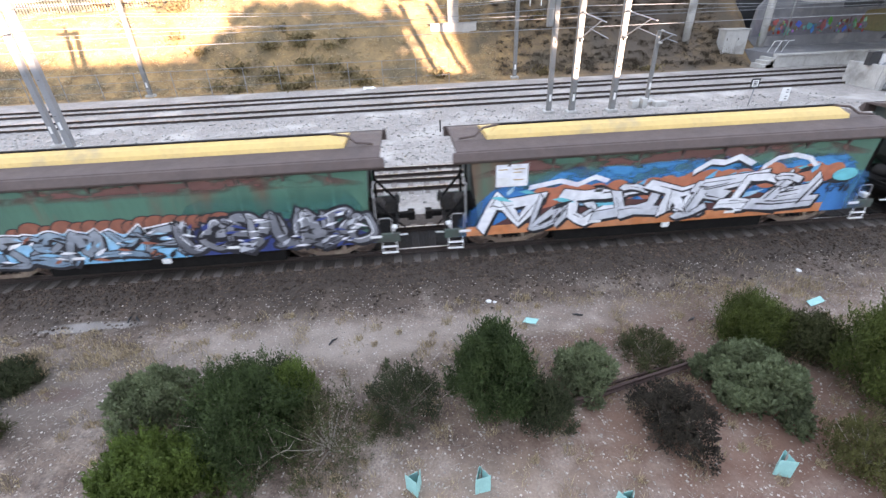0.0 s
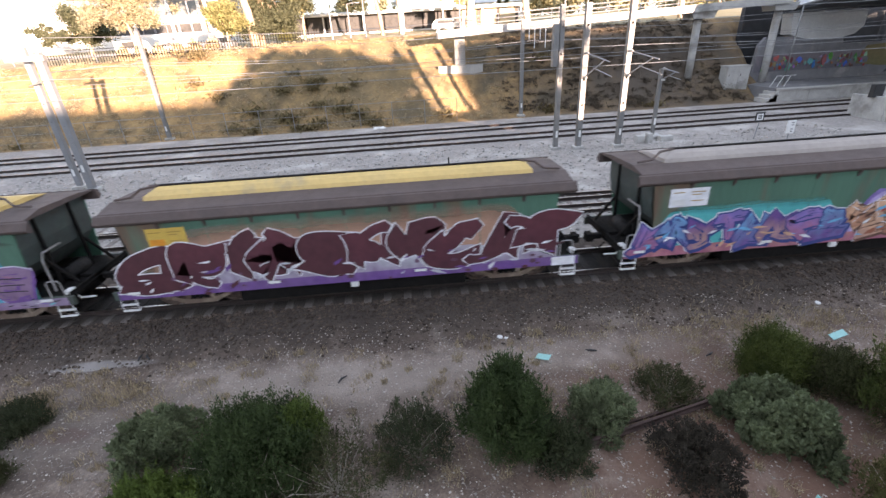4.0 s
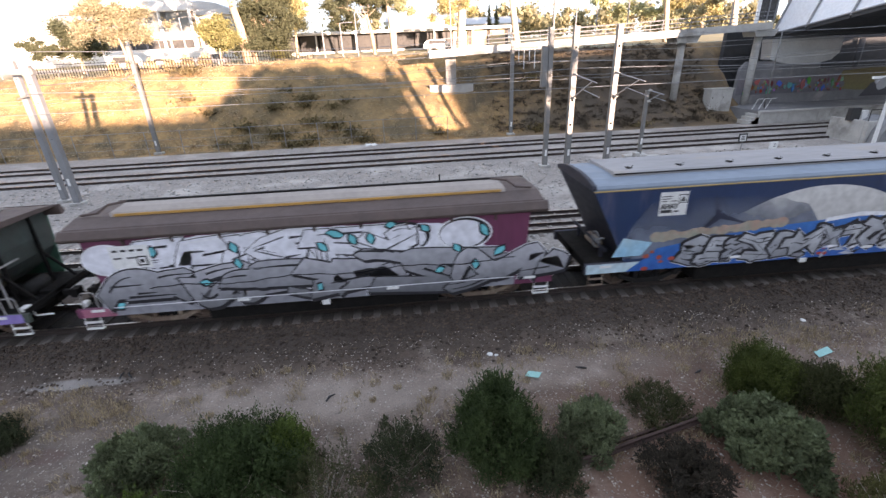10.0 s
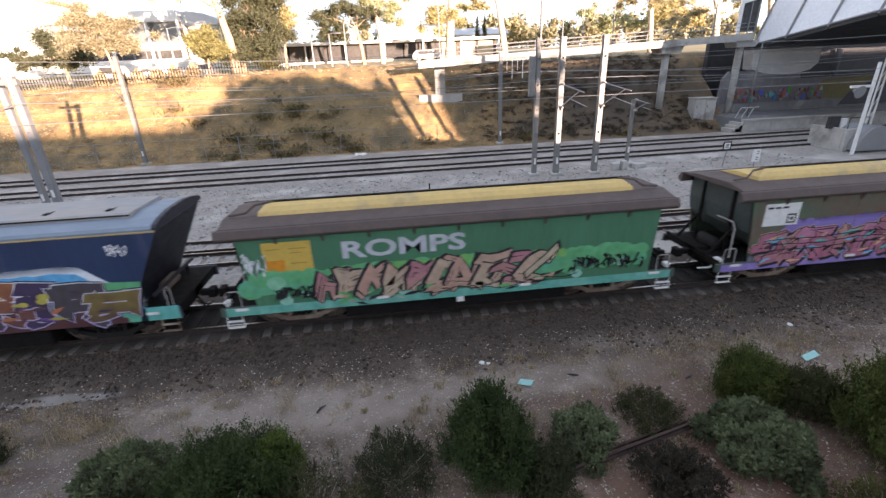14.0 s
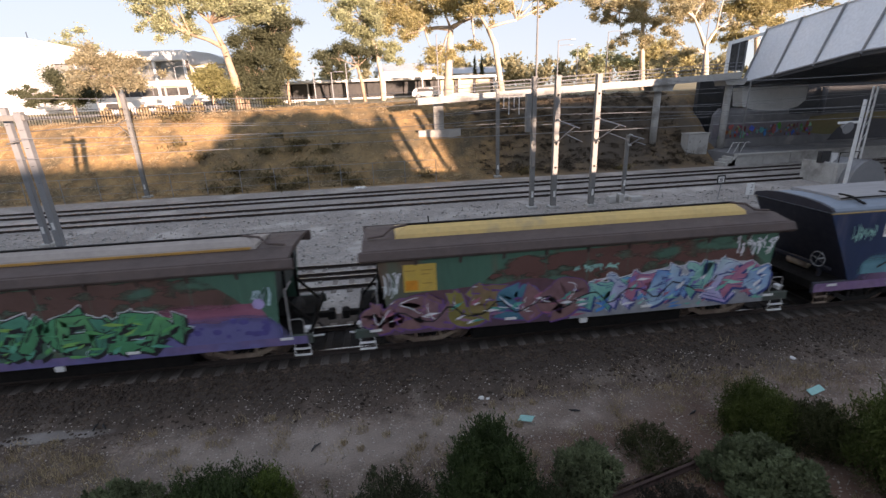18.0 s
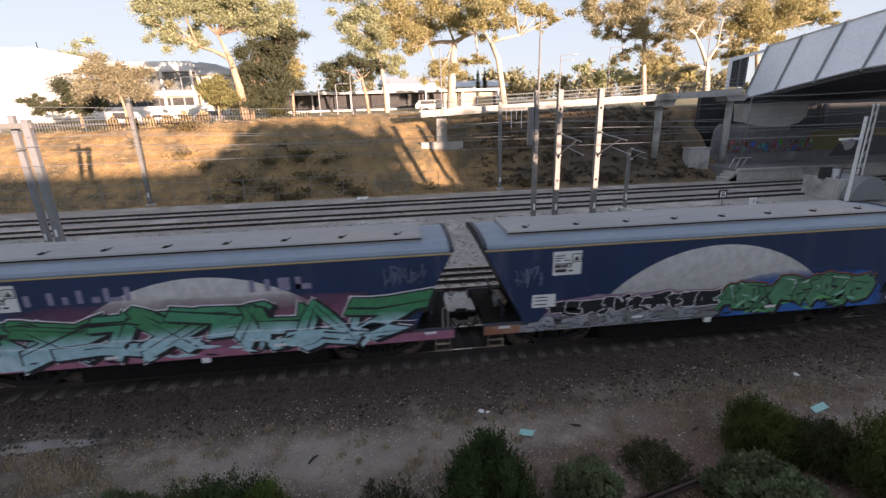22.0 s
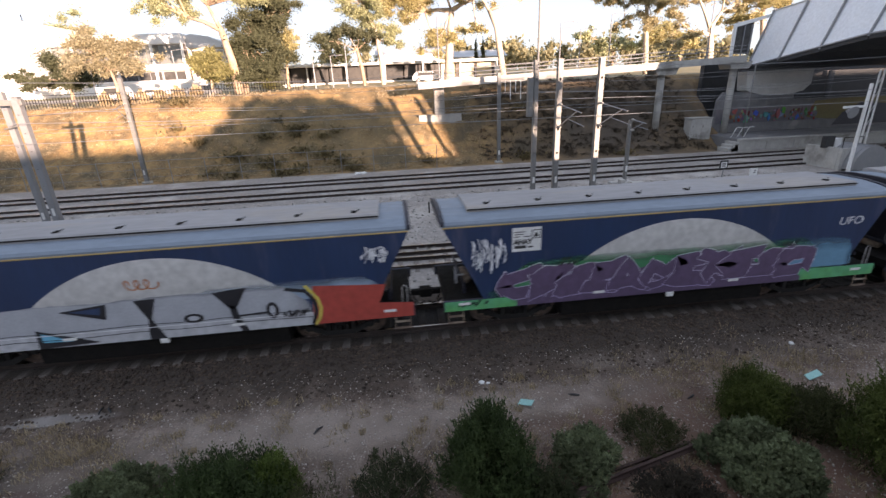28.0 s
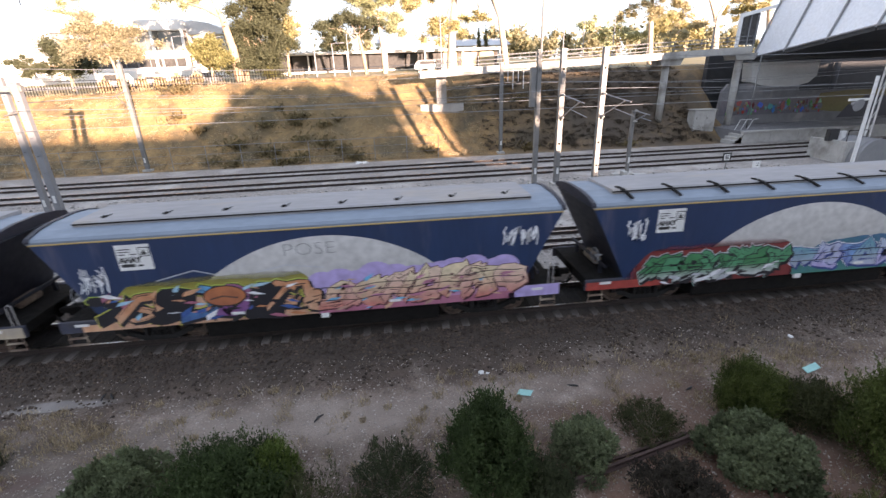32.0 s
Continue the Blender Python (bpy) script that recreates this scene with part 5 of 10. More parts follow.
        art("black letters edged in white on blue beside dull red letters over a beige band", cloud(-5.7, 0.6, lo, (1.5, 1.85, 1.7, 1.75, 1.7), sp("mint", "silver"), 0.0), puffs(-4.5, 0.5, 1.65, 0.16, sp("green", "mint"), 12, 0.001), cloud(-5.2, -1.2, lo, (1.35, 1.75, 1.75, 1.4), sp("blue"), 0.003), strip(-6.95, -5.0, lo, 1.08, sp("beige", "grey"), 0.002),
            piece("HIKS", -4.95, -1.85, lo + 0.08, (1.7, 1.7), [K, sp("black")], W, sp("red"), 62, 0.40, 0.0, False, rim=0.04, rim2=0.02, drop=(0, 0), base=0.008, wide=1.25), piece(4, -2.0, 0.6, 0.95, 1.75, [sp("silver", "mint"), sp("mint", "white")], sp("teal"), None, 64, 0.3, 0.2, False, rim=0.018, drop=(0.02, -0.03), base=0.016),
            cloud(0.0, 4.7, lo, (1.2, 1.35, 1.3, 1.2), sp("beige", "olive"), 0.004), cloud(4.4, 6.3, lo, (1.5, 1.6, 1.4), sp("silver", "ice"), 0.004), piece(6, 0.5, 4.6, 1.2, (1.85, 1.9, 1.95), [spray((0.24, 0.085, 0.075), (0.34, 0.15, 0.13)), spray((0.28, 0.11, 0.09), (0.36, 0.19, 0.16))], K, W, 63, 0.30, 0.3, True, rim=0.03, rim2=0.045, base=0.008, wild=0.25, wide=1.2),
            chips(0.1, 4.6, 0.85, 1.2, [sp("brown"), W, K, sp("olive")], 30, 0.15, 14, 0.018), strip(-5.6, -5.1, 0.98, 1.07, sp("orange"), 0.02), strip(1.9, 2.35, 0.98, 1.07, sp("orange"), 0.03), strip(5.0, 5.4, 0.98, 1.07, sp("orange"), 0.02))
        art("white quick tags", scrawl(-6.3, -5.3, 2.75, 3.1, W, 3, 0.035, 6), scrawl(-5.9, -5.2, 1.75, 2.4, W, 5, 0.045, 7))
    elif i == 6:
        rows(w, 2.6, 2.9)
        field("rust brown overpaint", 3.6, 5.9, 2.0, (2.9, 2.9, 2.9), haze((0.17, 0.075, 0.06), 9, 9.5, 0.0))
        notice_yellow(w, -4.88, 2.28, None, 0.5, 0.54)
        art("pink angular letters with lime edges on emerald beside beige letters on lilac", cloud(-5.95, -0.05, lo, (2.15, 2.3, 2.38, 2.42, 2.36, 2.25), spray((0.012, 0.24, 0.13), (0.02, 0.30, 0.15)), 0.0), puffs(-5.6, -0.2, 2.26, 0.13, spray((0.02, 0.33, 0.18), (0.03, 0.38, 0.26)), 14, 0.001, None, 0.08), cloud(-0.15, 5.8, lo, (2.1, 2.3, 2.35, 2.2, 2.0), sp("lilac", "violet"), 0.002), strip(-6.6, -4.6, lo, 0.92, sp("teal", "cyan"), 0.003), strip(-4.6, 6.6, lo, 0.95, sp("violet", "lilac"), 0.0035),
            cloud(-5.3, -0.2, lo, (1.0, 1.2, 1.2), sp("violet", "lilac"), 0.0036), piece(5, -5.9, -0.15, lo + 0.24, (1.85, 2.05, 2.05, 1.85), [sp("rose", "pink"), sp("pink", "lilac"), sp("pink", "rose")], K, sp("lime", "yellow"), 71, 0.30, 0.2, True, rim=0.03, rim2=0.03, shine=W, base=0.008, wild=0.4, wide=1.25), chips(-5.5, -0.4, 1.2, 2.0, [sp("rust", "peach"), K, sp("pink"), W], 30, 0.15, 15, 0.02),
            piece(5, -0.05, 5.7, lo + 0.3, (1.95, 2.15, 2.1, 1.9), [sp("beige", "silver"), sp("beige", "peach")], sp("navy"), W, 72, 0.27, 0.28, True, rim=0.03, rim2=0.03, base=0.008, wild=0.3, wide=1.2), chips(0.2, 5.5, 0.75, 1.9, [sp("sky", "blue"), sp("peach"), sp("navy"), W, sp("beige")], 60, 0.17, 16, 0.02), wavy(-0.1, 5.7, 1.25, 0.25, K, 0.04, 4.0, 0.025, 0.034))
        art("white quick tags", scrawl(-6.0, -5.4, 1.9, 2.7, W, 15, 0.035, 8), scrawl(5.0, 5.8, 2.5, 2.8, sp("silver"), 16, 0.03, 4))
    elif i == 7:
        chrome, dull = spray((0.24, 0.245, 0.27), (0.70, 0.71, 0.76), 1.3, 2.2, 0.3), spray((0.10, 0.105, 0.115), (0.34, 0.345, 0.37), 0.7, 1.9, 0.3)
        art("huge silver bubble letters with black shading and turquoise drops", cloud(-6.0, 5.6, lo, (2.7, 2.8, 2.88, 2.88, 2.88, 2.88, 2.7, 2.2), chrome, 0.0), disc(-5.45, 2.35, 0.66, 0.46, W, 0.001), disc(-5.45, 2.35, 0.61, 0.42, chrome, 0.0012), disc(4.15, 2.42, 0.78, 0.5, W, 0.002), disc(4.15, 2.42, 0.73, 0.46, K, 0.0022), disc(4.1, 2.40, 0.66, 0.42, chrome, 0.0024), disc(2.45, 2.42, 0.72, 0.46, K, 0.002), disc(2.42, 2.40, 0.64, 0.41, chrome, 0.0022),
            piece(4, -4.6, 2.6, 1.55, (2.85, 2.88, 2.88, 2.8), [chrome], K, W, 82, 0.36, 0.1, True, rim=0.025, rim2=0.02, drop=(0.03, -0.03), base=0.004, wide=1.25, shine=W), piece(4, -5.6, 5.9, lo + 0.03, (1.85, 1.95, 1.95, 2.0, 1.9), [dull, spray((0.13, 0.135, 0.145), (0.42, 0.42, 0.45), 0.7, 1.9, 0.3)], K, W, 86, 0.40, 0.35, False, rim=0.04, rim2=0.018, base=0.012, wide=1.3),
            *[[(0.021 + 0.0004 * k, "strip", swash([Vector((x, z)), Vector((x + dx, z + dz)), Vector((x + 2 * dx, z + 2 * dz))], 0.2, "fat", 0.03), K), (0.0212 + 0.0004 * k, "strip", swash([Vector((x, z)), Vector((x + dx, z + dz)), Vector((x + 2 * dx, z + 2 * dz))], 0.15, "fat"), sp("cyan"))] for k, (x, z, dx, dz) in enumerate(((-4.9, 2.6, 0.1, -0.1), (-4.2, 2.62, -0.05, -0.1), (-2.15, 2.6, 0.0, -0.12), (-2.1, 2.1, -0.02, -0.1), (0.4, 2.75, 0.18, -0.08), (0.25, 2.2, -0.06, 0.12), (1.05, 2.35, -0.02, 0.13), (1.5, 2.35, 0.02, 0.12), (2.0, 2.85, 0.1, -0.02), (3.0, 2.75, 0.04, -0.09), (4.65, 2.65, 0.05, -0.16), (3.9, 2.1, 0.02, -0.1), (5.0, 1.75, 0.14, 0.08), (-3.0, 1.45, -0.1, 0.05), (-0.1, 1.05, 0.06, 0.05), (3.3, 1.35, 0.1, 0.0), (4.4, 1.35, 0.04, 0.1), (-5.6, 0.95, 0.1, 0.03)))],
            wavy(-4.6, 5.6, 1.45, 0.1, K, 0.05, 2.0, 0.03, 0.034), strip(-6.6, -5.7, lo, 0.92, sp("rose", "maroon"), 0.004), strip(-5.7, 5.6, 0.93, 0.955, W, 0.032))
        flat_box(w, "notice", -5.32, -4.31, 2.1, 2.75, M["white"], 0.036, "white notice panel with dark marks")
        for dx in (0.08, 0.3, 0.52, 0.72):
            flat_box(w, "marking", -5.32 + dx, -5.18 + dx, 2.58, 2.64, M["black"], 0.04)
        for dx in (0.08, 0.42):
            flat_box(w, "marking", -5.32 + dx, -5.12 + dx, 2.38, 2.42, M["black"], 0.04)
        flat_box(w, "marking", -4.68, -4.40, 2.16, 2.44, M["black"], 0.04)
        flat_box(w, "marking", -4.64, -4.44, 2.20, 2.40, M["white"], 0.045)
        flat_box(w, "marking", -4.59, -4.49, 2.25, 2.35, M["black"], 0.05)
    elif i == 8:
        field("faded pale blue and grey smears over navy", -6.0, 0.5, 1.2, (2.9, 3.0, 2.9, 2.4), haze((0.16, 0.19, 0.25), 1.6, 3.1, 1.6), -0.003)
        field("faded grey smears over navy", 2.5, 6.1, 1.8, (3.1, 3.2, 3.1), haze((0.16, 0.17, 0.22), 2.0, 3.4, 1.8), -0.003)
        words(w, "POSE", 3.6, 2.82, 0.52, spray((0.20, 0.22, 0.28)), 0.0, 1.2, "graffiti", "ghost of painted-over block letters", 0.0, 0.02)
        art("dark pointed star stroke", slab([(-3.3, 3.1), (-3.05, 2.5), (-2.0, 2.05), (-3.0, 2.3), (-3.6, 1.9), (-3.2, 2.45)], spray((0.02, 0.025, 0.05)), 0.001))
        art("silver letters with black outlines on vivid blue", puffs(-4.9, -1.0, 1.85, 0.14, sp("teal", "salmon"), 20, 0.0, None, 0.2), slab([(-5.7, lo), (6.2, lo), (6.55, 2.3), (5.2, 2.1), (3.0, 2.08), (0.6, 2.05), (-1.0, 1.95), (-3.2, 1.75), (-4.8, 1.5)], spray((0.008, 0.10, 0.36), (0.01, 0.16, 0.45)), 0.003), strip(-6.95, -5.3, lo, 1.1, sp("ice", "silver"), 0.002), slab([(-6.2, 1.3), (-5.3, 1.3), (-5.0, 1.7), (-5.9, 1.9)], sp("sky", "ice"), 0.002),
            [(0.006, "strip", ribbon([(0.4, 2.02), (1.5, 2.15), (2.3, 2.1), (2.7, 2.3), (3.4, 2.1), (4.2, 2.32), (4.9, 2.15)], 0.13), W)], piece(4, -4.0, 0.25, lo + 0.06, (1.7, 1.75, 1.7), [spray((0.20, 0.21, 0.23), (0.50, 0.52, 0.55)), spray((0.26, 0.27, 0.29), (0.58, 0.60, 0.62))], K, W, 92, 0.30, 0.1, True, rim=0.05, rim2=0.02, drop=(-0.06, 0.03), base=0.008, wide=1.15), piece(5, 0.45, 5.6, lo + 0.12, (1.85, 1.95, 1.9), [spray((0.20, 0.21, 0.23), (0.50, 0.52, 0.55)), spray((0.26, 0.27, 0.29), (0.58, 0.60, 0.62))], K, W, 95, 0.27, 0.35, True, rim=0.05, rim2=0.02, drop=(-0.05, 0.05), base=0.008, wide=1.2, wild=0.2),
            chips(0.5, 5.5, 0.85, 1.2, [S_, K, sp("white")], 26, 0.17, 21, 0.02), chips(-3.9, 0.2, 0.85, 1.6, [K, K], 16, 0.1, 22, 0.02), dots(-5.2, -4.2, 0.85, 1.4, sp("red", "rust"), 6, 0.07, 3, 0.02), dots(4.9, 5.5, 1.0, 1.15, sp("red"), 3, 0.07, 8, 0.03), scrawl(5.7, 6.4, 1.0, 1.3, sp("navy"), 24, 0.05, 4, 0.02), dots(0.2, 1.0, 0.9, 1.1, sp("red"), 3, 0.06, 9, 0.03))
    elif i == 9:
        field("soft white sprayed edge", -6.0, 6.2, 1.0, (2.3, 2.5, 2.6, 2.55, 2.55, 2.6, 2.5), haze((0.70, 0.76, 0.82), 2.35, 2.62, 0.15), 0.0)
        art("purple, brown and orange letters outlined in lilac on a bright blue wave", cloud(-5.9, 6.1, lo, (2.05, 2.25, 2.3, 2.36, 2.36, 2.4, 2.25), spray((0.012, 0.17, 0.50), (0.05, 0.38, 0.66), 1.2, 2.2), 0.003), slab([(-5.95, 1.9), (-5.3, 1.9), (-4.9, lo), (-5.6, lo)], sp("teal", "cyan"), 0.004), slab([(5.2, 2.05), (6.2, 2.0), (5.9, lo), (5.2, lo)], sp("teal", "green"), 0.004), strip(-6.95, -5.3, lo, 1.1, sp("cyan", "mint"), 0.003), strip(5.4, 6.95, lo, 1.2, sp("teal", "cyan"), 0.003),
            cloud(-5.6, 5.6, lo, (1.2, 1.4, 1.5, 1.3), sp("maroon", "brown"), 0.005), piece(9, -5.6, 5.75, lo + 0.03, (1.9, 1.95, 2.05, 2.2, 2.3, 2.25, 1.7), [spray((0.10, 0.04, 0.05), (0.30, 0.10, 0.04)), spray((0.05, 0.03, 0.08)), spray((0.06, 0.05, 0.06)), spray((0.09, 0.045, 0.035), (0.24, 0.18, 0.04)), spray((0.07, 0.04, 0.05)), sp("rust", "orange"), spray((0.06, 0.035, 0.10)), spray((0.06, 0.03, 0.09)), spray((0.05, 0.03, 0.06))], sp("lilac", "white"), K, 102, 0.30, 0.12, True, rim=0.025, rim2=0.03, drop=(0, 0), base=0.008, wide=1.22),
            chips(-5.3, 5.4, 0.85, 1.9, [spray((0.05, 0.03, 0.06)), sp("rust", "orange"), sp("olive", "yellow"), spray((0.08, 0.04, 0.05)), sp("lilac", "white"), sp("purple")], 64, 0.16, 23, 0.022), dots(-2.5, 4.6, 1.3, 2.0, sp("yellow", "olive"), 9, 0.09, 3, 0.036))
        art("small white quick tag", scrawl(5.6, 6.1, 2.75, 3.05, W, 26, 0.025, 5))
    elif i == 10:
        notice_yellow(w, -4.66, 1.9, None, 0.65, 0.9)
        words(w, "ROMPS", -3.25, 2.2, 0.68, sp("silver"), 0.004, 1.62, "graffiti", "pale blocky block letters", 0.0, 0.02)
        art("dusty pink letters with black outlines over green clouds", puffs(-5.8, 5.7, 1.5, 0.34, sp("green", "teal"), 7, 0.0), puffs(-5.6, 5.6, 1.75, 0.22, spray((0.04, 0.30, 0.12), (0.08, 0.42, 0.20)), 8, 0.012), puffs(-3.5, 3.2, 1.85, 0.13, sp("lime", "green"), 9, 0.013), dots(-5.6, 5.5, 1.0, 1.7, sp("mint", "green"), 12, 0.18, 7, 0.012), strip(-6.6, 6.6, lo, 0.93, sp("teal", "mint"), 0.002),
            piece(7, -3.95, 2.6, lo + 0.18, (1.85, 1.95, 1.95, 2.0), [sp("salmon", "rose"), sp("salmon", "beige"), sp("salmon"), sp("beige", "salmon")], K, None, 111, 0.27, 0.25, True, rim=0.028, drop=(-0.06, 0.03), base=0.018, wild=0.35, wide=1.2), chips(-3.9, 3.0, 0.75, 1.2, [sp("salmon"), K, sp("beige"), sp("green")], 30, 0.17, 11, 0.03), [(0.032, "strip", ribbon([(2.0, 1.2), (2.6, 1.7), (2.95, 2.05)], 0.16), sp("beige")), (0.0318, "strip", ribbon([(1.95, 1.15), (2.6, 1.7), (3.02, 2.12)], 0.24), K)], wavy(-1.6, 3.6, 0.9, 0.2, K, 0.06, 5.0, 0.025, 0.034))
        art("black quick tags", scrawl(-5.2, -4.1, 1.05, 1.5, K, 31, 0.05, 9, 0.034), scrawl(3.3, 5.6, 1.15, 1.65, K, 32, 0.05, 14, 0.034), scrawl(-5.9, -5.3, 1.8, 2.5, sp("mint", "white"), 33, 0.03, 8, 0.02))
    elif i == 11:
        flat_box(w, "notice", -5.55, -4.4, 2.1, 2.8, M["white"], 0.002, "white notice panel with dark marks")
        for dx in (0.08, 0.32, 0.56):
            flat_box(w, "marking", -5.55 + dx, -5.37 + dx, 2.64, 2.70, M["black"], 0.006)
        flat_box(w, "marking", -4.78, -4.48, 2.16, 2.46, M["black"], 0.006)
        flat_box(w, "marking", -4.73, -4.53, 2.21, 2.41, M["white"], 0.009)
        flat_box(w, "marking", -4.68, -4.58, 2.26, 2.36, M["black"], 0.012)
        field("violet sprayed haze", -5.9, 6.0, lo, (2.2, 2.25, 2.35, 2.4, 2.3), haze((0.23, 0.17, 0.46), 2.1, 2.4, 0.15))
        art("rose and turquoise letters with cream edges beside a green and brown coil", dots(-5.6, 2.0, 1.9, 2.2, sp("violet"), 10, 0.12, 5, 0.0), piece(8, -5.5, 2.15, lo + 0.06, (1.8, 2.0, 2.05, 2.0, 1.85), [sp("rose"), sp("rose", "salmon"), sp("rose", "pink")], K, sp("peach", "beige"), 121, 0.28, 0.2, True, rim=0.028, rim2=0.02, base=0.006, wild=0.4, wide=1.25), chips(-5.4, 2.0, 0.8, 1.8, [sp("cyan", "sky"), sp("rose"), K, sp("peach"), sp("teal", "cyan"), sp("sky")], 70, 0.17, 41, 0.02), strip(-6.6, 6.6, lo, 0.9, sp("violet", "lilac"), 0.003),
            strip(2.2, 5.2, lo, 1.02, sp("lime", "green"), 0.03), disc(3.9, 1.45, 1.0, 0.55, sp("brown"), 0.033), disc(3.9, 1.45, 0.9, 0.48, sp("beige", "orange"), 0.035), disc(3.9, 1.45, 0.52, 0.3, sp("brown"), 0.037), disc(3.9, 1.45, 0.44, 0.24, sp("beige", "orange"), 0.039), *[wavy(-5.4, 5.4, 1.25 + 0.18 * k, 0.25, K, 0.03, 2.4, 0.028, 0.042 + 0.001 * k) for k in range(3)])
    elif i == 12:
        notice_yellow(w, -4.85, 2.0, None, 0.46, 0.84)
        field("rust brown overpaint", -3.9, 5.2, 1.5, (2.75, 2.9, 2.9, 2.9, 2.8), haze((0.13, 0.066, 0.053), 3.0, 3.9, 1.6, 0.44))
        field("pink and violet sprayed haze", -6.0, -2.6, lo, (2.3, 2.2, 2.0), haze((0.40, 0.14, 0.19), 1.9, 2.4, 0.5), -0.001)
        field("pink and violet sprayed haze", 1.8, 5.9, lo, (2.0, 2.1, 2.0), haze((0.36, 0.12, 0.18), 1.8, 2.3, 0.5), -0.001)
        field("violet sprayed haze", -6.2, -1.8, lo, (1.7, 1.8, 1.6), haze((0.17, 0.14, 0.34), 1.3, 1.75, 0.5), 0.0)
        field("violet sprayed haze", 1.6, 6.2, lo, (1.7, 1.8, 1.6), haze((0.15, 0.145, 0.33), 1.4, 1.8, 0.5), 0.0)
        art("green angular letters with white edges between pink and violet clouds", dots(2.9, 5.7, 1.1, 1.6, spray((0.08, 0.07, 0.24)), 22, 0.08, 5, 0.003), dots(-5.7, -4.8, 1.4, 2.1, sp("rose", "pink"), 8, 0.2, 6, 0.002), strip(-6.6, 6.6, lo, 0.92, spray((0.14, 0.13, 0.29), (0.26, 0.11, 0.17)), 0.002),
            piece(8, -4.6, 3.3, lo + 0.2, (1.8, 2.0, 2.2, 2.15, 1.95), [spray((0.03, 0.22, 0.10), (0.045, 0.33, 0.16)), spray((0.03, 0.20, 0.12), (0.08, 0.36, 0.14)), spray((0.02, 0.17, 0.12), (0.05, 0.30, 0.20))], K, sp("mint", "white"), 131, 0.24, 0.25, True, rim=0.035, rim2=0.025, base=0.006, wild=0.5, wide=1.4), chips(-4.2, 3.2, 0.9, 1.9, [sp("green"), K, sp("green", "lime"), sp("teal", "green"), K], 90, 0.17, 42, 0.018), scrawl(-5.0, -3.6, 1.1, 1.35, sp("purple"), 43, 0.03, 6, 0.01))
        art("pale quick tags", scrawl(5.3, 5.8, 1.9, 2.6, sp("ice"), 44, 0.04, 4, 0.004), disc(5.45, 2.0, 0.16, 0.16, sp("lilac"), 0.006))
    elif i == 13:
        notice_yellow(w, -4.81, 1.97, None, 0.46, 0.82)
        field("rust brown overpaint", -3.3, 5.8, 1.5, (2.75, 2.8, 2.9, 2.9, 2.9), haze((0.14, 0.062, 0.05), 3.0, 3.9, 1.6, 0.46))
        art("soft bubble letters in mauve, olive and blue beside pastel letters edged in white", cloud(-6.0, 0.0, lo, (1.8, 1.95, 2.0, 2.1, 1.8), spray((0.10, 0.06, 0.085), (0.14, 0.06, 0.07)), 0.0), piece(6, -6.0, -0.2, lo + 0.02, (1.8, 1.9, 2.0, 2.05), [spray((0.22, 0.10, 0.11), (0.28, 0.15, 0.15)), spray((0.25, 0.13, 0.12), (0.20, 0.10, 0.12)), spray((0.21, 0.11, 0.13), (0.27, 0.14, 0.15)), spray((0.20, 0.16, 0.05), (0.28, 0.25, 0.06)), spray((0.24, 0.21, 0.05), (0.24, 0.12, 0.10)), spray((0.03, 0.14, 0.22), (0.06, 0.24, 0.30))], sp("purple"), None, 141, 0.40, 0.1, False, rim=0.02, drop=(0.03, -0.03), shine=W, base=0.004, wide=1.3),
            cloud(-0.4, 5.9, lo, (1.6, 1.9, 2.1, 2.2, 2.0), sp("grey", "silver"), 0.002), piece(7, -0.4, 6.0, lo + 0.15, (1.7, 2.0, 2.15, 2.15, 1.9), [sp("blue", "ice"), sp("teal", "mint"), sp("lilac", "ice"), sp("rose", "pink"), sp("ice", "blue")], sp("navy"), W, 142, 0.27, 0.2, True, rim=0.02, rim2=0.025, base=0.006, wild=0.4, wide=1.25), chips(-0.2, 5.8, 0.8, 1.9, [sp("teal", "mint"), sp("blue", "sky"), sp("rose"), W, sp("violet"), sp("mint")], 70, 0.18, 50, 0.018), chips(-5.8, -0.4, 0.8, 1.6, [sp("rose"), W, sp("teal"), sp("mauve", "rose")], 34, 0.15, 51, 0.018),
            wavy(-5.7, 4.2, 1.15, 0.3, K, 0.2, 4.6, 0.04, 0.03))
        art("pale quick tags", scrawl(4.7, 6.0, 2.25, 2.85, sp("lime", "white"), 52, 0.045, 10, 0.01), scrawl(-5.9, -5.35, 1.8, 2.6, sp("mint", "white"), 53, 0.028, 7, 0.01), scrawl(-0.4, 1.0, 2.15, 2.35, sp("mint"), 54, 0.04, 6, 0.01))
    elif i == 14:
        field("mauve sprayed haze", -5.7, 6.2, lo, (1.8, 1.9, 1.7, 1.7, 1.8, 1.7), haze((0.19, 0.11, 0.20), 1.4, 1.95, 0.4), 0.0)
        field("turquoise sprayed haze", -5.6, -2.8, 1.3, (1.9, 2.0, 1.9), haze((0.10, 0.30, 0.36), 1.6, 2.0, 0.3), 0.001)
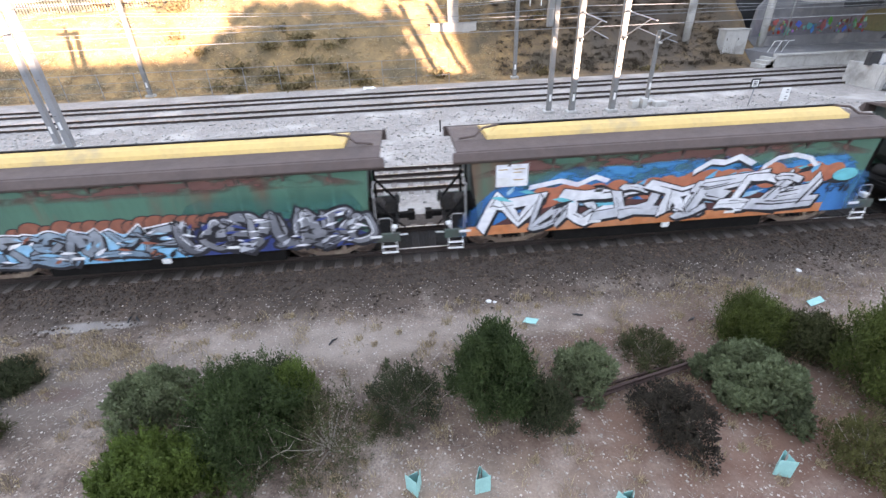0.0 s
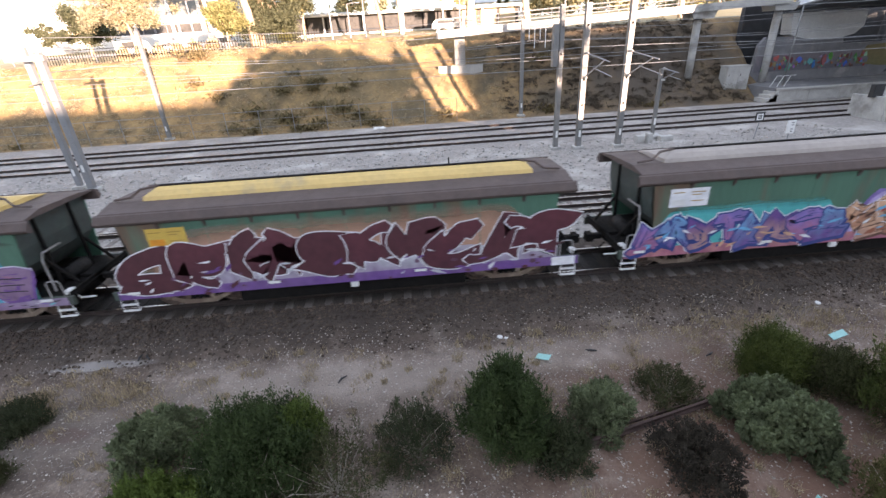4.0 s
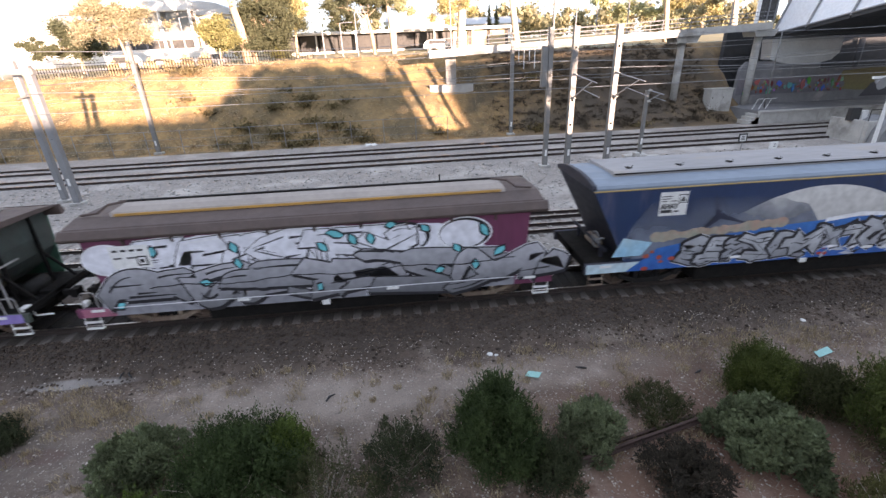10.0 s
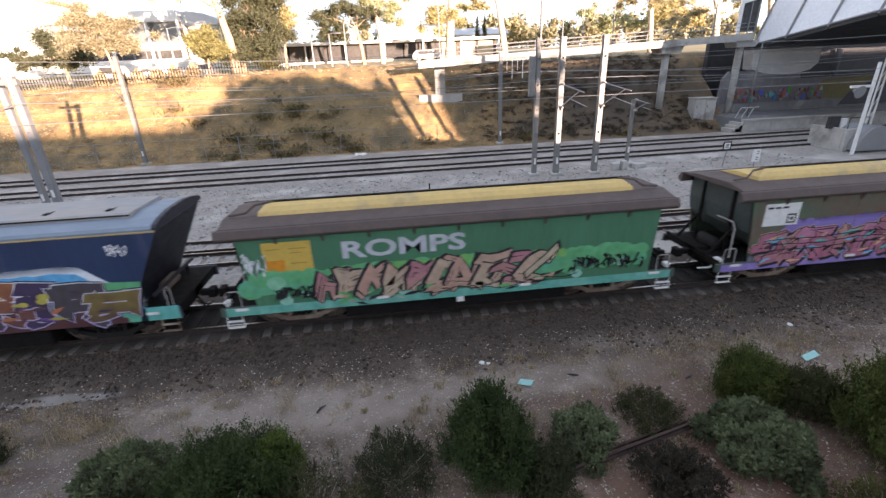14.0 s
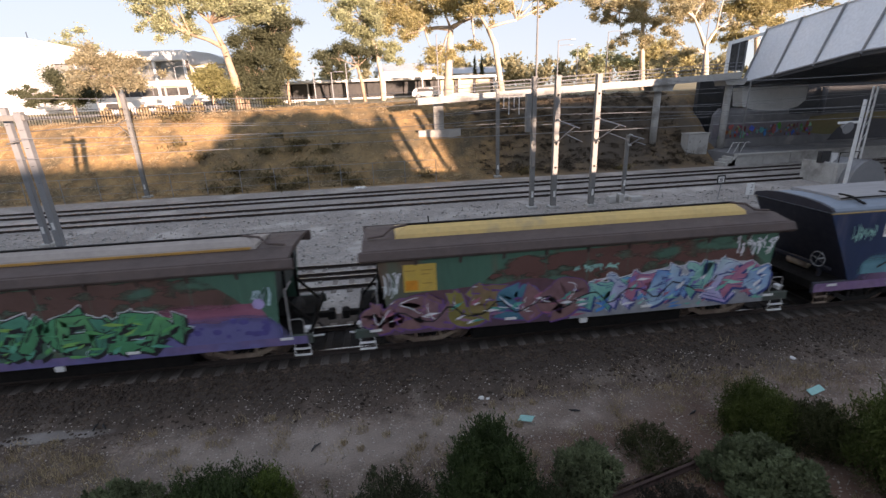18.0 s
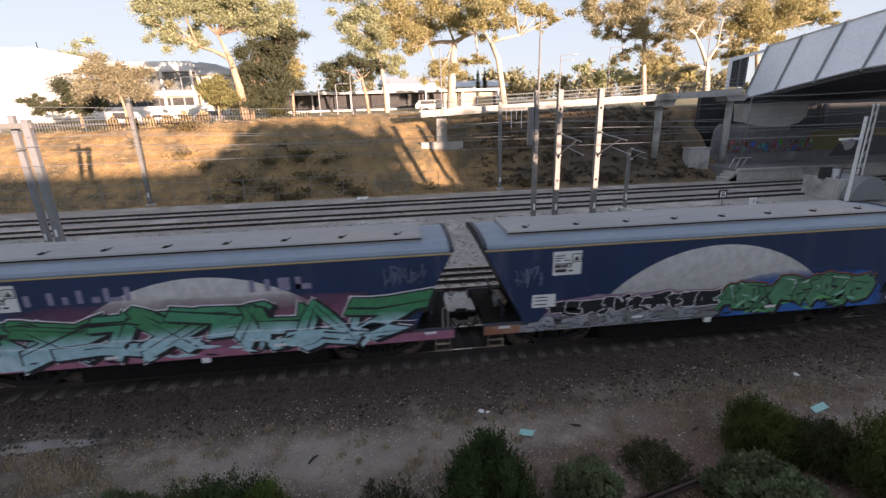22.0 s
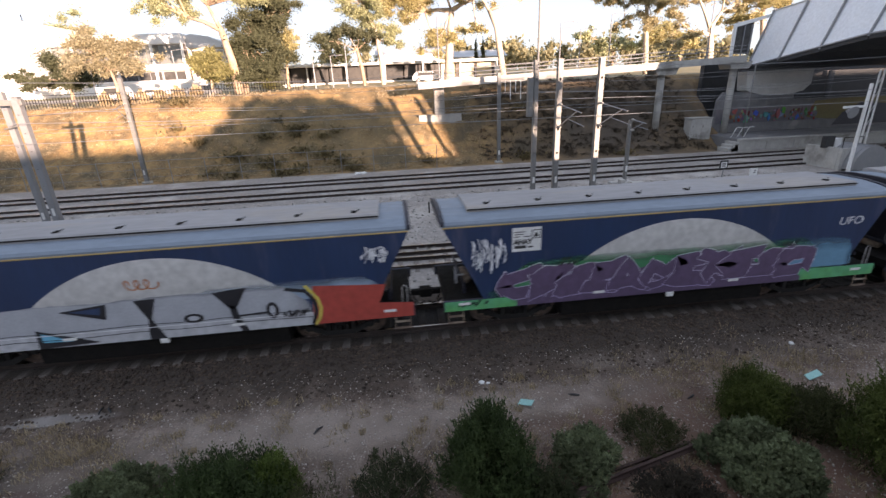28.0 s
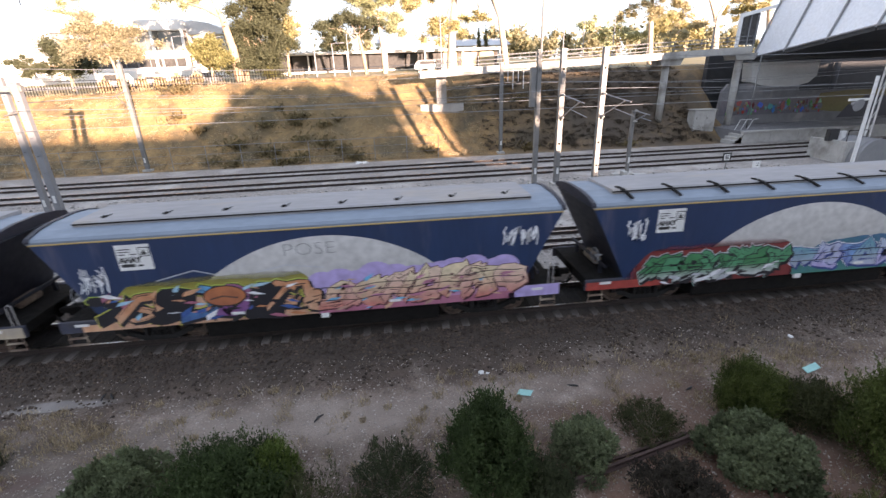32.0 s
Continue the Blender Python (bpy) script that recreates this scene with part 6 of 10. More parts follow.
        art("broad blue letters edged in turquoise and white over mauve", strip(-6.95, 6.95, lo, 1.08, sp("mauve", "purple"), 0.0015), cloud(-3.3, 3.5, lo, (1.3, 1.45, 1.3), spray((0.012, 0.03, 0.10), (0.02, 0.08, 0.24)), 0.003), piece(5, -3.5, 3.5, lo + 0.2, (2.05, 2.05, 2.1, 2.15, 2.0), [spray((0.012, 0.06, 0.30), (0.05, 0.48, 0.58), 1.25, 2.0, 0.5)], K, sp("ice", "white"), 151, 0.44, 0.15, True, rim=0.03, rim2=0.035, base=0.006, wide=1.24), chips(-3.2, 3.3, 0.85, 1.3, [sp("navy", "blue"), sp("navy"), sp("sky", "cyan")], 20, 0.2, 55, 0.016), [(0.02, "strip", ribbon([(-4.9, 1.5), (-4.4, 1.75), (-4.0, 1.72), (-4.1, 1.5)], 0.07), K)],
            *[slab([(x, 0.9), (x + 0.3, 0.93), (x + 0.25, 1.02), (x + 0.03, 1.0)], sp("ice"), 0.022) for x in (-2.6, 0.5, -4.4)], [(0.012, "strip", ribbon([(3.5, 1.45), (4.2, 1.3), (4.7, 1.5), (5.3, 1.4), (5.9, 1.6)], 0.05), sp("purple", "rose"))])
        art("thin pale scratched tags", scrawl(-6.1, -5.3, 2.4, 3.0, sp("silver", "mint"), 55, 0.022, 8), scrawl(3.6, 6.1, 1.7, 2.1, sp("silver"), 56, 0.018, 9), scrawl(-0.5, 0.3, 2.25, 2.5, spray((0.2, 0.2, 0.22)), 57, 0.05, 4))
    elif i == 15:
        field("rose sprayed haze", -5.8, 6.0, lo, (2.3, 2.55, 2.6, 2.55, 2.45, 2.3), haze((0.26, 0.095, 0.15), 1.8, 2.7, 0.5), 0.0)
        art("large letters, green above and pale blue below, with black shading and white edges", strip(-6.95, 6.95, lo, 1.06, sp("rose", "mauve"), 0.002), piece(6, -5.5, 5.6, lo + 0.02, (2.05, 2.25, 2.3, 2.3, 2.25, 2.35), [spray((0.30, 0.52, 0.57), (0.03, 0.27, 0.15), 1.5, 1.72, 0.25), spray((0.32, 0.55, 0.60), (0.025, 0.22, 0.10), 1.5, 1.75, 0.25)], K, W, 161, 0.34, 0.2, True, jit=0.12, rim=0.045, rim2=0.03, drop=(0.1, -0.04), base=0.006, wide=1.3, wild=0.25), slab([(-5.6, 0.82), (-4.4, 0.85), (-4.7, 1.3), (-5.3, 1.25)], sp("ice"), 0.02), chips(-4.8, 5.3, 0.85, 1.35, [sp("ice"), sp("ice", "mint"), K], 26, 0.22, 61, 0.018), wavy(-5.9, 5.9, 1.45, 0.05, W, 0.03, 2.0, 0.018, 0.03))
        art("faded pale upright bars of painted-over letters", *[strip(x, x + d, 2.62, 2.62 + h, spray((0.25, 0.23, 0.33)), 0.001) for x, h, d in ((-4.0, 0.3, 0.14), (-3.45, 0.34, 0.14), (-3.1, 0.2, 0.14), (-2.75, 0.36, 0.14), (-2.4, 0.16, 0.2), (-2.1, 0.38, 0.14), (-1.6, 0.38, 0.14), (-1.95, 0.12, 0.3), (1.5, 0.34, 0.14), (1.9, 0.34, 0.14), (2.25, 0.36, 0.3), (2.7, 0.16, 0.4), (2.7, 0.36, 0.14))])
        art("thin pale scratched tags", scrawl(-6.0, -5.2, 2.2, 2.9, sp("silver"), 62, 0.02, 8), scrawl(5.0, 6.2, 2.5, 3.1, spray((0.14, 0.17, 0.25)), 63, 0.03, 9))
    elif i == 16:
        art("black letters with pale outlines over a grey band", cloud(-5.5, 0.25, lo, (1.5, 1.8, 1.8, 1.8, 1.5), sp("grey", "mauve"), 0.0), cloud(-5.0, 0.2, lo, (1.2, 1.3, 1.3, 1.2), sp("grey", "silver"), 0.002), piece(7, -5.0, 0.2, 1.2, (1.7, 1.75, 1.7), [K, sp("black")], W, sp("maroon", "rose"), 172, 0.40, 0.2, True, rim=0.022, rim2=0.03, drop=(0, 0), base=0.006, wide=1.15), piece(7, -5.4, 0.15, lo + 0.02, 1.25, [sp("grey", "silver"), spray((0.2, 0.21, 0.2))], K, None, 174, 0.34, 0.2, False, rim=0.02, drop=(0, 0), base=0.005), strip(-6.95, -5.9, lo, 1.06, sp("rust", "beige"), 0.002), strip(-5.9, -5.2, lo, 1.02, sp("grey", "silver"), 0.003))
        field("vivid blue sprayed cloud", 0.2, 6.1, lo, (1.8, 2.1, 2.2, 2.15, 1.8), haze((0.01, 0.13, 0.42), 1.8, 2.2, 0.25), 0.003)
        art("dark green letters with mint highlights and a red upper edge", piece(6, 0.4, 5.4, lo + 0.05, (1.8, 1.9, 1.95, 1.9), [spray((0.06, 0.26, 0.13), (0.03, 0.15, 0.08)), spray((0.08, 0.30, 0.16), (0.04, 0.18, 0.10))], K, sp("red", "rust"), 176, 0.36, 0.2, True, rim=0.035, rim2=0.03, base=0.008, shine=sp("mint", "white"), wide=1.25), chips(0.6, 5.2, 0.85, 1.35, [sp("green"), K, sp("mint", "green")], 26, 0.17, 66, 0.02))
        flat_box(w, "notice", -5.55, -4.85, 1.55, 1.95, M["white"], 0.008, "small white notice panel")
        for dz in (0.08, 0.2, 0.3):
            flat_box(w, "marking", -5.48, -5.1, 1.55 + dz, 1.58 + dz, M["black"], 0.012)
        art("thin pale scratched tags", scrawl(-6.1, -5.3, 2.2, 2.8, spray((0.14, 0.18, 0.28)), 67, 0.03, 7))
    elif i == 17:
        notice_yellow(w, -4.81, 1.94, None, 0.47, 0.83)
        field("pale lime and white sprayed smoke", -4.0, 5.7, 1.6, (2.3, 2.5, 2.75, 2.6, 2.8, 2.6), haze((0.34, 0.44, 0.30), 1.9, 2.85, 1.3))
        field("emerald sprayed haze", -5.9, 5.9, lo, (2.0, 2.3, 2.3, 2.1), haze((0.02, 0.26, 0.13), 1.9, 2.3, 0.3), -0.001)
        art("turquoise block letters with black outlines", cloud(-4.2, 3.9, 1.2, (1.9, 2.1, 2.2, 2.1, 2.0), sp("teal", "cyan"), 0.001), piece(7, -4.3, 3.9, 1.45, (2.2, 2.3, 2.4, 2.3, 2.45), [sp("blue", "cyan", 1.5, 2.4), sp("cyan", "sky"), sp("sky", "cyan")], K, sp("mint"), 182, 0.42, 0.1, True, rim=0.03, rim2=0.02, base=0.003, wide=1.1, shine=W))
        art("pink bubble letters in a red field with white and maroon outlines", cloud(-5.35, -0.55, lo, (1.55, 1.8, 1.9, 1.9, 1.7), sp("maroon"), 0.018), cloud(-5.28, -0.62, lo, (1.48, 1.73, 1.83, 1.83, 1.62), W, 0.0184), cloud(-5.22, -0.68, lo, (1.42, 1.67, 1.77, 1.77, 1.56), spray((0.42, 0.05, 0.055), (0.54, 0.34, 0.40), 0.9, 1.15, 0.2), 0.0188), piece(5, -5.0, -0.9, lo + 0.15, (1.6, 1.7, 1.65), [spray((0.46, 0.09, 0.10), (0.58, 0.42, 0.47), 0.85, 1.1, 0.2)], W, None, 184, 0.38, 0.1, False, rim=0.022, drop=(0, 0), base=0.02, wide=1.2), wavy(-5.1, -0.8, 1.2, 0.15, K, 0.15, 3.2, 0.022, 0.03), dots(-5.1, -0.9, 0.75, 0.95, W, 8, 0.06, 4, 0.03))
        art("dark silver letters with black shading beside a blue disc", cloud(0.0, 4.7, lo, (1.5, 1.75, 1.85, 1.7), sp("maroon", "black"), 0.018), disc(4.95, 1.45, 0.62, 0.52, K, 0.019), disc(4.95, 1.45, 0.57, 0.47, sp("blue", "navy"), 0.0193), piece(5, 0.05, 4.8, lo + 0.08, (1.65, 1.75, 1.7), [spray((0.17, 0.165, 0.18), (0.30, 0.29, 0.31)), sp("grey")], K, None, 186, 0.36, 0.2, False, rim=0.04, base=0.021, shine=sp("silver", "white"), wide=1.25), chips(0.2, 4.6, 0.75, 1.6, [K, sp("silver"), K], 30, 0.13, 70, 0.034), scrawl(4.6, 5.3, 1.15, 1.6, sp("sky"), 71, 0.03, 5, 0.034))
        art("green and silver sill paint", strip(-6.6, -5.2, lo, 0.92, sp("green", "teal"), 0.004), strip(-0.6, 0.1, lo, 0.92, sp("green"), 0.004), strip(4.9, 6.7, 0.86, 0.95, W, 0.004), puffs(-0.5, 0.4, 1.5, 0.16, sp("maroon", "red"), 5, 0.03))
        art("pale quick tags", scrawl(-6.0, -5.3, 1.7, 2.6, sp("mint", "white"), 72, 0.022, 9, 0.004), scrawl(4.7, 5.8, 2.4, 2.7, sp("lilac"), 73, 0.03, 5, 0.004), scrawl(-5.6, -5.1, 1.2, 1.6, sp("red"), 74, 0.03, 5, 0.004), scrawl(4.8, 5.8, 1.5, 2.1, sp("lime", "white"), 75, 0.06, 8, 0.002))
    elif i == 18:
        words(w, "TKS", 2.0, 2.30, 0.62, spray((0.36, 0.36, 0.36)), 0.004, 1.5, "graffiti", "faded pale block letters", 0.0, 0.02)
        words(w, "P", -3.95, 2.25, 0.55, spray((0.27, 0.26, 0.24)), 0.004, 2.2, "graffiti", "faded pale block letter", 0.0, 0.03)
        field("emerald sprayed halo", -5.9, 0.9, lo, (2.25, 2.5, 2.6, 2.65, 2.6, 2.5), haze((0.015, 0.25, 0.20), 2.3, 2.6, 0.2), 0.0)
        art("dark grey letters with white edges on emerald beside a red haze", piece(6, -5.75, 0.6, lo + 0.02, (1.9, 2.1, 2.25, 2.25), [spray((0.03, 0.025, 0.03), (0.12, 0.10, 0.115), 1.1, 2.0, 0.4), spray((0.02, 0.016, 0.02), (0.15, 0.125, 0.14), 1.1, 2.1, 0.4)], K, W, 191, 0.34, 0.1, True, rim=0.04, rim2=0.028, base=0.004, wide=1.2), chips(-5.5, 0.4, 0.85, 1.4, [sp("mauve"), K, sp("silver"), sp("brown")], 30, 0.16, 76, 0.016),
            cloud(0.5, 5.9, lo, (1.8, 2.05, 2.1, 2.0, 1.8), sp("ice", "white"), 0.002), cloud(0.6, 5.8, lo, (1.7, 1.95, 2.0, 1.9, 1.7), sp("rust", "red"), 0.003), cloud(0.4, 5.9, lo, (1.35, 1.5, 1.45, 1.4), sp("mauve", "salmon"), 0.004), piece(5, 0.9, 5.5, 1.3, (1.85, 1.95, 1.8), [sp("red", "salmon"), sp("rust", "red")], sp("maroon"), None, 194, 0.3, 0.2, True, rim=0.02, base=0.006), [(0.02, "strip", ribbon([(0.9 + 0.12 * k, 1.3 + 0.3 * math.sin(k * 0.3 + 4)) for k in range(38)], 0.045), K)])
        art("white quick tags", scrawl(-6.3, -5.0, 2.2, 3.1, sp("silver", "white"), 64, 0.04, 14), scrawl(-6.7, -5.9, 0.88, 1.05, W, 65, 0.035, 6, 0.03))
    elif i == 19:
        field("grey sprayed panel", -4.9, 4.4, lo, (1.95, 2.0, 2.0, 2.05, 2.1, 2.15), haze((0.40, 0.42, 0.45), 1.95, 2.12, 0.15), 0.0)
        field("pale blue sprayed edge", 0.8, 6.2, 1.6, (2.1, 2.15, 2.2, 2.15), haze((0.24, 0.33, 0.42), 1.9, 2.2, 0.3), -0.001)
        art("bold black strokes on grey with red ends edged in yellow", strip(-4.6, 4.2, lo, 1.18, spray((0.44, 0.45, 0.47), (0.52, 0.53, 0.55)), 0.001), slab([(-6.95, lo), (-5.85, lo), (-6.0, 1.3), (-6.3, 1.75), (-6.95, 1.6)], sp("red"), 0.003), [(0.004, "strip", ribbon([(-6.2, 1.85), (-5.95, 1.5), (-5.8, lo)], 0.13), sp("yellow"))], slab([(-5.75, lo), (-4.55, lo), (-4.75, 1.95), (-5.95, 1.9)], K, 0.0045), strip(-5.4, -4.95, 1.35, 1.62, sp("sky", "ice"), 0.006), strip(-5.45, -4.9, 0.85, 1.2, sp("navy", "blue"), 0.006),
            slab([(4.1, lo), (6.95, lo), (6.95, 1.22), (6.0, 1.3), (6.2, 1.85), (4.2, 1.98)], sp("red"), 0.005), [(0.012, "strip", ribbon([(3.45, 1.95), (4.0, 1.85), (4.22, 1.5), (4.22, 1.2), (4.1, lo)], 0.1), K), (0.014, "strip", ribbon([(4.0, 2.02), (4.3, 1.6), (4.36, 1.3), (4.3, 1.0), (4.15, lo)], 0.09), sp("yellow"))],
            slab([(-2.35, 1.82), (-1.15, 1.95), (-1.25, 1.5)], K, 0.02), slab([(-2.1, 1.8), (-1.3, 1.86), (-1.35, 1.65)], spray((0.02, 0.05, 0.12)), 0.0203), slab([(-3.1, lo), (-1.55, 0.86), (-3.05, 1.35)], K, 0.02), slab([(-2.95, 0.98), (-2.2, 0.95), (-2.95, 1.26)], sp("sky", "cyan"), 0.0203), slab([(-0.45, 1.98), (0.1, 2.0), (-0.12, 1.4), (0.15, lo), (-0.3, lo), (-0.2, 1.4)], K, 0.02), slab([(1.55, 2.02), (2.45, 2.1), (2.1, 1.5), (1.95, 1.5)], K, 0.02),
            disc(0.95, 1.32, 0.26, 0.14, K, 0.02), disc(0.95, 1.32, 0.15, 0.07, sp("silver"), 0.0203), [(0.02, "strip", swash([Vector(p) for p in ((2.02, 1.6), (2.05, 1.25), (2.25, lo))], 0.18, "flat"), K), (0.021, "strip", ribbon([(2.05, 1.27), (2.95, 1.32)], 0.05), K)], disc(3.05, 1.36, 0.17, 0.25, K, 0.022), disc(3.05, 1.36, 0.08, 0.15, sp("silver"), 0.024), scrawl(3.3, 3.95, 1.1, 1.28, K, 71, 0.03, 6, 0.03), *[wavy(-4.5, 4.1, 1.02 + 0.2 * k, 0.05, K, 0.015, 2.0, 0.018, 0.026 + 0.001 * k) for k in range(2)], wavy(-4.5, 4.1, 1.17, 0.0, W, 0.004, 1.0, 0.02, 0.029))
        art("pale orange quick tag", [(0.006, "strip", ribbon([(-0.55 + 0.75 * k / 24 + 0.12 * math.cos(k * 0.8), 2.42 + 0.14 * math.sin(k * 0.8)) for k in range(25)], 0.035), sp("beige", "orange"))])
        art("white quick tags", scrawl(5.6, 6.3, 2.5, 3.0, W, 73, 0.035, 8))
    elif i == 20:
        words(w, "UFO", 5.25, 2.55, 0.36, W, 0.004, 1.15, "graffiti", "small white painted letters", 0.1, 0.0)
        field("green sprayed haze", -5.8, 5.6, lo, (2.1, 2.25, 2.25, 2.2, 2.25, 2.2), haze((0.025, 0.21, 0.095), 1.9, 2.3, 0.3), 0.0)
        field("pale blue sprayed haze", 3.3, 6.1, 1.2, (2.1, 2.2, 2.15), haze((0.11, 0.30, 0.44), 1.7, 2.2, 0.3), 0.001)
        art("dull purple letters drawn in thin lilac lines over green", strip(-6.95, -4.4, lo, 1.1, sp("green", "teal"), 0.002), strip(4.3, 6.95, lo, 1.15, sp("green", "teal"), 0.002), cloud(-4.8, 4.4, lo, (1.6, 1.75, 1.7, 1.75, 1.6, 1.3), spray((0.10, 0.065, 0.12), (0.125, 0.08, 0.145)), 0.004), piece(8, -5.1, 4.55, lo + 0.12, (1.95, 2.05, 2.0, 2.1, 1.9), [spray((0.105, 0.068, 0.125), (0.125, 0.08, 0.145))], sp("lilac", "white"), None, 201, 0.38, 0.2, True, rim=0.016, drop=(0, 0), base=0.006, wide=1.2), scrawl(-3.6, -3.0, 1.95, 2.2, K, 77, 0.03, 5, 0.02), scrawl(3.5, 4.0, 1.95, 2.15, K, 78, 0.03, 4, 0.02), scrawl(-6.6, -5.7, 0.88, 1.05, K, 76, 0.03, 5, 0.01))
        art("quick tags", scrawl(-6.2, -5.2, 1.9, 3.0, sp("ice", "white"), 75, 0.028, 12))
    elif i == 21:
        art("grey chrome letters on pale pink puffs over a stained beige band", puffs(-4.9, 5.2, 1.7, 0.42, spray((0.36, 0.31, 0.39), (0.50, 0.43, 0.53)), 55, 0.0, spray((0.44, 0.38, 0.46))), puffs(-4.6, 5.0, 1.35, 0.4, spray((0.38, 0.33, 0.41), (0.46, 0.40, 0.49)), 56, 0.012), strip(-6.95, 6.95, lo, 1.1, sp("beige", "grey"), 0.02), piece(9, -4.5, 4.6, lo + 0.32, (1.85, 2.05, 2.05, 2.05, 1.95), [spray((0.12, 0.13, 0.15), (0.30, 0.32, 0.34)), spray((0.16, 0.18, 0.20), (0.38, 0.41, 0.43)), spray((0.10, 0.13, 0.15), (0.26, 0.29, 0.31))], K, sp("silver", "white"), 211, 0.19, 0.4, True, rim=0.03, rim2=0.018, base=0.022, wild=0.45, wide=1.3), chips(-4.2, 4.4, 1.1, 1.9, [sp("grey", "silver"), K, sp("silver", "white"), sp("teal", "grey")], 70, 0.17, 80, 0.034), chips(-4.6, 3.8, 0.82, 1.06, [K, sp("silver"), sp("grey"), sp("orange", "beige")], 34, 0.2, 81, 0.036, 0.4), strip(-5.9, -5.4, 0.98, 1.08, sp("orange"), 0.036))
        art("white quick tags", scrawl(-6.2, -5.0, 2.2, 3.1, W, 78, 0.04, 11))
    elif i == 22:
        words(w, "POSE", -0.85, 2.6, 0.52, spray((0.30, 0.30, 0.29)), 0.004, 1.2, "graffiti", "faded grey block letters on the pale emblem", 0.0, -0.01)
        field("olive yellow sprayed haze", -5.8, 0.3, lo, (1.9, 2.15, 2.2, 2.2, 2.1), haze((0.30, 0.26, 0.05), 1.9, 2.25, 0.25), 0.0)
        art("orange, black and blue letters on olive beside peach letters under lilac puffs", strip(-6.4, 0.0, lo, 1.0, sp("peach", "orange"), 0.002), cloud(-5.6, 0.0, lo, (1.5, 1.6, 1.6, 1.5), sp("salmon", "peach"), 0.002), piece(5, -5.8, -0.3, lo + 0.05, (1.8, 1.9, 1.95, 1.85), [K, sp("peach", "orange"), K, sp("navy", "sky"), sp("purple", "rose")], K, sp("yellow", "lime"), 221, 0.25, 0.3, True, rim=0.03, rim2=0.03, base=0.006, wild=0.5, wide=1.2), chips(-5.6, -0.3, 0.85, 1.85, [sp("orange", "peach"), K, sp("sky", "ice"), K, sp("rose"), sp("navy", "blue"), W], 60, 0.2, 84, 0.016), disc(-2.54, 1.58, 0.58, 0.32, K, 0.03), disc(-2.54, 1.58, 0.54, 0.29, sp("rust", "orange"), 0.032), [(0.034, "strip", ribbon([(-2.95, 1.5), (-2.6, 1.58), (-2.2, 1.5)], 0.05), sp("brown"))],
            puffs(0.1, 5.6, 1.75, 0.36, sp("lilac"), 58, 0.004, None, 0.1), cloud(-0.1, 5.8, lo, (1.6, 1.7, 1.7, 1.6), sp("pink", "lilac"), 0.016), strip(0.0, 5.6, lo, 1.02, sp("rose", "pink"), 0.0165), strip(5.4, 6.95, lo, 1.15, sp("lilac"), 0.0165), piece(7, 0.2, 5.6, lo + 0.1, (1.8, 1.95, 2.0, 1.95), [spray((0.58, 0.20, 0.16), (0.74, 0.60, 0.40), 1.0, 1.7, 0.4), spray((0.60, 0.24, 0.2), (0.72, 0.52, 0.40), 1.0, 1.7, 0.4)], sp("maroon"), None, 222, 0.33, 0.25, True, rim=0.02, drop=(0.03, -0.03), base=0.018, wide=1.25), chips(0.2, 5.5, 0.85, 1.8, [sp("pink"), sp("peach", "beige"), sp("salmon"), sp("sky"), sp("rose", "pink")], 50, 0.15, 85, 0.03), *[wavy(-0.2, 5.8, 1.15 + 0.2 * k, 0.2, K, 0.03, 4.0, 0.024, 0.038 + 0.001 * k) for k in range(3)])
        art("pale strokes above the letters", [(0.003, "strip", ribbon([(-4.2, 2.15), (-3.2, 2.38), (-2.6, 2.2)], 0.03), S_), (0.003, "strip", ribbon([(-1.6, 2.2), (-0.8, 2.35), (0.2, 2.2)], 0.03), S_)])
        art("white quick tags", scrawl(5.2, 6.2, 2.4, 3.0, W, 82, 0.04, 11), scrawl(-6.1, -5.4, 1.9, 2.7, sp("ice", "white"), 83, 0.03, 9))
    elif i == 23:
        field("dark red sprayed cloud", -5.8, 0.1, lo, (1.8, 2.05, 2.15, 2.1, 1.9), haze((0.22, 0.03, 0.028), 1.85, 2.1, 0.15), 0.0)
        art("green letters with white lower halves on dark red beside pale blue letters", strip(-6.95, -4.6, lo, 1.05, sp("red", "maroon"), 0.002), piece(6, -5.0, -0.6, lo + 0.02, (1.75, 1.8, 1.85, 1.8), [spray((0.46, 0.50, 0.48), (0.03, 0.22, 0.09), 1.0, 1.25, 0.2), spray((0.46, 0.50, 0.48), (0.05, 0.28, 0.14), 1.0, 1.25, 0.2)], K, sp("mint", "white"), 231, 0.33, 0.3, True, rim=0.035, rim2=0.02, base=0.006, wide=1.25, wild=0.3), chips(-4.8, -0.7, 0.85, 1.2, [W, sp("silver"), K], 20, 0.2, 88, 0.016), cloud(-0.2, 6.0, lo, (1.75, 1.95, 1.9, 1.8), spray((0.03, 0.22, 0.17), (0.03, 0.10, 0.26)), 0.001), piece(6, -0.1, 5.7, lo + 0.05, (1.8, 1.85, 1.85, 1.8), [spray((0.40, 0.42, 0.52), (0.12, 0.34, 0.42), 1.0, 1.6, 0.3), sp("lilac", "ice"), sp("violet", "sky")], sp("navy"), W, 232, 0.33, 0.25, True, rim=0.025, rim2=0.025, base=0.006, wide=1.25, wild=0.3), wavy(-5.2, 5.7, 1.2, 0.1, K, 0.015, 2.0, 0.025, 0.03), wavy(-5.2, 5.7, 1.42, 0.1, K, 0.015, 2.0, 0.025, 0.031))
        art("white quick tags", scrawl(-5.9, -5.3, 2.3, 2.95, W, 85, 0.04, 8))


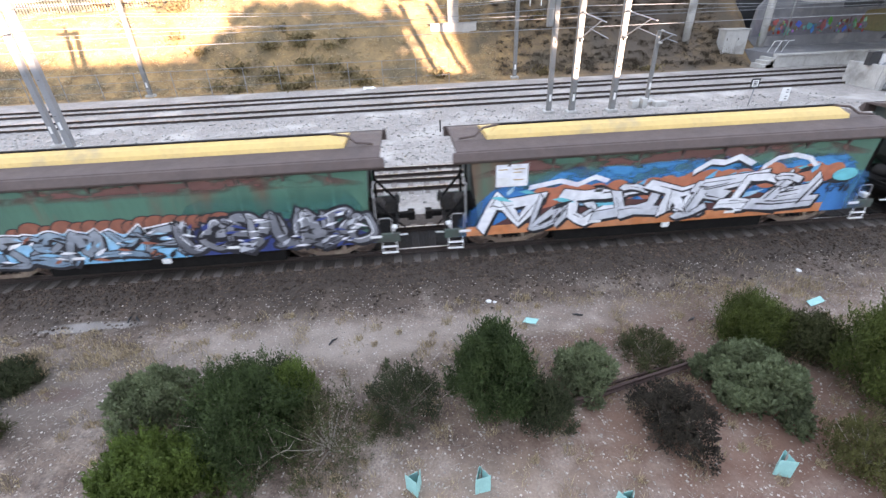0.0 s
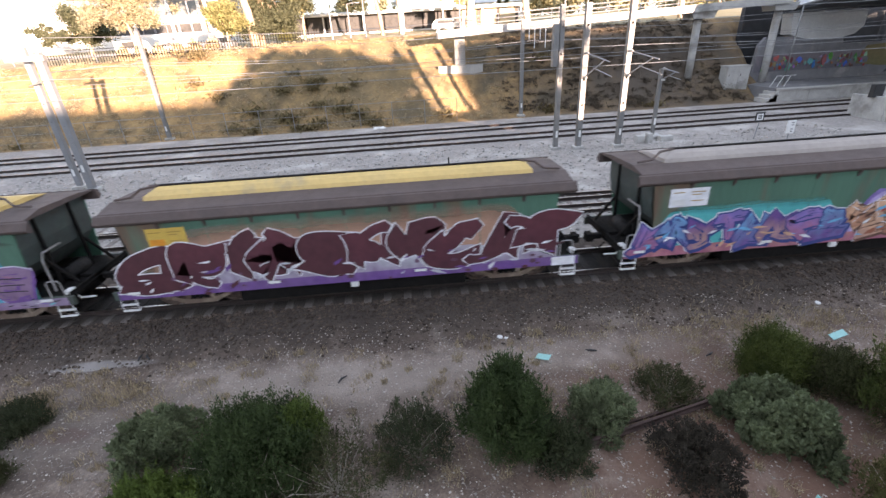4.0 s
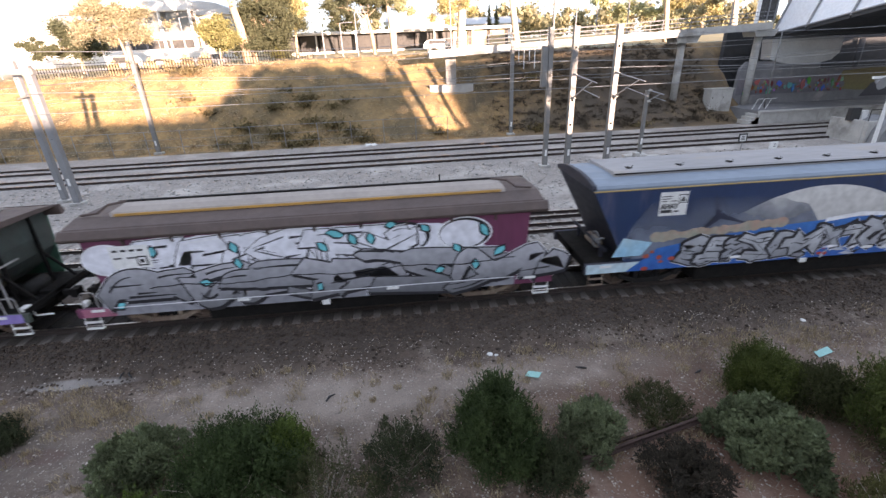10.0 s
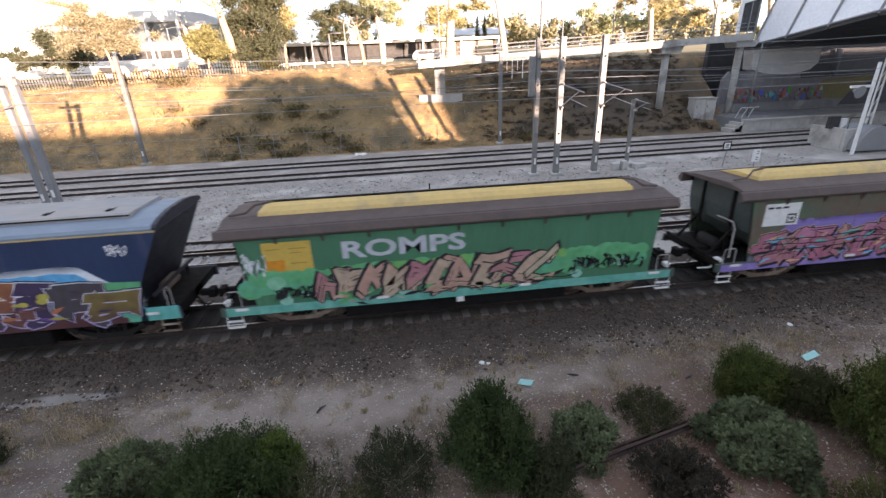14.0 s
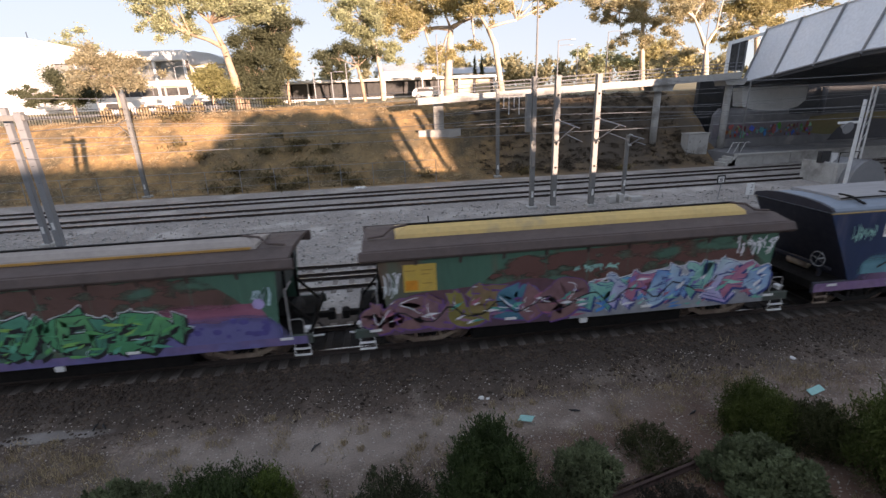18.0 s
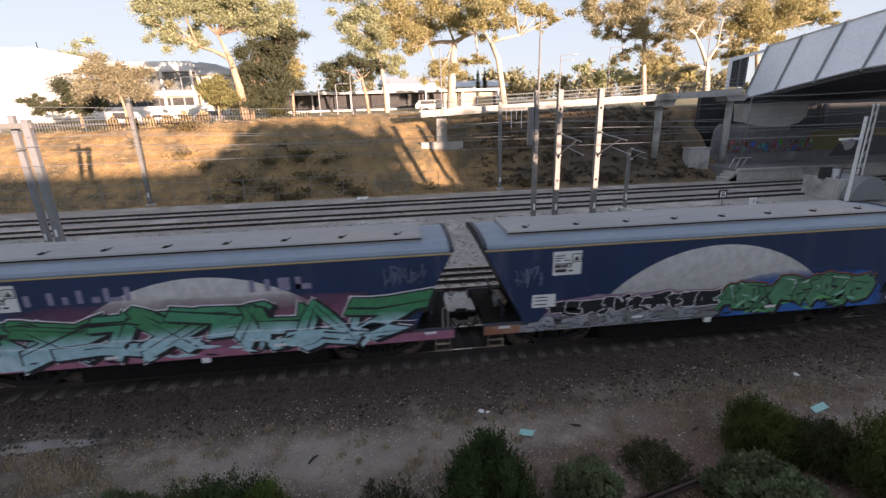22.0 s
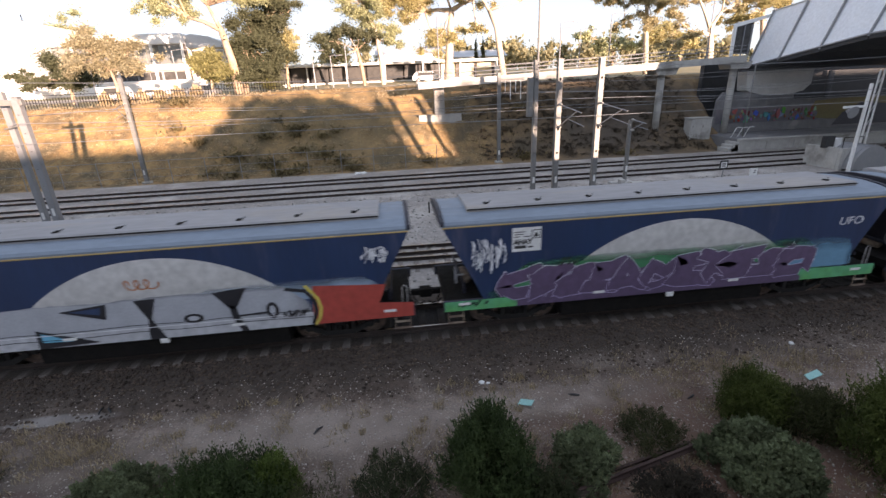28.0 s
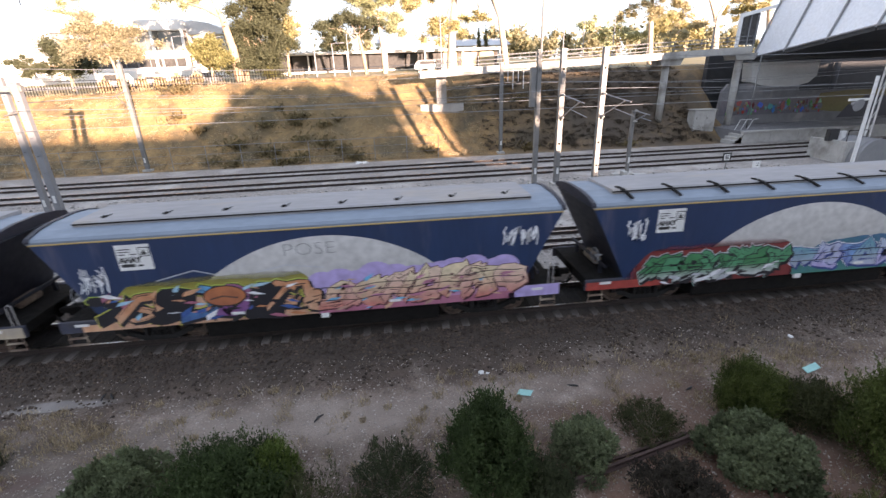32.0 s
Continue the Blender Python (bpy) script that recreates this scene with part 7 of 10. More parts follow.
BLUE = (5, 8, 9, 14, 15, 16, 18, 19, 20, 21, 22, 23)
BODY = {0: "green", 1: "green", 2: "green", 3: "green", 4: "green", 6: "green", 7: "plum", 10: "green_bright", 11: "green_brown", 12: "green", 13: "green", 17: "green_bright"}
HATCH = {4: "hatch_grey", 6: "hatch_grey", 7: "hatch_grey", 12: "hatch_grey"}
WAGON_LABEL = {
    0: "weathered green hopper wagon with yellow hatch and dark silver graffiti", 1: "green hopper wagon with white and orange graffiti", 2: "green hopper wagon with blue haze and mauve graffiti",
    3: "green hopper wagon with maroon and white graffiti", 4: "green hopper wagon with orange and lilac graffiti", 5: "navy hopper wagon with grey letters on a pale emblem",
    6: "green and brown hopper wagon with pink and beige graffiti", 7: "plum hopper wagon covered in silver bubble graffiti", 8: "navy hopper wagon with vivid blue and silver graffiti",
    9: "navy hopper wagon with purple and orange graffiti", 10: "bright green hopper wagon with yellow hatch and pale letters", 11: "brown hopper wagon with violet and red graffiti",
    12: "brown and green hopper wagon with green wildstyle graffiti", 13: "brown and green hopper wagon with pastel bubble graffiti", 14: "navy hopper wagon with blue and mauve graffiti",
    15: "navy hopper wagon with large turquoise graffiti letters", 16: "navy hopper wagon with black and green graffiti", 17: "bright green hopper wagon with pink bubble graffiti",
    18: "navy hopper wagon with emerald-edged grey graffiti", 19: "navy hopper wagon with a red block and black strokes", 20: "navy hopper wagon with purple letters on green haze",
    21: "navy hopper wagon with grey chrome graffiti", 22: "navy hopper wagon with orange and peach graffiti", 23: "navy hopper wagon with red and green graffiti"}
first = {True: blue_wagon(), False: green_wagon()}
used = set()
wagons = []
for i in range(24):
    b = i in BLUE
    if b in used:
        w = copy_thing(first[b], pose(0, TRACK_Y, 0))
    else:
        w = first[b]
        used.add(b)
    w.matrix_basis = pose(4.40 + PITCH * i + SLACK[i], TRACK_Y, 0)
    tagged(w, WAGON_LABEL[i], "railway wagon", "wagons of the freight train")
    if not b:
        for o in w.children:
            kind = o.name.split(".")[0]
            use = BODY[i] if kind in ("side", "side_seam") else HATCH.get(i) if kind == "hatch_cover" else None
            if i == 7 and kind == "side_sill":
                use = "plum"
            if use:
                o.material_slots[0].link = "OBJECT"
                o.material_slots[0].material = M[use]
    if i in (7, 12):
        part("hatch_stripe", Geo().box(-5.3, 5.3, -0.83, -0.80, 3.36, 3.43, 0.004), M["stripe_orange"], w, "orange line along the hatch")
    wagons.append(w)
strap = Geo().add([(x, y, z) for x, y, z in ((-0.06, -0.62, 3.745), (0.05, -0.62, 3.745), (0.0, -0.92, 3.72), (0.11, -0.92, 3.72), (0.09, -1.33, 3.56), (0.19, -1.33, 3.56))] + [(x, y, z + 0.035) for x, y, z in ((-0.06, -0.62, 3.745), (0.05, -0.62, 3.745), (0.0, -0.92, 3.72), (0.11, -0.92, 3.72), (0.09, -1.33, 3.56), (0.19, -1.33, 3.56))],
                  [(6, 7, 9, 8), (8, 9, 11, 10), (0, 6, 8, 2), (2, 8, 10, 4), (1, 3, 9, 7), (3, 5, 11, 9), (0, 1, 7, 6), (4, 10, 11, 5)]).mesh("hatch_strap", M["dark_steel"])
for i in (5, 14, 18, 21, 23):
    for o in [c for c in wagons[i].children if c.name.split(".")[0] == "hatch_latch"]:
        bpy.data.objects.remove(o)
    for k in range(9):
        o = new("hatch_strap", strap)
        o.parent = wagons[i]
        o.location.x = -5.9 + 1.46 * k
for i, w in enumerate(wagons):
    paint_wagon(i, w)


def motions():
    """The train rolls by from right to left; its wheels turn while they are near."""
    for i, w in enumerate(wagons):
        at = lambda t: train_x(t) + 4.40 + PITCH * i + SLACK[i]
        walk(w, [(t, pose(at(t), TRACK_Y, 0)) for t in range(0, 33)])
        inside = [t / 30 for t in range(0, 961, 2) if abs(at(t / 30)) < 24]
        for b in w.children:
            if b.name.split(".")[0] != "bogie":
                continue
            for o in b.children:
                if o.name.split(".")[0] == "wheelset":
                    home = o.location.copy()
                    turn = lambda t: pose(home.x, home.y, home.z, 0, math.degrees(at(t) / 0.455) % 360.0, 0)
                    rows = [(t, turn(t)) for t in inside]
                    if inside[0] > 0.05:
                        rows.insert(0, (0.0, rows[0][1]))
                    if inside[-1] < 31.95:
                        rows.append((32.0, rows[-1][1]))
                    walk(o, rows)

# ---- plain unseen walls, added behind the camera to shade the yard ----
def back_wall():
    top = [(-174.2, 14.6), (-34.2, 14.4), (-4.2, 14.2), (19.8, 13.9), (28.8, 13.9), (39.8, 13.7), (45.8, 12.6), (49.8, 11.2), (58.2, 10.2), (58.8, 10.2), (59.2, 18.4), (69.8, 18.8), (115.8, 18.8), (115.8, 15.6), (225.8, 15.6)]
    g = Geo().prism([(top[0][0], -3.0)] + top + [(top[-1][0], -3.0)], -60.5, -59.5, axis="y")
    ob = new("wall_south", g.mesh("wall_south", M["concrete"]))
    return tagged(ob, "unseen wall added behind the viewpoint to cast shade", "wall", kind="structure")


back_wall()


# ---- plants ----
def leaf_cloud(centres, count, size, seed, flat=0.0, long=2.0, soft=0.62):
    """Leaves as small bent quads round the given (centre, radii) clumps."""
    rng = np.random.default_rng(seed)
    cs = np.array([c for c, _ in centres], float)
    rs = np.array([r for _, r in centres], float)
    vol = np.prod(rs, axis=1) ** 0.6
    pick = rng.choice(len(cs), count, p=vol / vol.sum())
    d = rng.normal(size=(count, 3))
    d /= np.linalg.norm(d, axis=1, keepdims=True)
    r = np.abs(rng.normal(0, soft, (count, 1))) if soft else rng.uniform(0.35, 1.0, (count, 1)) ** 0.5
    p = cs[pick] + d * r * rs[pick]
    a = rng.normal(size=(count, 3)) * (1, 1, 1 - flat) + d * 0.6
    a /= np.linalg.norm(a, axis=1, keepdims=True)
    b = np.cross(a, rng.normal(size=(count, 3)))
    b /= np.linalg.norm(b, axis=1, keepdims=True)
    s = size * rng.uniform(0.6, 1.4, (count, 1))
    v = np.stack([p - a * s * long / 2, p + b * s / 2, p + a * s * long / 2, p - b * s / 2], 1).reshape(-1, 3)
    me = bpy.data.meshes.new("leaves")
    n = count
    me.vertices.add(4 * n)
    me.vertices.foreach_set("co", v.ravel())
    me.loops.add(4 * n)
    me.loops.foreach_set("vertex_index", np.arange(4 * n))
    me.polygons.add(n)
    me.polygons.foreach_set("loop_start", np.arange(0, 4 * n, 4))
    me.update(calc_edges=True)
    return me


def sprigs(lobes, count, size, seed, reach=0.16, long=3.0, rise=0.55, inner=0.25):
    """Leaves in small sprigs that stand out and up from a cluster of rounded lobes."""
    rng = np.random.default_rng(seed)
    cs, rs = np.array([c for c, _ in lobes], float), np.array([r for _, r in lobes], float)
    area = np.prod(rs, axis=1) ** (2 / 3)
    per = 24
    n = count // per
    pick = rng.choice(len(cs), n * 3, p=area / area.sum())
    d = rng.normal(size=(n * 3, 3))
    d[:, 2] = np.abs(d[:, 2]) * 1.1 - 0.25
    d /= np.linalg.norm(d, axis=1, keepdims=True)
    p = cs[pick] + d * rs[pick]
    free = np.ones(len(p), bool)
    for c, r in zip(cs, rs):
        free &= (((p - c) / r) ** 2).sum(1) > 0.72
    free &= p[:, 2] > 0.03
    p, d = p[free][:n], d[free][:n]
    way = d * (1 - rise) + np.array([0, 0, rise]) + rng.normal(0, 0.18, d.shape)
    way /= np.linalg.norm(way, axis=1, keepdims=True)
    m = len(p)
    long_ = reach * rng.uniform(0.5, 1.35, m)
    s = rng.uniform(-0.5, 1.0, (m, per))
    q = p[:, None] + way[:, None] * (s * long_[:, None])[..., None] + rng.normal(0, reach * 0.16, (m, per, 3)) * (1.15 - s)[..., None]
    a = way[:, None] + rng.normal(0, 0.5, (m, per, 3))
    q, a = q.reshape(-1, 3), a.reshape(-1, 3)
    k = int(count * inner)
    pk = rng.choice(len(cs), k, p=area / area.sum())
    e = rng.normal(size=(k, 3))
    e /= np.linalg.norm(e, axis=1, keepdims=True)
    q = np.concatenate([q, cs[pk] + e * rs[pk] * rng.uniform(0.5, 0.98, (k, 1))])
    a = np.concatenate([a, rng.normal(size=(k, 3))])
    a /= np.linalg.norm(a, axis=1, keepdims=True)
    b = np.cross(a, rng.normal(size=a.shape))
    b /= np.linalg.norm(b, axis=1, keepdims=True)
    w = size * rng.uniform(0.6, 1.4, (len(q), 1))
    v = np.stack([q - a * w * long / 2, q + b * w / 2, q + a * w * long / 2, q - b * w / 2], 1).reshape(-1, 3)
    me = bpy.data.meshes.new("leaves")
    n = len(q)
    me.vertices.add(4 * n)
    me.vertices.foreach_set("co", v.ravel())
    me.loops.add(4 * n)
    me.loops.foreach_set("vertex_index", np.arange(4 * n))
    me.polygons.add(n)
    me.polygons.foreach_set("loop_start", np.arange(0, 4 * n, 4))
    me.update(calc_edges=True)
    return me


def bush(label, x, y, width, high, leaf, seed, count=5200, size=0.05, long=2.4, twigs=5, rise=0.55, reach=0.16, loose=0.0, tall=1.6, z=-0.84):
    """A dense shrub: rounded lobes clad in upright sprigs, over dark stems."""
    rnd = random.Random(seed)
    ob = thing("bush", label, "bush", x, y, z, rnd.uniform(0, 360), "bushes on the scrub ground")
    stems, lobes = Geo(), []
    for i in range(9):
        a, r = 2.4 * i + rnd.uniform(-0.4, 0.4), math.sqrt((i + 0.3) / 9) * 0.30
        cx, cy = r * width * math.cos(a), r * width * math.sin(a)
        h = high * 0.76 * math.sqrt(1 - (r / 0.5) ** 2) * 0.5
        lobes.append(((cx, cy, h * 0.9), (width * 0.15, width * 0.15, h)))
    lump = 1.0 if tall > 1.4 else 1.45
    n = 30 if loose > 0.2 or lump > 1 else 44
    for i in range(n):
        a, r = 2.4 * i + rnd.uniform(-0.5, 0.5), math.sqrt((i + 0.4) / n) * 0.45 * (1 + 0.16 * math.sin(3 * 2.4 * i + seed) * (i / n))
        cx, cy = r * width * math.cos(a), r * width * math.sin(a)
        q = width * rnd.uniform(0.045, 0.085) * lump
        top = high * math.sqrt(max(1 - (r / 0.53) ** 2, 0.05)) * rnd.uniform(0.78 - loose, 1.12)
        h = q * tall * rnd.uniform(0.9, 1.5)
        lobes.append(((cx, cy, max(top - h * 0.8, q * 0.5)), (q, q, h)))
        if i < 20:
            stems.tube([(0.05 * cx, 0.05 * cy, 0), (cx * 0.5, cy * 0.5, top * 0.4), (cx, cy, top * 0.85)], [0.02, 0.012, 0.004], 5)
    part("stem", stems, M["twig"], ob)
    me = sprigs(lobes, count, size, seed, reach, long, rise, 0.12 if loose > 0.2 else 0.3)
    me.materials.append(M[leaf])
    part("foliage", me, None, ob)
    if twigs:
        g = Geo()
        for _ in range(twigs):
            a, r = rnd.uniform(0, 6.28), rnd.uniform(0.15, 0.45) * width
            g.tube([(0, 0, 0.1), (r * 0.5 * math.cos(a), r * 0.5 * math.sin(a), high * 0.45), (r * math.cos(a) + 0.1, r * math.sin(a), high * rnd.uniform(0.7, 1.0))], [0.012, 0.008, 0.003], 5)
        part("dead_twig", g, M["twig"], ob)
    return ob


BUSHES = [
    ("dark grey-green rounded shrub on dry ground", -6.05, 7.25, 1.8, 0.82, "leaf_salt", 6400, 0.055), ("large lush green feathery shrub with bare grey branches", -3.6, 6.35, 2.7, 1.25, "leaf_lush", 12000, 0.05),
    ("sparse straggling grey-green shrub", -2.0, 5.8, 2.2, 1.15, "leaf_olive", 3800, 0.04), ("broad yellow-green leafy shrub", -5.0, 5.15, 2.1, 1.15, "leaf_fresh", 9000, 0.055),
    ("thin dark shrub with upright twigs", -0.5, 6.5, 1.75, 1.15, "leaf_dark", 4200, 0.045), ("tall bushy bright green shrub", 1.42, 6.4, 1.8, 1.9, "leaf_lush", 11000, 0.05),
    ("small dark low spreading shrub", 2.4, 5.95, 1.2, 0.85, "leaf_dark", 3000, 0.045), ("rounded grey-green saltbush on stony ground", 3.55, 6.85, 1.4, 0.92, "leaf_salt", 5200, 0.055),
    ("low sprawling grey-green shrub", 5.4, 7.4, 1.5, 0.5, "leaf_olive", 3000, 0.045), ("dark grey-brown dying shrub on red soil", 4.75, 5.4, 1.65, 1.0, "leaf_dead", 5600, 0.04),
    ("large pale grey-green saltbush", 6.95, 6.1, 2.0, 1.15, "leaf_salt", 9000, 0.085), ("tall fine-leaved feathery green shrub", 8.15, 7.75, 1.55, 0.94, "leaf_moss", 8000, 0.045),
    ("olive shrub between larger bushes", 9.1, 7.1, 1.5, 1.0, "leaf_olive", 4500, 0.045), ("large dense feathery olive-green bush", 10.1, 5.5, 3.1, 2.1, "leaf_moss", 16000, 0.055),
    ("small yellowish grassy shrub", 7.9, 4.2, 1.6, 1.0, "leaf_yellow", 3600, 0.05), ("low dark green shrub at the gravel edge", -9.8, 8.3, 1.4, 0.5, "leaf_dark", 2800, 0.045),
    ("small fresh green sprouting shrub", -2.75, 6.75, 1.0, 1.35, "leaf_fresh", 2600, 0.045), ("small dry olive shrub", -9.2, 6.6, 1.0, 0.7, "leaf_olive", 2200, 0.045)]
for k, (label, x, y, w, h, leaf, count, size) in enumerate(BUSHES):
    salt = "saltbush" in label or "rounded" in label or "dying" in label
    loose = "straggling" in label or "thin" in label or "sprawling" in label or "grassy" in label
    bush(label, x, y, w, h, leaf, 300 + k, int(count * (2.6 if loose else 4.2)), size * (0.5 if salt else 0.36), 2.0 if salt else 4.0, twigs=8 if "bare" in label or loose else 2,
         rise=0.35 if salt else 0.72 if "feathery" in label else 0.6, reach=0.10 if salt else 0.4 if "feathery" in label else 0.32 if "tall" in label else 0.22, loose=0.4 if loose else 0.0, tall=1.3 if salt else 2.4)


def branch_thing():
    for x, y, s, m in ((-3.95, 5.75, 1.0, 1), (-2.75, 5.55, 0.8, -1), (-3.3, 5.3, 0.7, 1)):
        g = Geo().tube([(0, 0, 0), (0.08 * m, 0, 0.35 * s), (0.2 * m, 0.05, 0.75 * s), (0.22 * m, 0.05, 1.2 * s)], [0.022, 0.018, 0.012, 0.004], 6)
        g.tube([(0.08 * m, 0, 0.35 * s), (0.34 * m, 0.1, 0.6 * s), (0.7 * m, 0.12, 0.85 * s), (0.82 * m, 0.15, 1.1 * s)], [0.016, 0.013, 0.009, 0.003], 6)
        g.tube([(0.14 * m, 0.02, 0.55 * s), (-0.1 * m, -0.1, 0.8 * s), (-0.16 * m, -0.1, 1.15 * s)], [0.012, 0.008, 0.003], 5)
        g.tube([(0.5 * m, 0.11, 0.72 * s), (0.72 * m, -0.05, 0.78 * s), (0.95 * m, -0.05, 0.95 * s)], [0.009, 0.006, 0.002], 5)
        thing("dead_branch", "bare pale forked dead branch rising from a shrub", "branch", x, y, -0.8, geo=g, mats=M["twig"], smooth=True)


branch_thing()


def gum(label, x, y, z, leaf, bark, girth, trunk, forks, clumps, seed):
    """A tree in leaf: a bent trunk, forking limbs that carry clumps of (across, up, radius), and a crown of fine leaves with gaps."""
    rnd = random.Random(seed)
    low = height(x, y) - 0.3 - z
    ob = thing("gum_tree" if leaf.startswith("leaf_gum") else "tree", label, "tree", x, y, z)
    path = [Vector((0, 0, min(low, -0.2)))] + [Vector((a, 0, b)) for a, b in trunk]
    n = len(path)
    part("trunk", Geo().tube(path, [girth * (1.2 - 0.5 * k / (n - 1)) for k in range(n)], 10), M[bark], ob, smooth=True)
    hubs = [path[-1]]
    for a, b in forks:
        tip = Vector((a, rnd.uniform(-0.8, 0.8), b))
        start = path[-1] if b > path[-1].z * 0.9 else path[-2].lerp(path[-1], 0.6)
        mid = start.lerp(tip, 0.5) + Vector((0.0, 0, 0.05 * abs(a)))
        part("limb", Geo().tube([start, mid, tip], [girth * 0.62, girth * 0.45, girth * 0.32], 8), M[bark], ob, smooth=True)
        hubs.append(tip)
    lobes = []
    for a, b, r in clumps:
        end = Vector((a, rnd.uniform(-1.4, 1.4), b))
        hub = min(hubs, key=lambda h: (h - end).length + (1.5 if h.z > end.z + 1 else 0))
        bend_ = hub.lerp(end, 0.55) + Vector((rnd.uniform(-0.3, 0.3), 0, 0.02 * (end - hub).length))
        g = Geo().tube([hub, bend_, end], [girth * 0.3, girth * 0.2, 0.04], 6)
        for _ in range(9):
            o = Vector((rnd.gauss(0, 0.55), rnd.gauss(0, 0.55), rnd.gauss(0, 0.45))) * r
            q = r * rnd.uniform(0.32, 0.58)
            lobes.append((end + o, (q * rnd.uniform(0.9, 1.3), q, q * rnd.uniform(0.6, 0.9))))
            g.tube([bend_.lerp(end, rnd.uniform(0.2, 0.9)), end + o], [girth * 0.08 + 0.01, 0.015], 4, caps=False)
        part("limb", g, M[bark], ob, smooth=True)
    area = sum(r * r for _, _, r in clumps)
    dense = 1.5 if leaf in ("leaf_gum_dark", "leaf_lime") else 1.15
    size = 0.11 if 0 < y < 90 else 0.25 if y > 0 else 0.4
    me = leaf_cloud(lobes, int(area * dense * (1900 if 0 < y < 90 else 400 if y > 0 else 330)), size, seed, 0.2, 2.6)
    me.materials.append(M[leaf])
    part("crown", me, None, ob)
    return ob


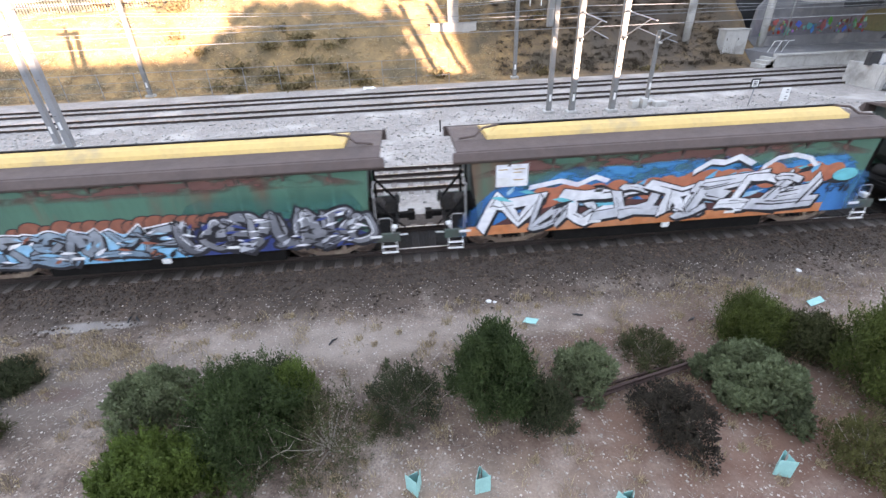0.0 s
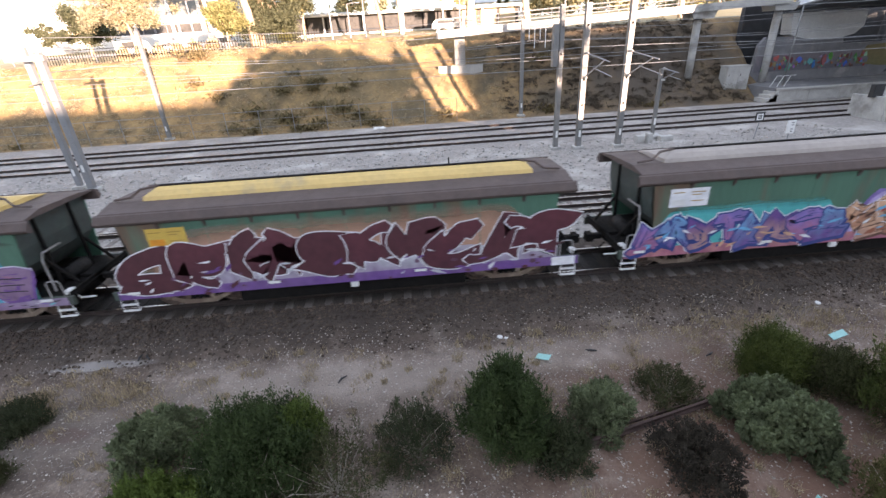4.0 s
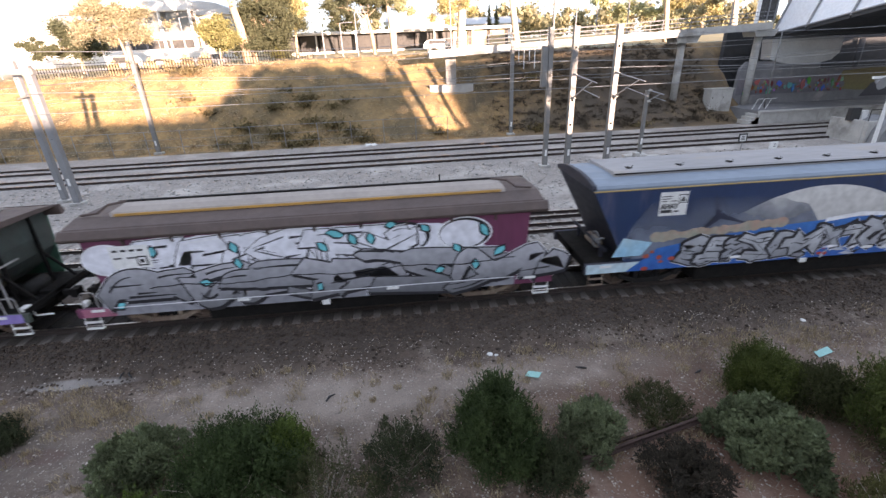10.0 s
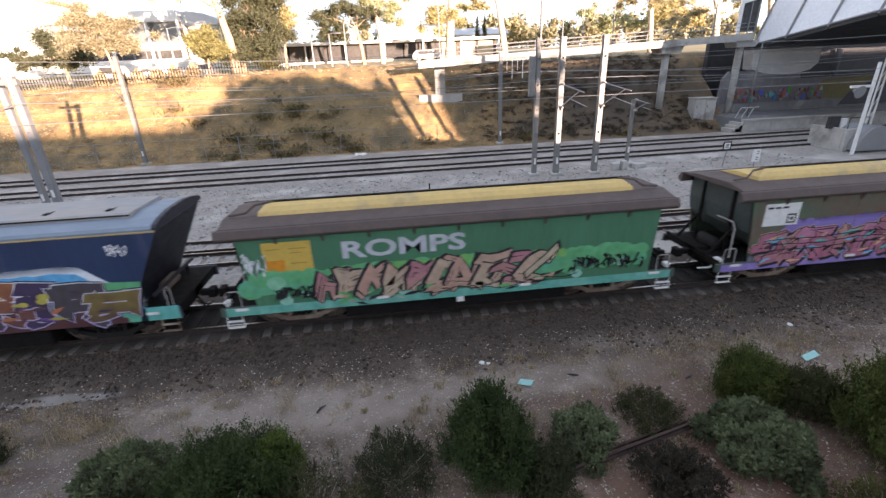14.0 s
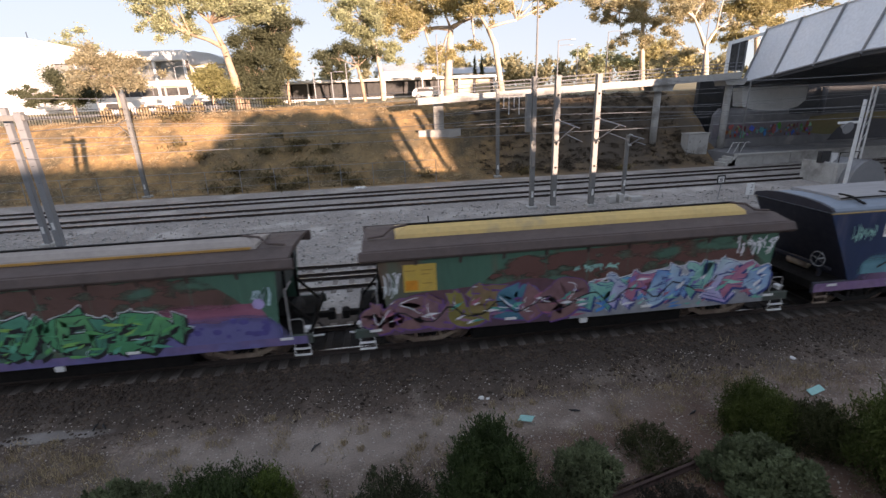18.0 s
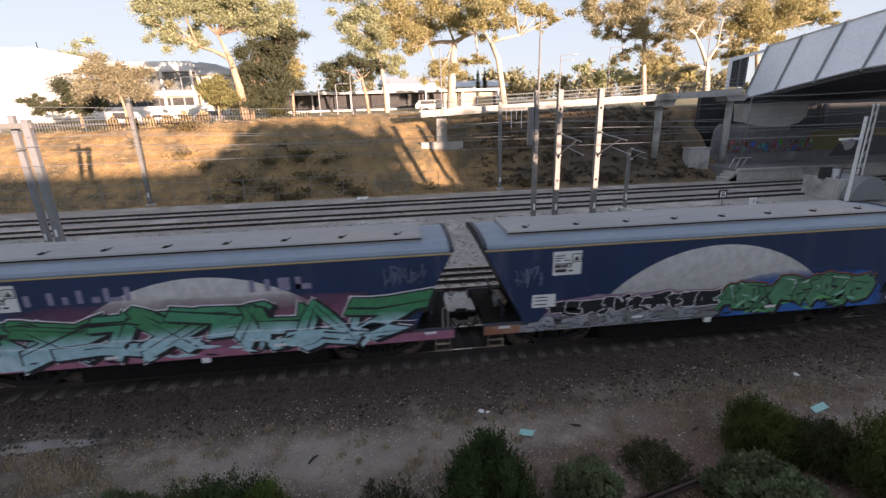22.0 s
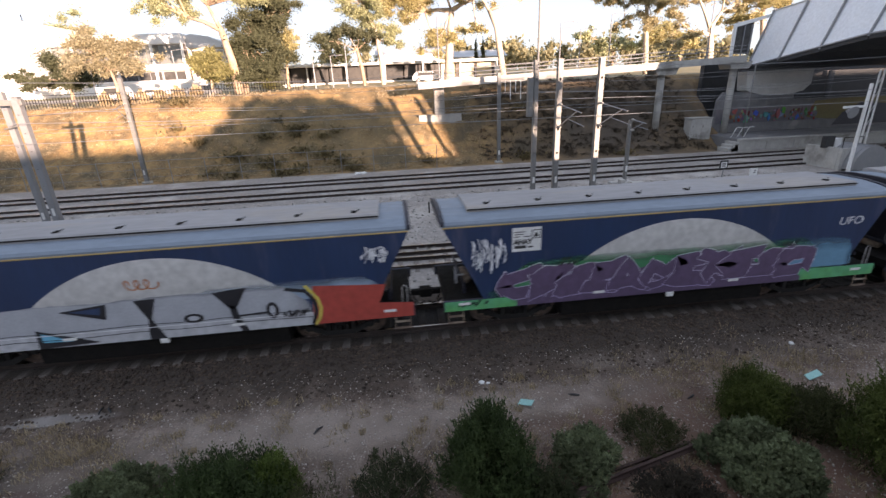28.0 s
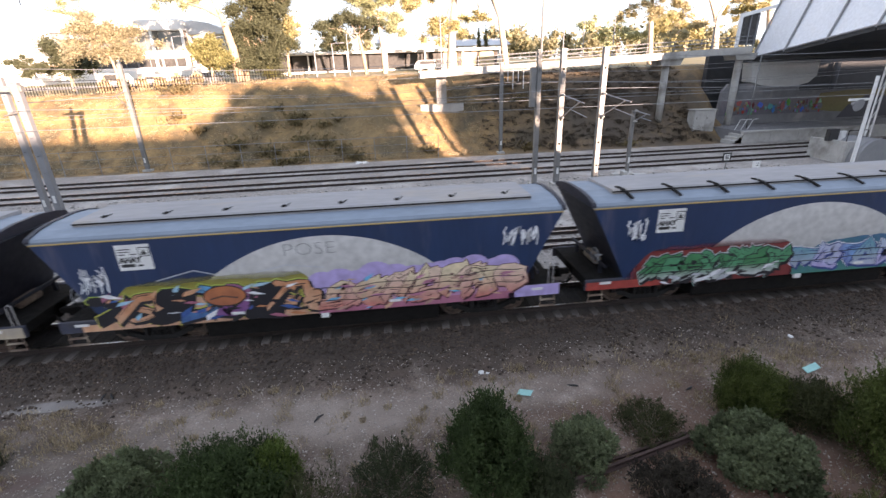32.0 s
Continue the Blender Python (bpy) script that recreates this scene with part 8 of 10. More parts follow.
M["leaf_tan"] = foliage("dusty_tan_leaf", (0.42, 0.37, 0.24), (0.31, 0.27, 0.175))
M["leaf_lime"] = foliage("lime_garden_leaf", (0.34, 0.315, 0.14), (0.23, 0.215, 0.095))
M["leaf_gum_red"] = foliage("reddish_gum_leaf", (0.51, 0.45, 0.28), (0.36, 0.32, 0.20))
M["bark_white"] = material("white_gum_bark", (0.74, 0.66, 0.54), 0.8, 0, (0.50, 0.40, 0.30), 2, 0.5, 0.3, 20)
TREES = [
    ("large spreading gum tree with a leaning pale trunk", -18.6, 62, 7.4, "leaf_gum", "bark", 0.5, [(-0.2, 3.6), (-0.8, 7.0)], [(-1.8, 9.7), (-4.4, 8.5)],
     [(-9.5, 13.5, 1.5), (-7.9, 12.4, 2.0), (-8.8, 10.9, 1.6), (-7.3, 9.9, 1.7), (-4.6, 9.1, 1.4), (-4.8, 13.3, 1.7), (-0.8, 12.3, 2.0), (-2.3, 14.9, 3.2), (1.2, 14.3, 2.8), (2.1, 11.7, 2.2), (-6.3, 15.5, 3.2), (3.6, 13.4, 2.4), (5.3, 12.4, 1.9), (4.4, 10.6, 1.6), (-3.2, 11.4, 1.5)]),
    ("dense dark green tree beside a leaning gum", -18.5, 64.5, 7.4, "leaf_gum_dark", "bark", 0.3, [(0.3, 2.7), (0.8, 5.5)], [],
     [(3.4, 9.2, 2.5), (5.6, 9.5, 2.0), (7.0, 9.2, 1.2), (2.2, 7.2, 2.5), (4.5, 7.0, 2.1), (1.1, 4.8, 2.2), (3.0, 4.2, 2.4), (1.4, 2.1, 2.2), (3.1, 1.9, 1.9), (5.0, 4.6, 1.5)]),
    ("tall slender grey-green gum tree", -0.4, 64, 6.9, "leaf_gum", "bark_pale", 0.32, [(-0.1, 4.2), (-0.6, 7.4)], [(-2.0, 10.5), (0.7, 5.9)],
     [(-4.8, 11.8, 1.6), (-3.3, 13.6, 2.1), (-1.9, 11.7, 2.0), (-3.1, 9.8, 1.4), (-1.4, 8.4, 1.5), (0.7, 7.0, 1.4), (-0.1, 10.4, 1.2), (-1.2, 15.8, 3.1), (1.7, 6.1, 1.2), (-4.5, 10.4, 1.2)]),
    ("dark drooping gum tree", -2.7, 62, 6.9, "leaf_gum_dark", "bark", 0.25, [(-0.3, 2.7), (-0.7, 4.8)], [],
     [(-3.5, 5.9, 1.8), (-4.5, 4.2, 1.1), (-2.0, 7.3, 1.6), (-0.6, 6.7, 1.4), (-2.8, 4.2, 1.1), (1.2, 6.3, 1.1)]),
    ("golden sunlit gum tree with a thick trunk", 8.6, 66, 7.2, "leaf_gum_gold", "bark_pale", 0.55, [(0.4, 5.3), (0.8, 9.3)], [(-2.7, 9.4), (3.6, 10.4)],
     [(-8.0, 10.8, 1.9), (-5.7, 11.1, 2.1), (-3.7, 12.9, 2.6), (-1.0, 13.5, 2.6), (-2.6, 10.4, 1.7), (-4.6, 9.0, 1.3), (-0.4, 6.4, 1.7), (-1.6, 5.4, 1.5), (1.3, 5.9, 1.5), (4.4, 7.1, 1.2), (2.8, 11.4, 2.1), (-7.1, 13.3, 2.1), (1.5, 16.0, 3.3), (-3.9, 16.0, 3.3)]),
    ("leaning golden gum tree", 15.2, 60, 9.0, "leaf_gum_gold", "bark_pale", 0.36, [(-1.0, 4.6), (-2.0, 6.6)], [(1.7, 7.4), (-3.2, 8.1)],
     [(-4.0, 8.9, 1.4), (-2.6, 10.2, 1.9), (-0.4, 10.5, 1.6), (0.7, 8.9, 1.0), (-1.9, 8.2, 1.0), (2.5, 10.5, 1.5), (5.0, 10.5, 1.1), (5.9, 9.1, 0.8), (4.4, 8.5, 0.6), (0.3, 13.0, 3.0)]),
    ("open-crowned gum tree with reddish leaves", 39.2, 68, 9.3, "leaf_gum_red", "bark_pale", 0.36, [(-0.7, 4.4), (-1.0, 8.2)], [(-4.7, 9.1), (1.1, 8.3)],
     [(-8.7, 10.7, 1.7), (-6.9, 9.4, 1.3), (-4.9, 11.0, 2.4), (-2.4, 12.1, 2.5), (-5.5, 8.2, 1.0), (-3.2, 8.0, 1.6), (-0.4, 9.9, 1.9), (1.3, 7.2, 1.4), (-0.8, 5.2, 1.3), (-8.4, 12.3, 1.5), (2.2, 11.3, 2.0), (-4.2, 5.3, 1.1), (-3.5, 14.7, 3.8)]),
    ("white-trunked gum tree with bare forking limbs", 42.2, 58, 8.0, "leaf_gum_red", "bark_white", 0.42, [(-0.3, 2.6), (-0.7, 4.6)], [(-3.1, 7.9), (0.7, 6.5), (-2.9, 4.1)],
     [(-5.3, 9.0, 1.6), (-3.5, 10.6, 2.2), (-1.1, 10.1, 2.2), (0.7, 11.0, 1.8), (-5.2, 6.1, 1.2), (2.2, 7.3, 0.9), (-2.2, 8.4, 0.9), (-3.5, 3.9, 0.9), (-5.3, 3.2, 1.2)]),
    ("broad olive-brown gum tree above the covered footbridge", 51.7, 60, 8.3, "leaf_gum_gold", "bark_pale", 0.4, [(-1.0, 3.7), (-1.7, 6.6)], [(2.0, 8.6)],
     [(-4.9, 10.4, 2.4), (-1.8, 9.3, 2.7), (0.6, 10.0, 2.5), (2.6, 10.7, 2.7), (5.1, 10.0, 1.9), (7.3, 9.6, 1.1), (-3.4, 6.9, 1.7), (-4.8, 5.2, 1.1), (-0.0, 7.3, 1.4), (-2.0, 12.2, 3.0), (2.9, 12.2, 2.5)]),
    ("small pale spreading street tree", -30.8, 58, 7.4, "leaf_tan", "bark", 0.16, [(-0.0, 1.5), (-0.2, 2.7)], [(-1.9, 4.0)],
     [(-3.6, 4.3, 1.4), (-1.7, 4.9, 1.9), (0.2, 4.6, 2.0), (1.4, 3.7, 1.9), (2.5, 2.7, 1.0), (-3.0, 3.2, 1.3), (-0.8, 3.2, 1.4)]),
    ("rounded yellow-green garden tree",-20.8, 59, 7.5, "leaf_lime", "bark", 0.14, [(0.1, 0.9), (0.1, 1.5)], [],
     [(-0.5, 3.1, 1.2), (1.1, 3.2, 1.3), (0.1, 2.1, 1.6), (0.4, 3.8, 1.2), (-0.8, 2.0, 1.0), (1.2, 1.9, 1.0)]),
    ("dark tree before the office building", -40.8, 66, 8.0, "leaf_gum_dark", "bark", 0.2, [(0.2, 0.9), (0.3, 1.6)], [],
     [(-1.5, 2.2, 1.8), (0.5, 2.7, 2.2), (1.7, 1.7, 1.6), (-4.1, 1.7, 1.2), (-2.8, 1.6, 1.3)]),
    ("golden small tree beside the low building", -13.5, 67, 7.9, "leaf_gum_gold", "bark", 0.2, [(0.1, 1.5), (0.2, 2.6)], [],
     [(0.1, 5.2, 1.8), (1.6, 4.7, 1.2), (-0.3, 3.7, 1.1), (1.3, 6.0, 1.0)]),
    ("broad distant tree above the office roof", -73.8, 120, 13.7, "leaf_gum", "bark", 0.4, [(0.9, 3.8), (1.6, 6.2)], [],
     [(-0.1, 8.4, 2.5), (2.5, 9.1, 2.9), (4.7, 8.1, 2.2), (6.9, 7.8, 1.4), (-2.0, 7.7, 1.4)]),
    ("golden tree behind the footbridge ramp", 63.1, 96, 9.5, "leaf_gum_gold", "bark", 0.3, [(-0.5, 1.8), (-0.8, 2.9)], [],
     [(-7.2, 5.7, 2.4), (-3.4, 6.1, 2.6), (-0.0, 4.9, 2.6), (-5.0, 3.6, 2.1), (2.7, 4.0, 1.8)]),
    ("dusty olive tree behind the footbridge ramp", 51.7, 104, 10.4, "leaf_gum", "bark", 0.3, [(-0.1, 1.6), (-0.1, 2.5)], [],
     [(-3.3, 3.5, 1.9), (0.0, 4.7, 2.1), (3.2, 3.9, 2.1), (-6.0, 6.2, 1.8), (5.6, 3.4, 1.5)]),
]
for k, row in enumerate(TREES):
    gum(*row, 11 + k)
for k, x in enumerate((18.8, 20.3)):
    cone = thing("cypress", "slim dark cypress among houses", "tree", x, 98, height(x, 98) - 0.1)
    part("trunk", Geo().tube([(0, 0, -0.3), (0, 0, 3.0)], [0.14, 0.08], 8), M["bark"], cone)
    me = leaf_cloud([((0, 0, 0.8 + 0.7 * q), (0.75 - 0.08 * q, 0.75 - 0.08 * q, 0.7)) for q in range(8)], 2600, 0.16, 60 + k, 0.0, 1.8)
    me.materials.append(M["leaf_gum_dark"])
    part("crown", me, None, cone)
# trees behind the viewpoint, whose shade falls on the cutting
for k, (x, y) in enumerate(((18.8, -14), (26.2, -15))):
    gum("gum tree behind the viewpoint", x, y, -0.5, "leaf_gum", "bark", 0.3, [(0.1, 3.5), (0.0, 6.5)], [(-1.5, 8.6), (1.6, 8.4)],
        [(-4.0, 9.2, 2.3), (-1.4, 10.6, 2.6), (1.4, 11.2, 2.5), (4.0, 9.4, 2.3), (0.2, 8.6, 2.6), (-2.8, 7.2, 1.9), (2.9, 7.4, 1.9), (0.0, 12.6, 1.8)], 31 + k)


def far_woods():
    """The line of treetops along the horizon."""
    centres = []
    rnd = random.Random(5)
    for i in range(300):
        x = -230 + i * 1.8 + rnd.uniform(-2, 2)
        y = 150 + rnd.uniform(-25, 45)
        h = rnd.uniform(3, 6.5) + (3 if 20 < x < 120 else 0)
        r = rnd.uniform(2.6, 5.0)
        centres += [((x, y, 10.5 + h * 0.5), (r, r, h * 0.5)), ((x + rnd.uniform(-2, 2), y, 10.5 + h * 0.8), (r * 0.6, r * 0.6, h * 0.3))]
    me = leaf_cloud(centres, 150000, 0.75, 77, 0.2, 1.5, 0.5)
    me.materials.append(foliage("hazy_distant_leaf", (0.36, 0.33, 0.20), (0.25, 0.235, 0.145)))
    return tagged(new("distant_trees", me), "hazy line of distant gum trees along the horizon", "trees", kind="stuff")


far_woods()


def scatter(name, label, count, box, size, mat, seed, flat=0.6, thin=0.0):
    """Small stones strewn over the ground, thinning out over the first metres of the box, joined into one thing."""
    rng = np.random.default_rng(seed)
    x0, x1, y0, y1 = box
    xs, ys = rng.uniform(x0, x1, count), rng.uniform(y0, y1, count)
    if thin:
        stay = rng.random(count) < np.clip((ys - y0) / thin, 0.0, 1.0) ** 2.6
        xs, ys = xs[stay], ys[stay]
        count = len(xs)
    base = np.array([(1, 0, 0), (0, 1, 0), (-1, 0, 0), (0, -1, 0), (0.1, 0.1, 1), (0, 0, -0.6)], float)
    tri = np.array([(0, 1, 4), (1, 2, 4), (2, 3, 4), (3, 0, 4), (1, 0, 5), (2, 1, 5), (3, 2, 5), (0, 3, 5)])
    s = size * (0.4 + 1.7 * rng.random(count) ** 4)
    v = base[None] * s[:, None, None] * rng.uniform(0.6, 1.3, (count, 6, 3)) * (1, 1, flat)
    ang = rng.uniform(0, 6.28, count)
    c, sn = np.cos(ang), np.sin(ang)
    v = np.stack([v[..., 0] * c[:, None] - v[..., 1] * sn[:, None], v[..., 0] * sn[:, None] + v[..., 1] * c[:, None], v[..., 2]], -1)
    z = np.array([height(a, b) for a, b in zip(xs, ys)])
    v += np.stack([xs, ys, z + s * flat * 0.25], 1)[:, None]
    f = (tri[None] + 6 * np.arange(count)[:, None, None]).reshape(-1, 3)
    me = bpy.data.meshes.new(name)
    me.vertices.add(6 * count)
    me.vertices.foreach_set("co", v.ravel())
    me.loops.add(3 * len(f))
    me.loops.foreach_set("vertex_index", f.ravel())
    me.polygons.add(len(f))
    me.polygons.foreach_set("loop_start", np.arange(0, 3 * len(f), 3))
    me.update(calc_edges=True)
    me.materials.append(mat)
    return tagged(new(name, me), label, "stones", kind="stuff")


M["stone_dark"] = foliage("dark_ballast_stone", (0.11, 0.079, 0.061), (0.036, 0.0265, 0.021), 0.9)
M["stone_rough"] = material("rough_brown_stone", (0.26, 0.20, 0.16), 0.9, 0, (0.15, 0.11, 0.09), 8, 0.6, 0.5, 40)
M["stone_grey"] = foliage("grey_ballast_stone", (0.42, 0.40, 0.37), (0.24, 0.225, 0.21), 0.9)
scatter("ballast_stones", "loose dark brown ballast stones beside the track", 42000, (-17, 18, 9.5, 11.66), 0.036, M["stone_dark"], 1, thin=1.6)
scatter("pebbles", "pale pebbles and chips strewn on dry ground", 42000, (-15, 15, 3.6, 10.9), 0.0165, M["pebble"], 2, 0.5)
scatter("pale_ballast_stones", "loose grey ballast stones between the tracks", 16000, (-26, 30, 15.5, 31.0), 0.06, M["stone_grey"], 3)


def tufts(name, label, spots, mat, blades, high, seed):
    rng = np.random.default_rng(seed)
    v, f = [], []
    for x, y, r in spots:
        for _ in range(blades):
            a, q = rng.uniform(0, 6.28), r * math.sqrt(rng.random())
            px, py = x + q * math.cos(a), y + q * math.sin(a)
            h = high * rng.uniform(0.4, 1.1)
            b, w = rng.uniform(0, 6.28), 0.006 + 0.004 * rng.random()
            dx, dy = rng.normal(0, 0.35, 2) * h
            z = height(px, py) - 0.01
            n = len(v)
            v += [(px - w * math.cos(b), py - w * math.sin(b), z), (px + w * math.cos(b), py + w * math.sin(b), z), (px + dx, py + dy, z + h)]
            f.append((n, n + 1, n + 2))
    me = bpy.data.meshes.new(name)
    me.from_pydata(v, [], f)
    me.materials.append(mat)
    return tagged(new(name, me), label, "grass", kind="stuff")


rnd = random.Random(8)
spots = [(rnd.uniform(-12, 12), rnd.uniform(4.2, 10.3), rnd.uniform(0.08, 0.3)) for _ in range(330)] + [(rnd.gauss(-9.2, 1.3), rnd.gauss(9.1, 0.45), 0.3) for _ in range(60)] + [(rnd.gauss(9.5, 2.2), rnd.gauss(9.6, 0.5), 0.3) for _ in range(40)]
tufts("dry_grass", "sparse dry straw-coloured grass tufts", spots, M["straw"], 55, 0.17, 9)
spots = [(rnd.uniform(-40, 36), 42.6 + 9 * rnd.random() ** 1.4, rnd.uniform(0.3, 0.9)) for _ in range(900)]


M["leaf_brush"] = foliage("dry_brush_leaf", (0.22, 0.17, 0.085), (0.14, 0.11, 0.06))
# scrub brown, darkened to carry the shade of the cutting's far half
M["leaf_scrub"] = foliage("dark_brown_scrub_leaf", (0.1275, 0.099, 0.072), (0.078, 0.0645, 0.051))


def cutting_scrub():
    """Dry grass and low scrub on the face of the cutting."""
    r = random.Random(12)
    for mat, n, seed, name, label, size in (("straw", 1500, 41, "cutting_grass", "dry golden grass on the railway cutting", 0.035), ("leaf_brush", 30, 42, "cutting_scrub", "low olive scrub on the railway cutting", 0.12), ("leaf_scrub", 800, 43, "shaded_scrub", "tangled scrub with the cutting's shade in its dark brown leaves", 0.045)):
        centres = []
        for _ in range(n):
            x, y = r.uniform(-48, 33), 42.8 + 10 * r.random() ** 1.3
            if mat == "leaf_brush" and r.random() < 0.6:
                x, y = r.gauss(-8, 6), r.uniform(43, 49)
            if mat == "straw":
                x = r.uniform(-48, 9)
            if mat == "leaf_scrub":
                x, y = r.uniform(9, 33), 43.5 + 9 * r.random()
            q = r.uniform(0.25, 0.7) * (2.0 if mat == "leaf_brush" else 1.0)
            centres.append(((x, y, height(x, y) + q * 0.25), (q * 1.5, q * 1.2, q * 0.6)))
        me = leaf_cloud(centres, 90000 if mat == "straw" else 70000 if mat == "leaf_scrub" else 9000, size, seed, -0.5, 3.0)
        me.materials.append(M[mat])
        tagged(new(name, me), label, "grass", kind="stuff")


cutting_scrub()


# ---- small things on the scrub ground ----
def guard(x, y, rz, open_=True, label="pale teal plastic tree guard standing on gravel"):
    """A folded corflute tree guard: three thin walls round a seedling."""
    ob = thing("tree_guard", label, "tree guard", x, y, height(x, y) - 0.01, rz, "teal tree guards")
    tri = [(math.cos(a) * 0.16, math.sin(a) * 0.16) for a in (0.5, 2.6, 4.7)]
    for k in range(3):
        a, b = Vector(tri[k]), Vector(tri[(k + 1) % 3])
        nrm = Vector((b.y - a.y, a.x - b.x)).normalized() * 0.006
        top = 0.40 + 0.03 * (k % 2)
        g = Geo().prism([(*a,), (*b,), (*(b + nrm),), (*(a + nrm),)], lambda px, py: 0.0, lambda px, py: top + 0.25 * (px - a.x), axis="z")
        part("panel", g, M["teal_plastic"], ob)
    for k in range(2):
        part("stake", Geo().tube([(0.1 - 0.2 * k, 0.02, 0), (0.09 - 0.18 * k, 0.02, 0.55)], 0.011, 6), M["twig"], ob)
    return ob


guard(-0.33, 4.72, 15)
guard(0.86, 4.60, 70)
guard(6.35, 4.35, 40)
guard(3.25, 4.02, 0)
thing("plastic_sheet", "flattened teal plastic sheet lying on dry ground", "litter", -0.34, 4.55, -0.80, 10, geo=Geo().box(-0.22, 0.22, -0.13, 0.13, 0, 0.012, 0.003), mats=M["teal_plastic"])
for x, y, rz, l in ((2.92, 8.98, -42, 0.19), (10.8, 8.75, 4, 0.19)):
    g = Geo().box(-l, l, -0.09, 0.09, 0.03, 0.045, 0.004)
    g.v = [(a, b, c + 0.12 * max(0, a / l) + (0.05 if b > 0 else 0)) for a, b, c in g.v]
    thing("tree_guard", "crumpled teal plastic tree guard lying on dry ground", "tree guard", x, y, height(x, y), rz, "teal tree guards", geo=g, mats=M["teal_plastic"])


def crumple(name, label, x, y, size, mat, seed, z=0.0):
    r = random.Random(seed)
    bm = bmesh.new()
    bmesh.ops.create_icosphere(bm, subdivisions=2, radius=size)
    for v in bm.verts:
        v.co *= r.uniform(0.6, 1.2)
        v.co.z = abs(v.co.z) * 0.6
    me = bpy.data.meshes.new(name)
    bm.to_mesh(me)
    bm.free()
    me.materials.append(mat)
    ob = new(name, me)
    ob.matrix_basis = pose(x, y, height(x, y) - 0.01 + z)
    return tagged(ob, label, "litter")


crumple("litter", "crumpled white paper litter on gravel", 11.66, 10.35, 0.10, M["white"], 1)
crumple("litter", "torn white plastic litter on dry ground", 1.97, 10.05, 0.09, M["white"], 2)
crumple("litter", "torn white plastic litter on dry ground", 2.15, 10.0, 0.06, M["white"], 3)
for k, (x, y) in enumerate(((-2.31, 8.9), (-8.15, 10.5), (-7.95, 10.5), (4.3, 9.2), (7.2, 8.6))):
    thing("stick", "short dark stick lying on dry ground", "stick", x, y, height(x, y) + 0.02, 40 * k + 50, geo=Geo().tube([(-0.14, 0, 0), (0, 0.02, 0.03), (0.15, -0.01, 0.02)], [0.02, 0.03, 0.012], 6), mats=M["black"])


def old_rail():
    """A discarded rusty rail among the shrubs."""
    a, b = Vector((2.9, 6.1, -0.66)), Vector((6.5, 6.95, -0.60))
    ob = thing("old_rail", "discarded rusty steel rail lying among shrubs", "rail", geo=Geo().prism([(y * 0.8, z * 0.8 + 0.14) for y, z in RAIL], 0, (b - a).length), mats=M["rust"])
    ob.matrix_basis = Matrix.Translation(a) @ (b - a).to_track_quat("X", "Z").to_matrix().to_4x4()
    thing("old_rail", "second rusty rail lying beside the first", "rail", 3.2, 6.42, -0.82, 13.3, geo=Geo().prism([(y * 0.8, z * 0.8 + 0.14) for y, z in RAIL], 0, 3.0), mats=M["rust"])


old_rail()
for k in range(16):
    r = random.Random(k + 60)
    x, y = r.uniform(-9, 9), r.uniform(4.3, 10)
    crumple("rock", "pale grey-brown rock on dry ground", x, y, r.uniform(0.03, 0.07), M["stone_rough"], k + 20)["category"] = "rock"


def twig_litter():
    """Fine sticks and bark shed on the ground."""
    r = random.Random(91)
    g = Geo()
    for _ in range(1500):
        x, y = r.uniform(-10, 10), r.uniform(3.7, 9.8)
        a, l = r.uniform(0, 6.28), r.uniform(0.05, 0.22)
        z = height(x, y) + 0.012
        g.tube([(x, y, z), (x + l * math.cos(a), y + l * math.sin(a), z + r.uniform(0, 0.03))], [0.006, 0.003], 4, caps=False)
    tagged(new("twig_litter", g.mesh("twig_litter", M["twig"], True)), "fine pale sticks shed on dry ground", "litter", kind="stuff")


twig_litter()

# ---- masts, wires and fences ----
def mast(name, label, x, y, high, wx=0.34, wy=0.30, plates=6, tag_z=0.8, foot=0.35, steel="galv_mast"):
    """A built-up steel mast: two channels tied by batten plates, on a concrete foot."""
    z = height(x, y)
    ob = thing(name, label, "mast", x, y, z, 1.2, "overhead line masts")
    for s in (-1, 1):
        a = s * wx / 2
        ring = [(a, -wy / 2), (a, wy / 2), (a - s * 0.09, wy / 2), (a - s * 0.09, wy / 2 - 0.012), (a - s * 0.014, wy / 2 - 0.012), (a - s * 0.014, -wy / 2 + 0.012), (a - s * 0.09, -wy / 2 + 0.012), (a - s * 0.09, -wy / 2)]
        part("channel", Geo().prism(ring, 0.1, high, axis="z"), M[steel], ob)
    for k in range(plates):
        zz = 0.5 + (high - 0.9) * k / (plates - 1)
        for s in (-1, 1):
            part("batten", Geo().box(-wx / 2 + 0.02, wx / 2 - 0.02, s * (wy / 2 + 0.006) - 0.005, s * (wy / 2 + 0.006) + 0.005, max(zz - 0.49 * high / plates, 0.2), min(zz + 0.49 * high / plates, high - 0.02)), M[steel], ob)
    part("cap", Geo().box(-wx / 2 - 0.02, wx / 2 + 0.02, -wy / 2 - 0.02, wy / 2 + 0.02, high, high + 0.03), M[steel], ob)
    part("footing", Geo().box(-foot, foot, -foot, foot, -0.3, 0.18, 0.03), M["concrete"], ob, "concrete mast footing")
    part("number_plate", Geo().box(-0.07, 0.07, -wy / 2 - 0.03, -wy / 2 - 0.014, tag_z, tag_z + 0.42), M["white"], ob, "small white upright plate")
    return ob


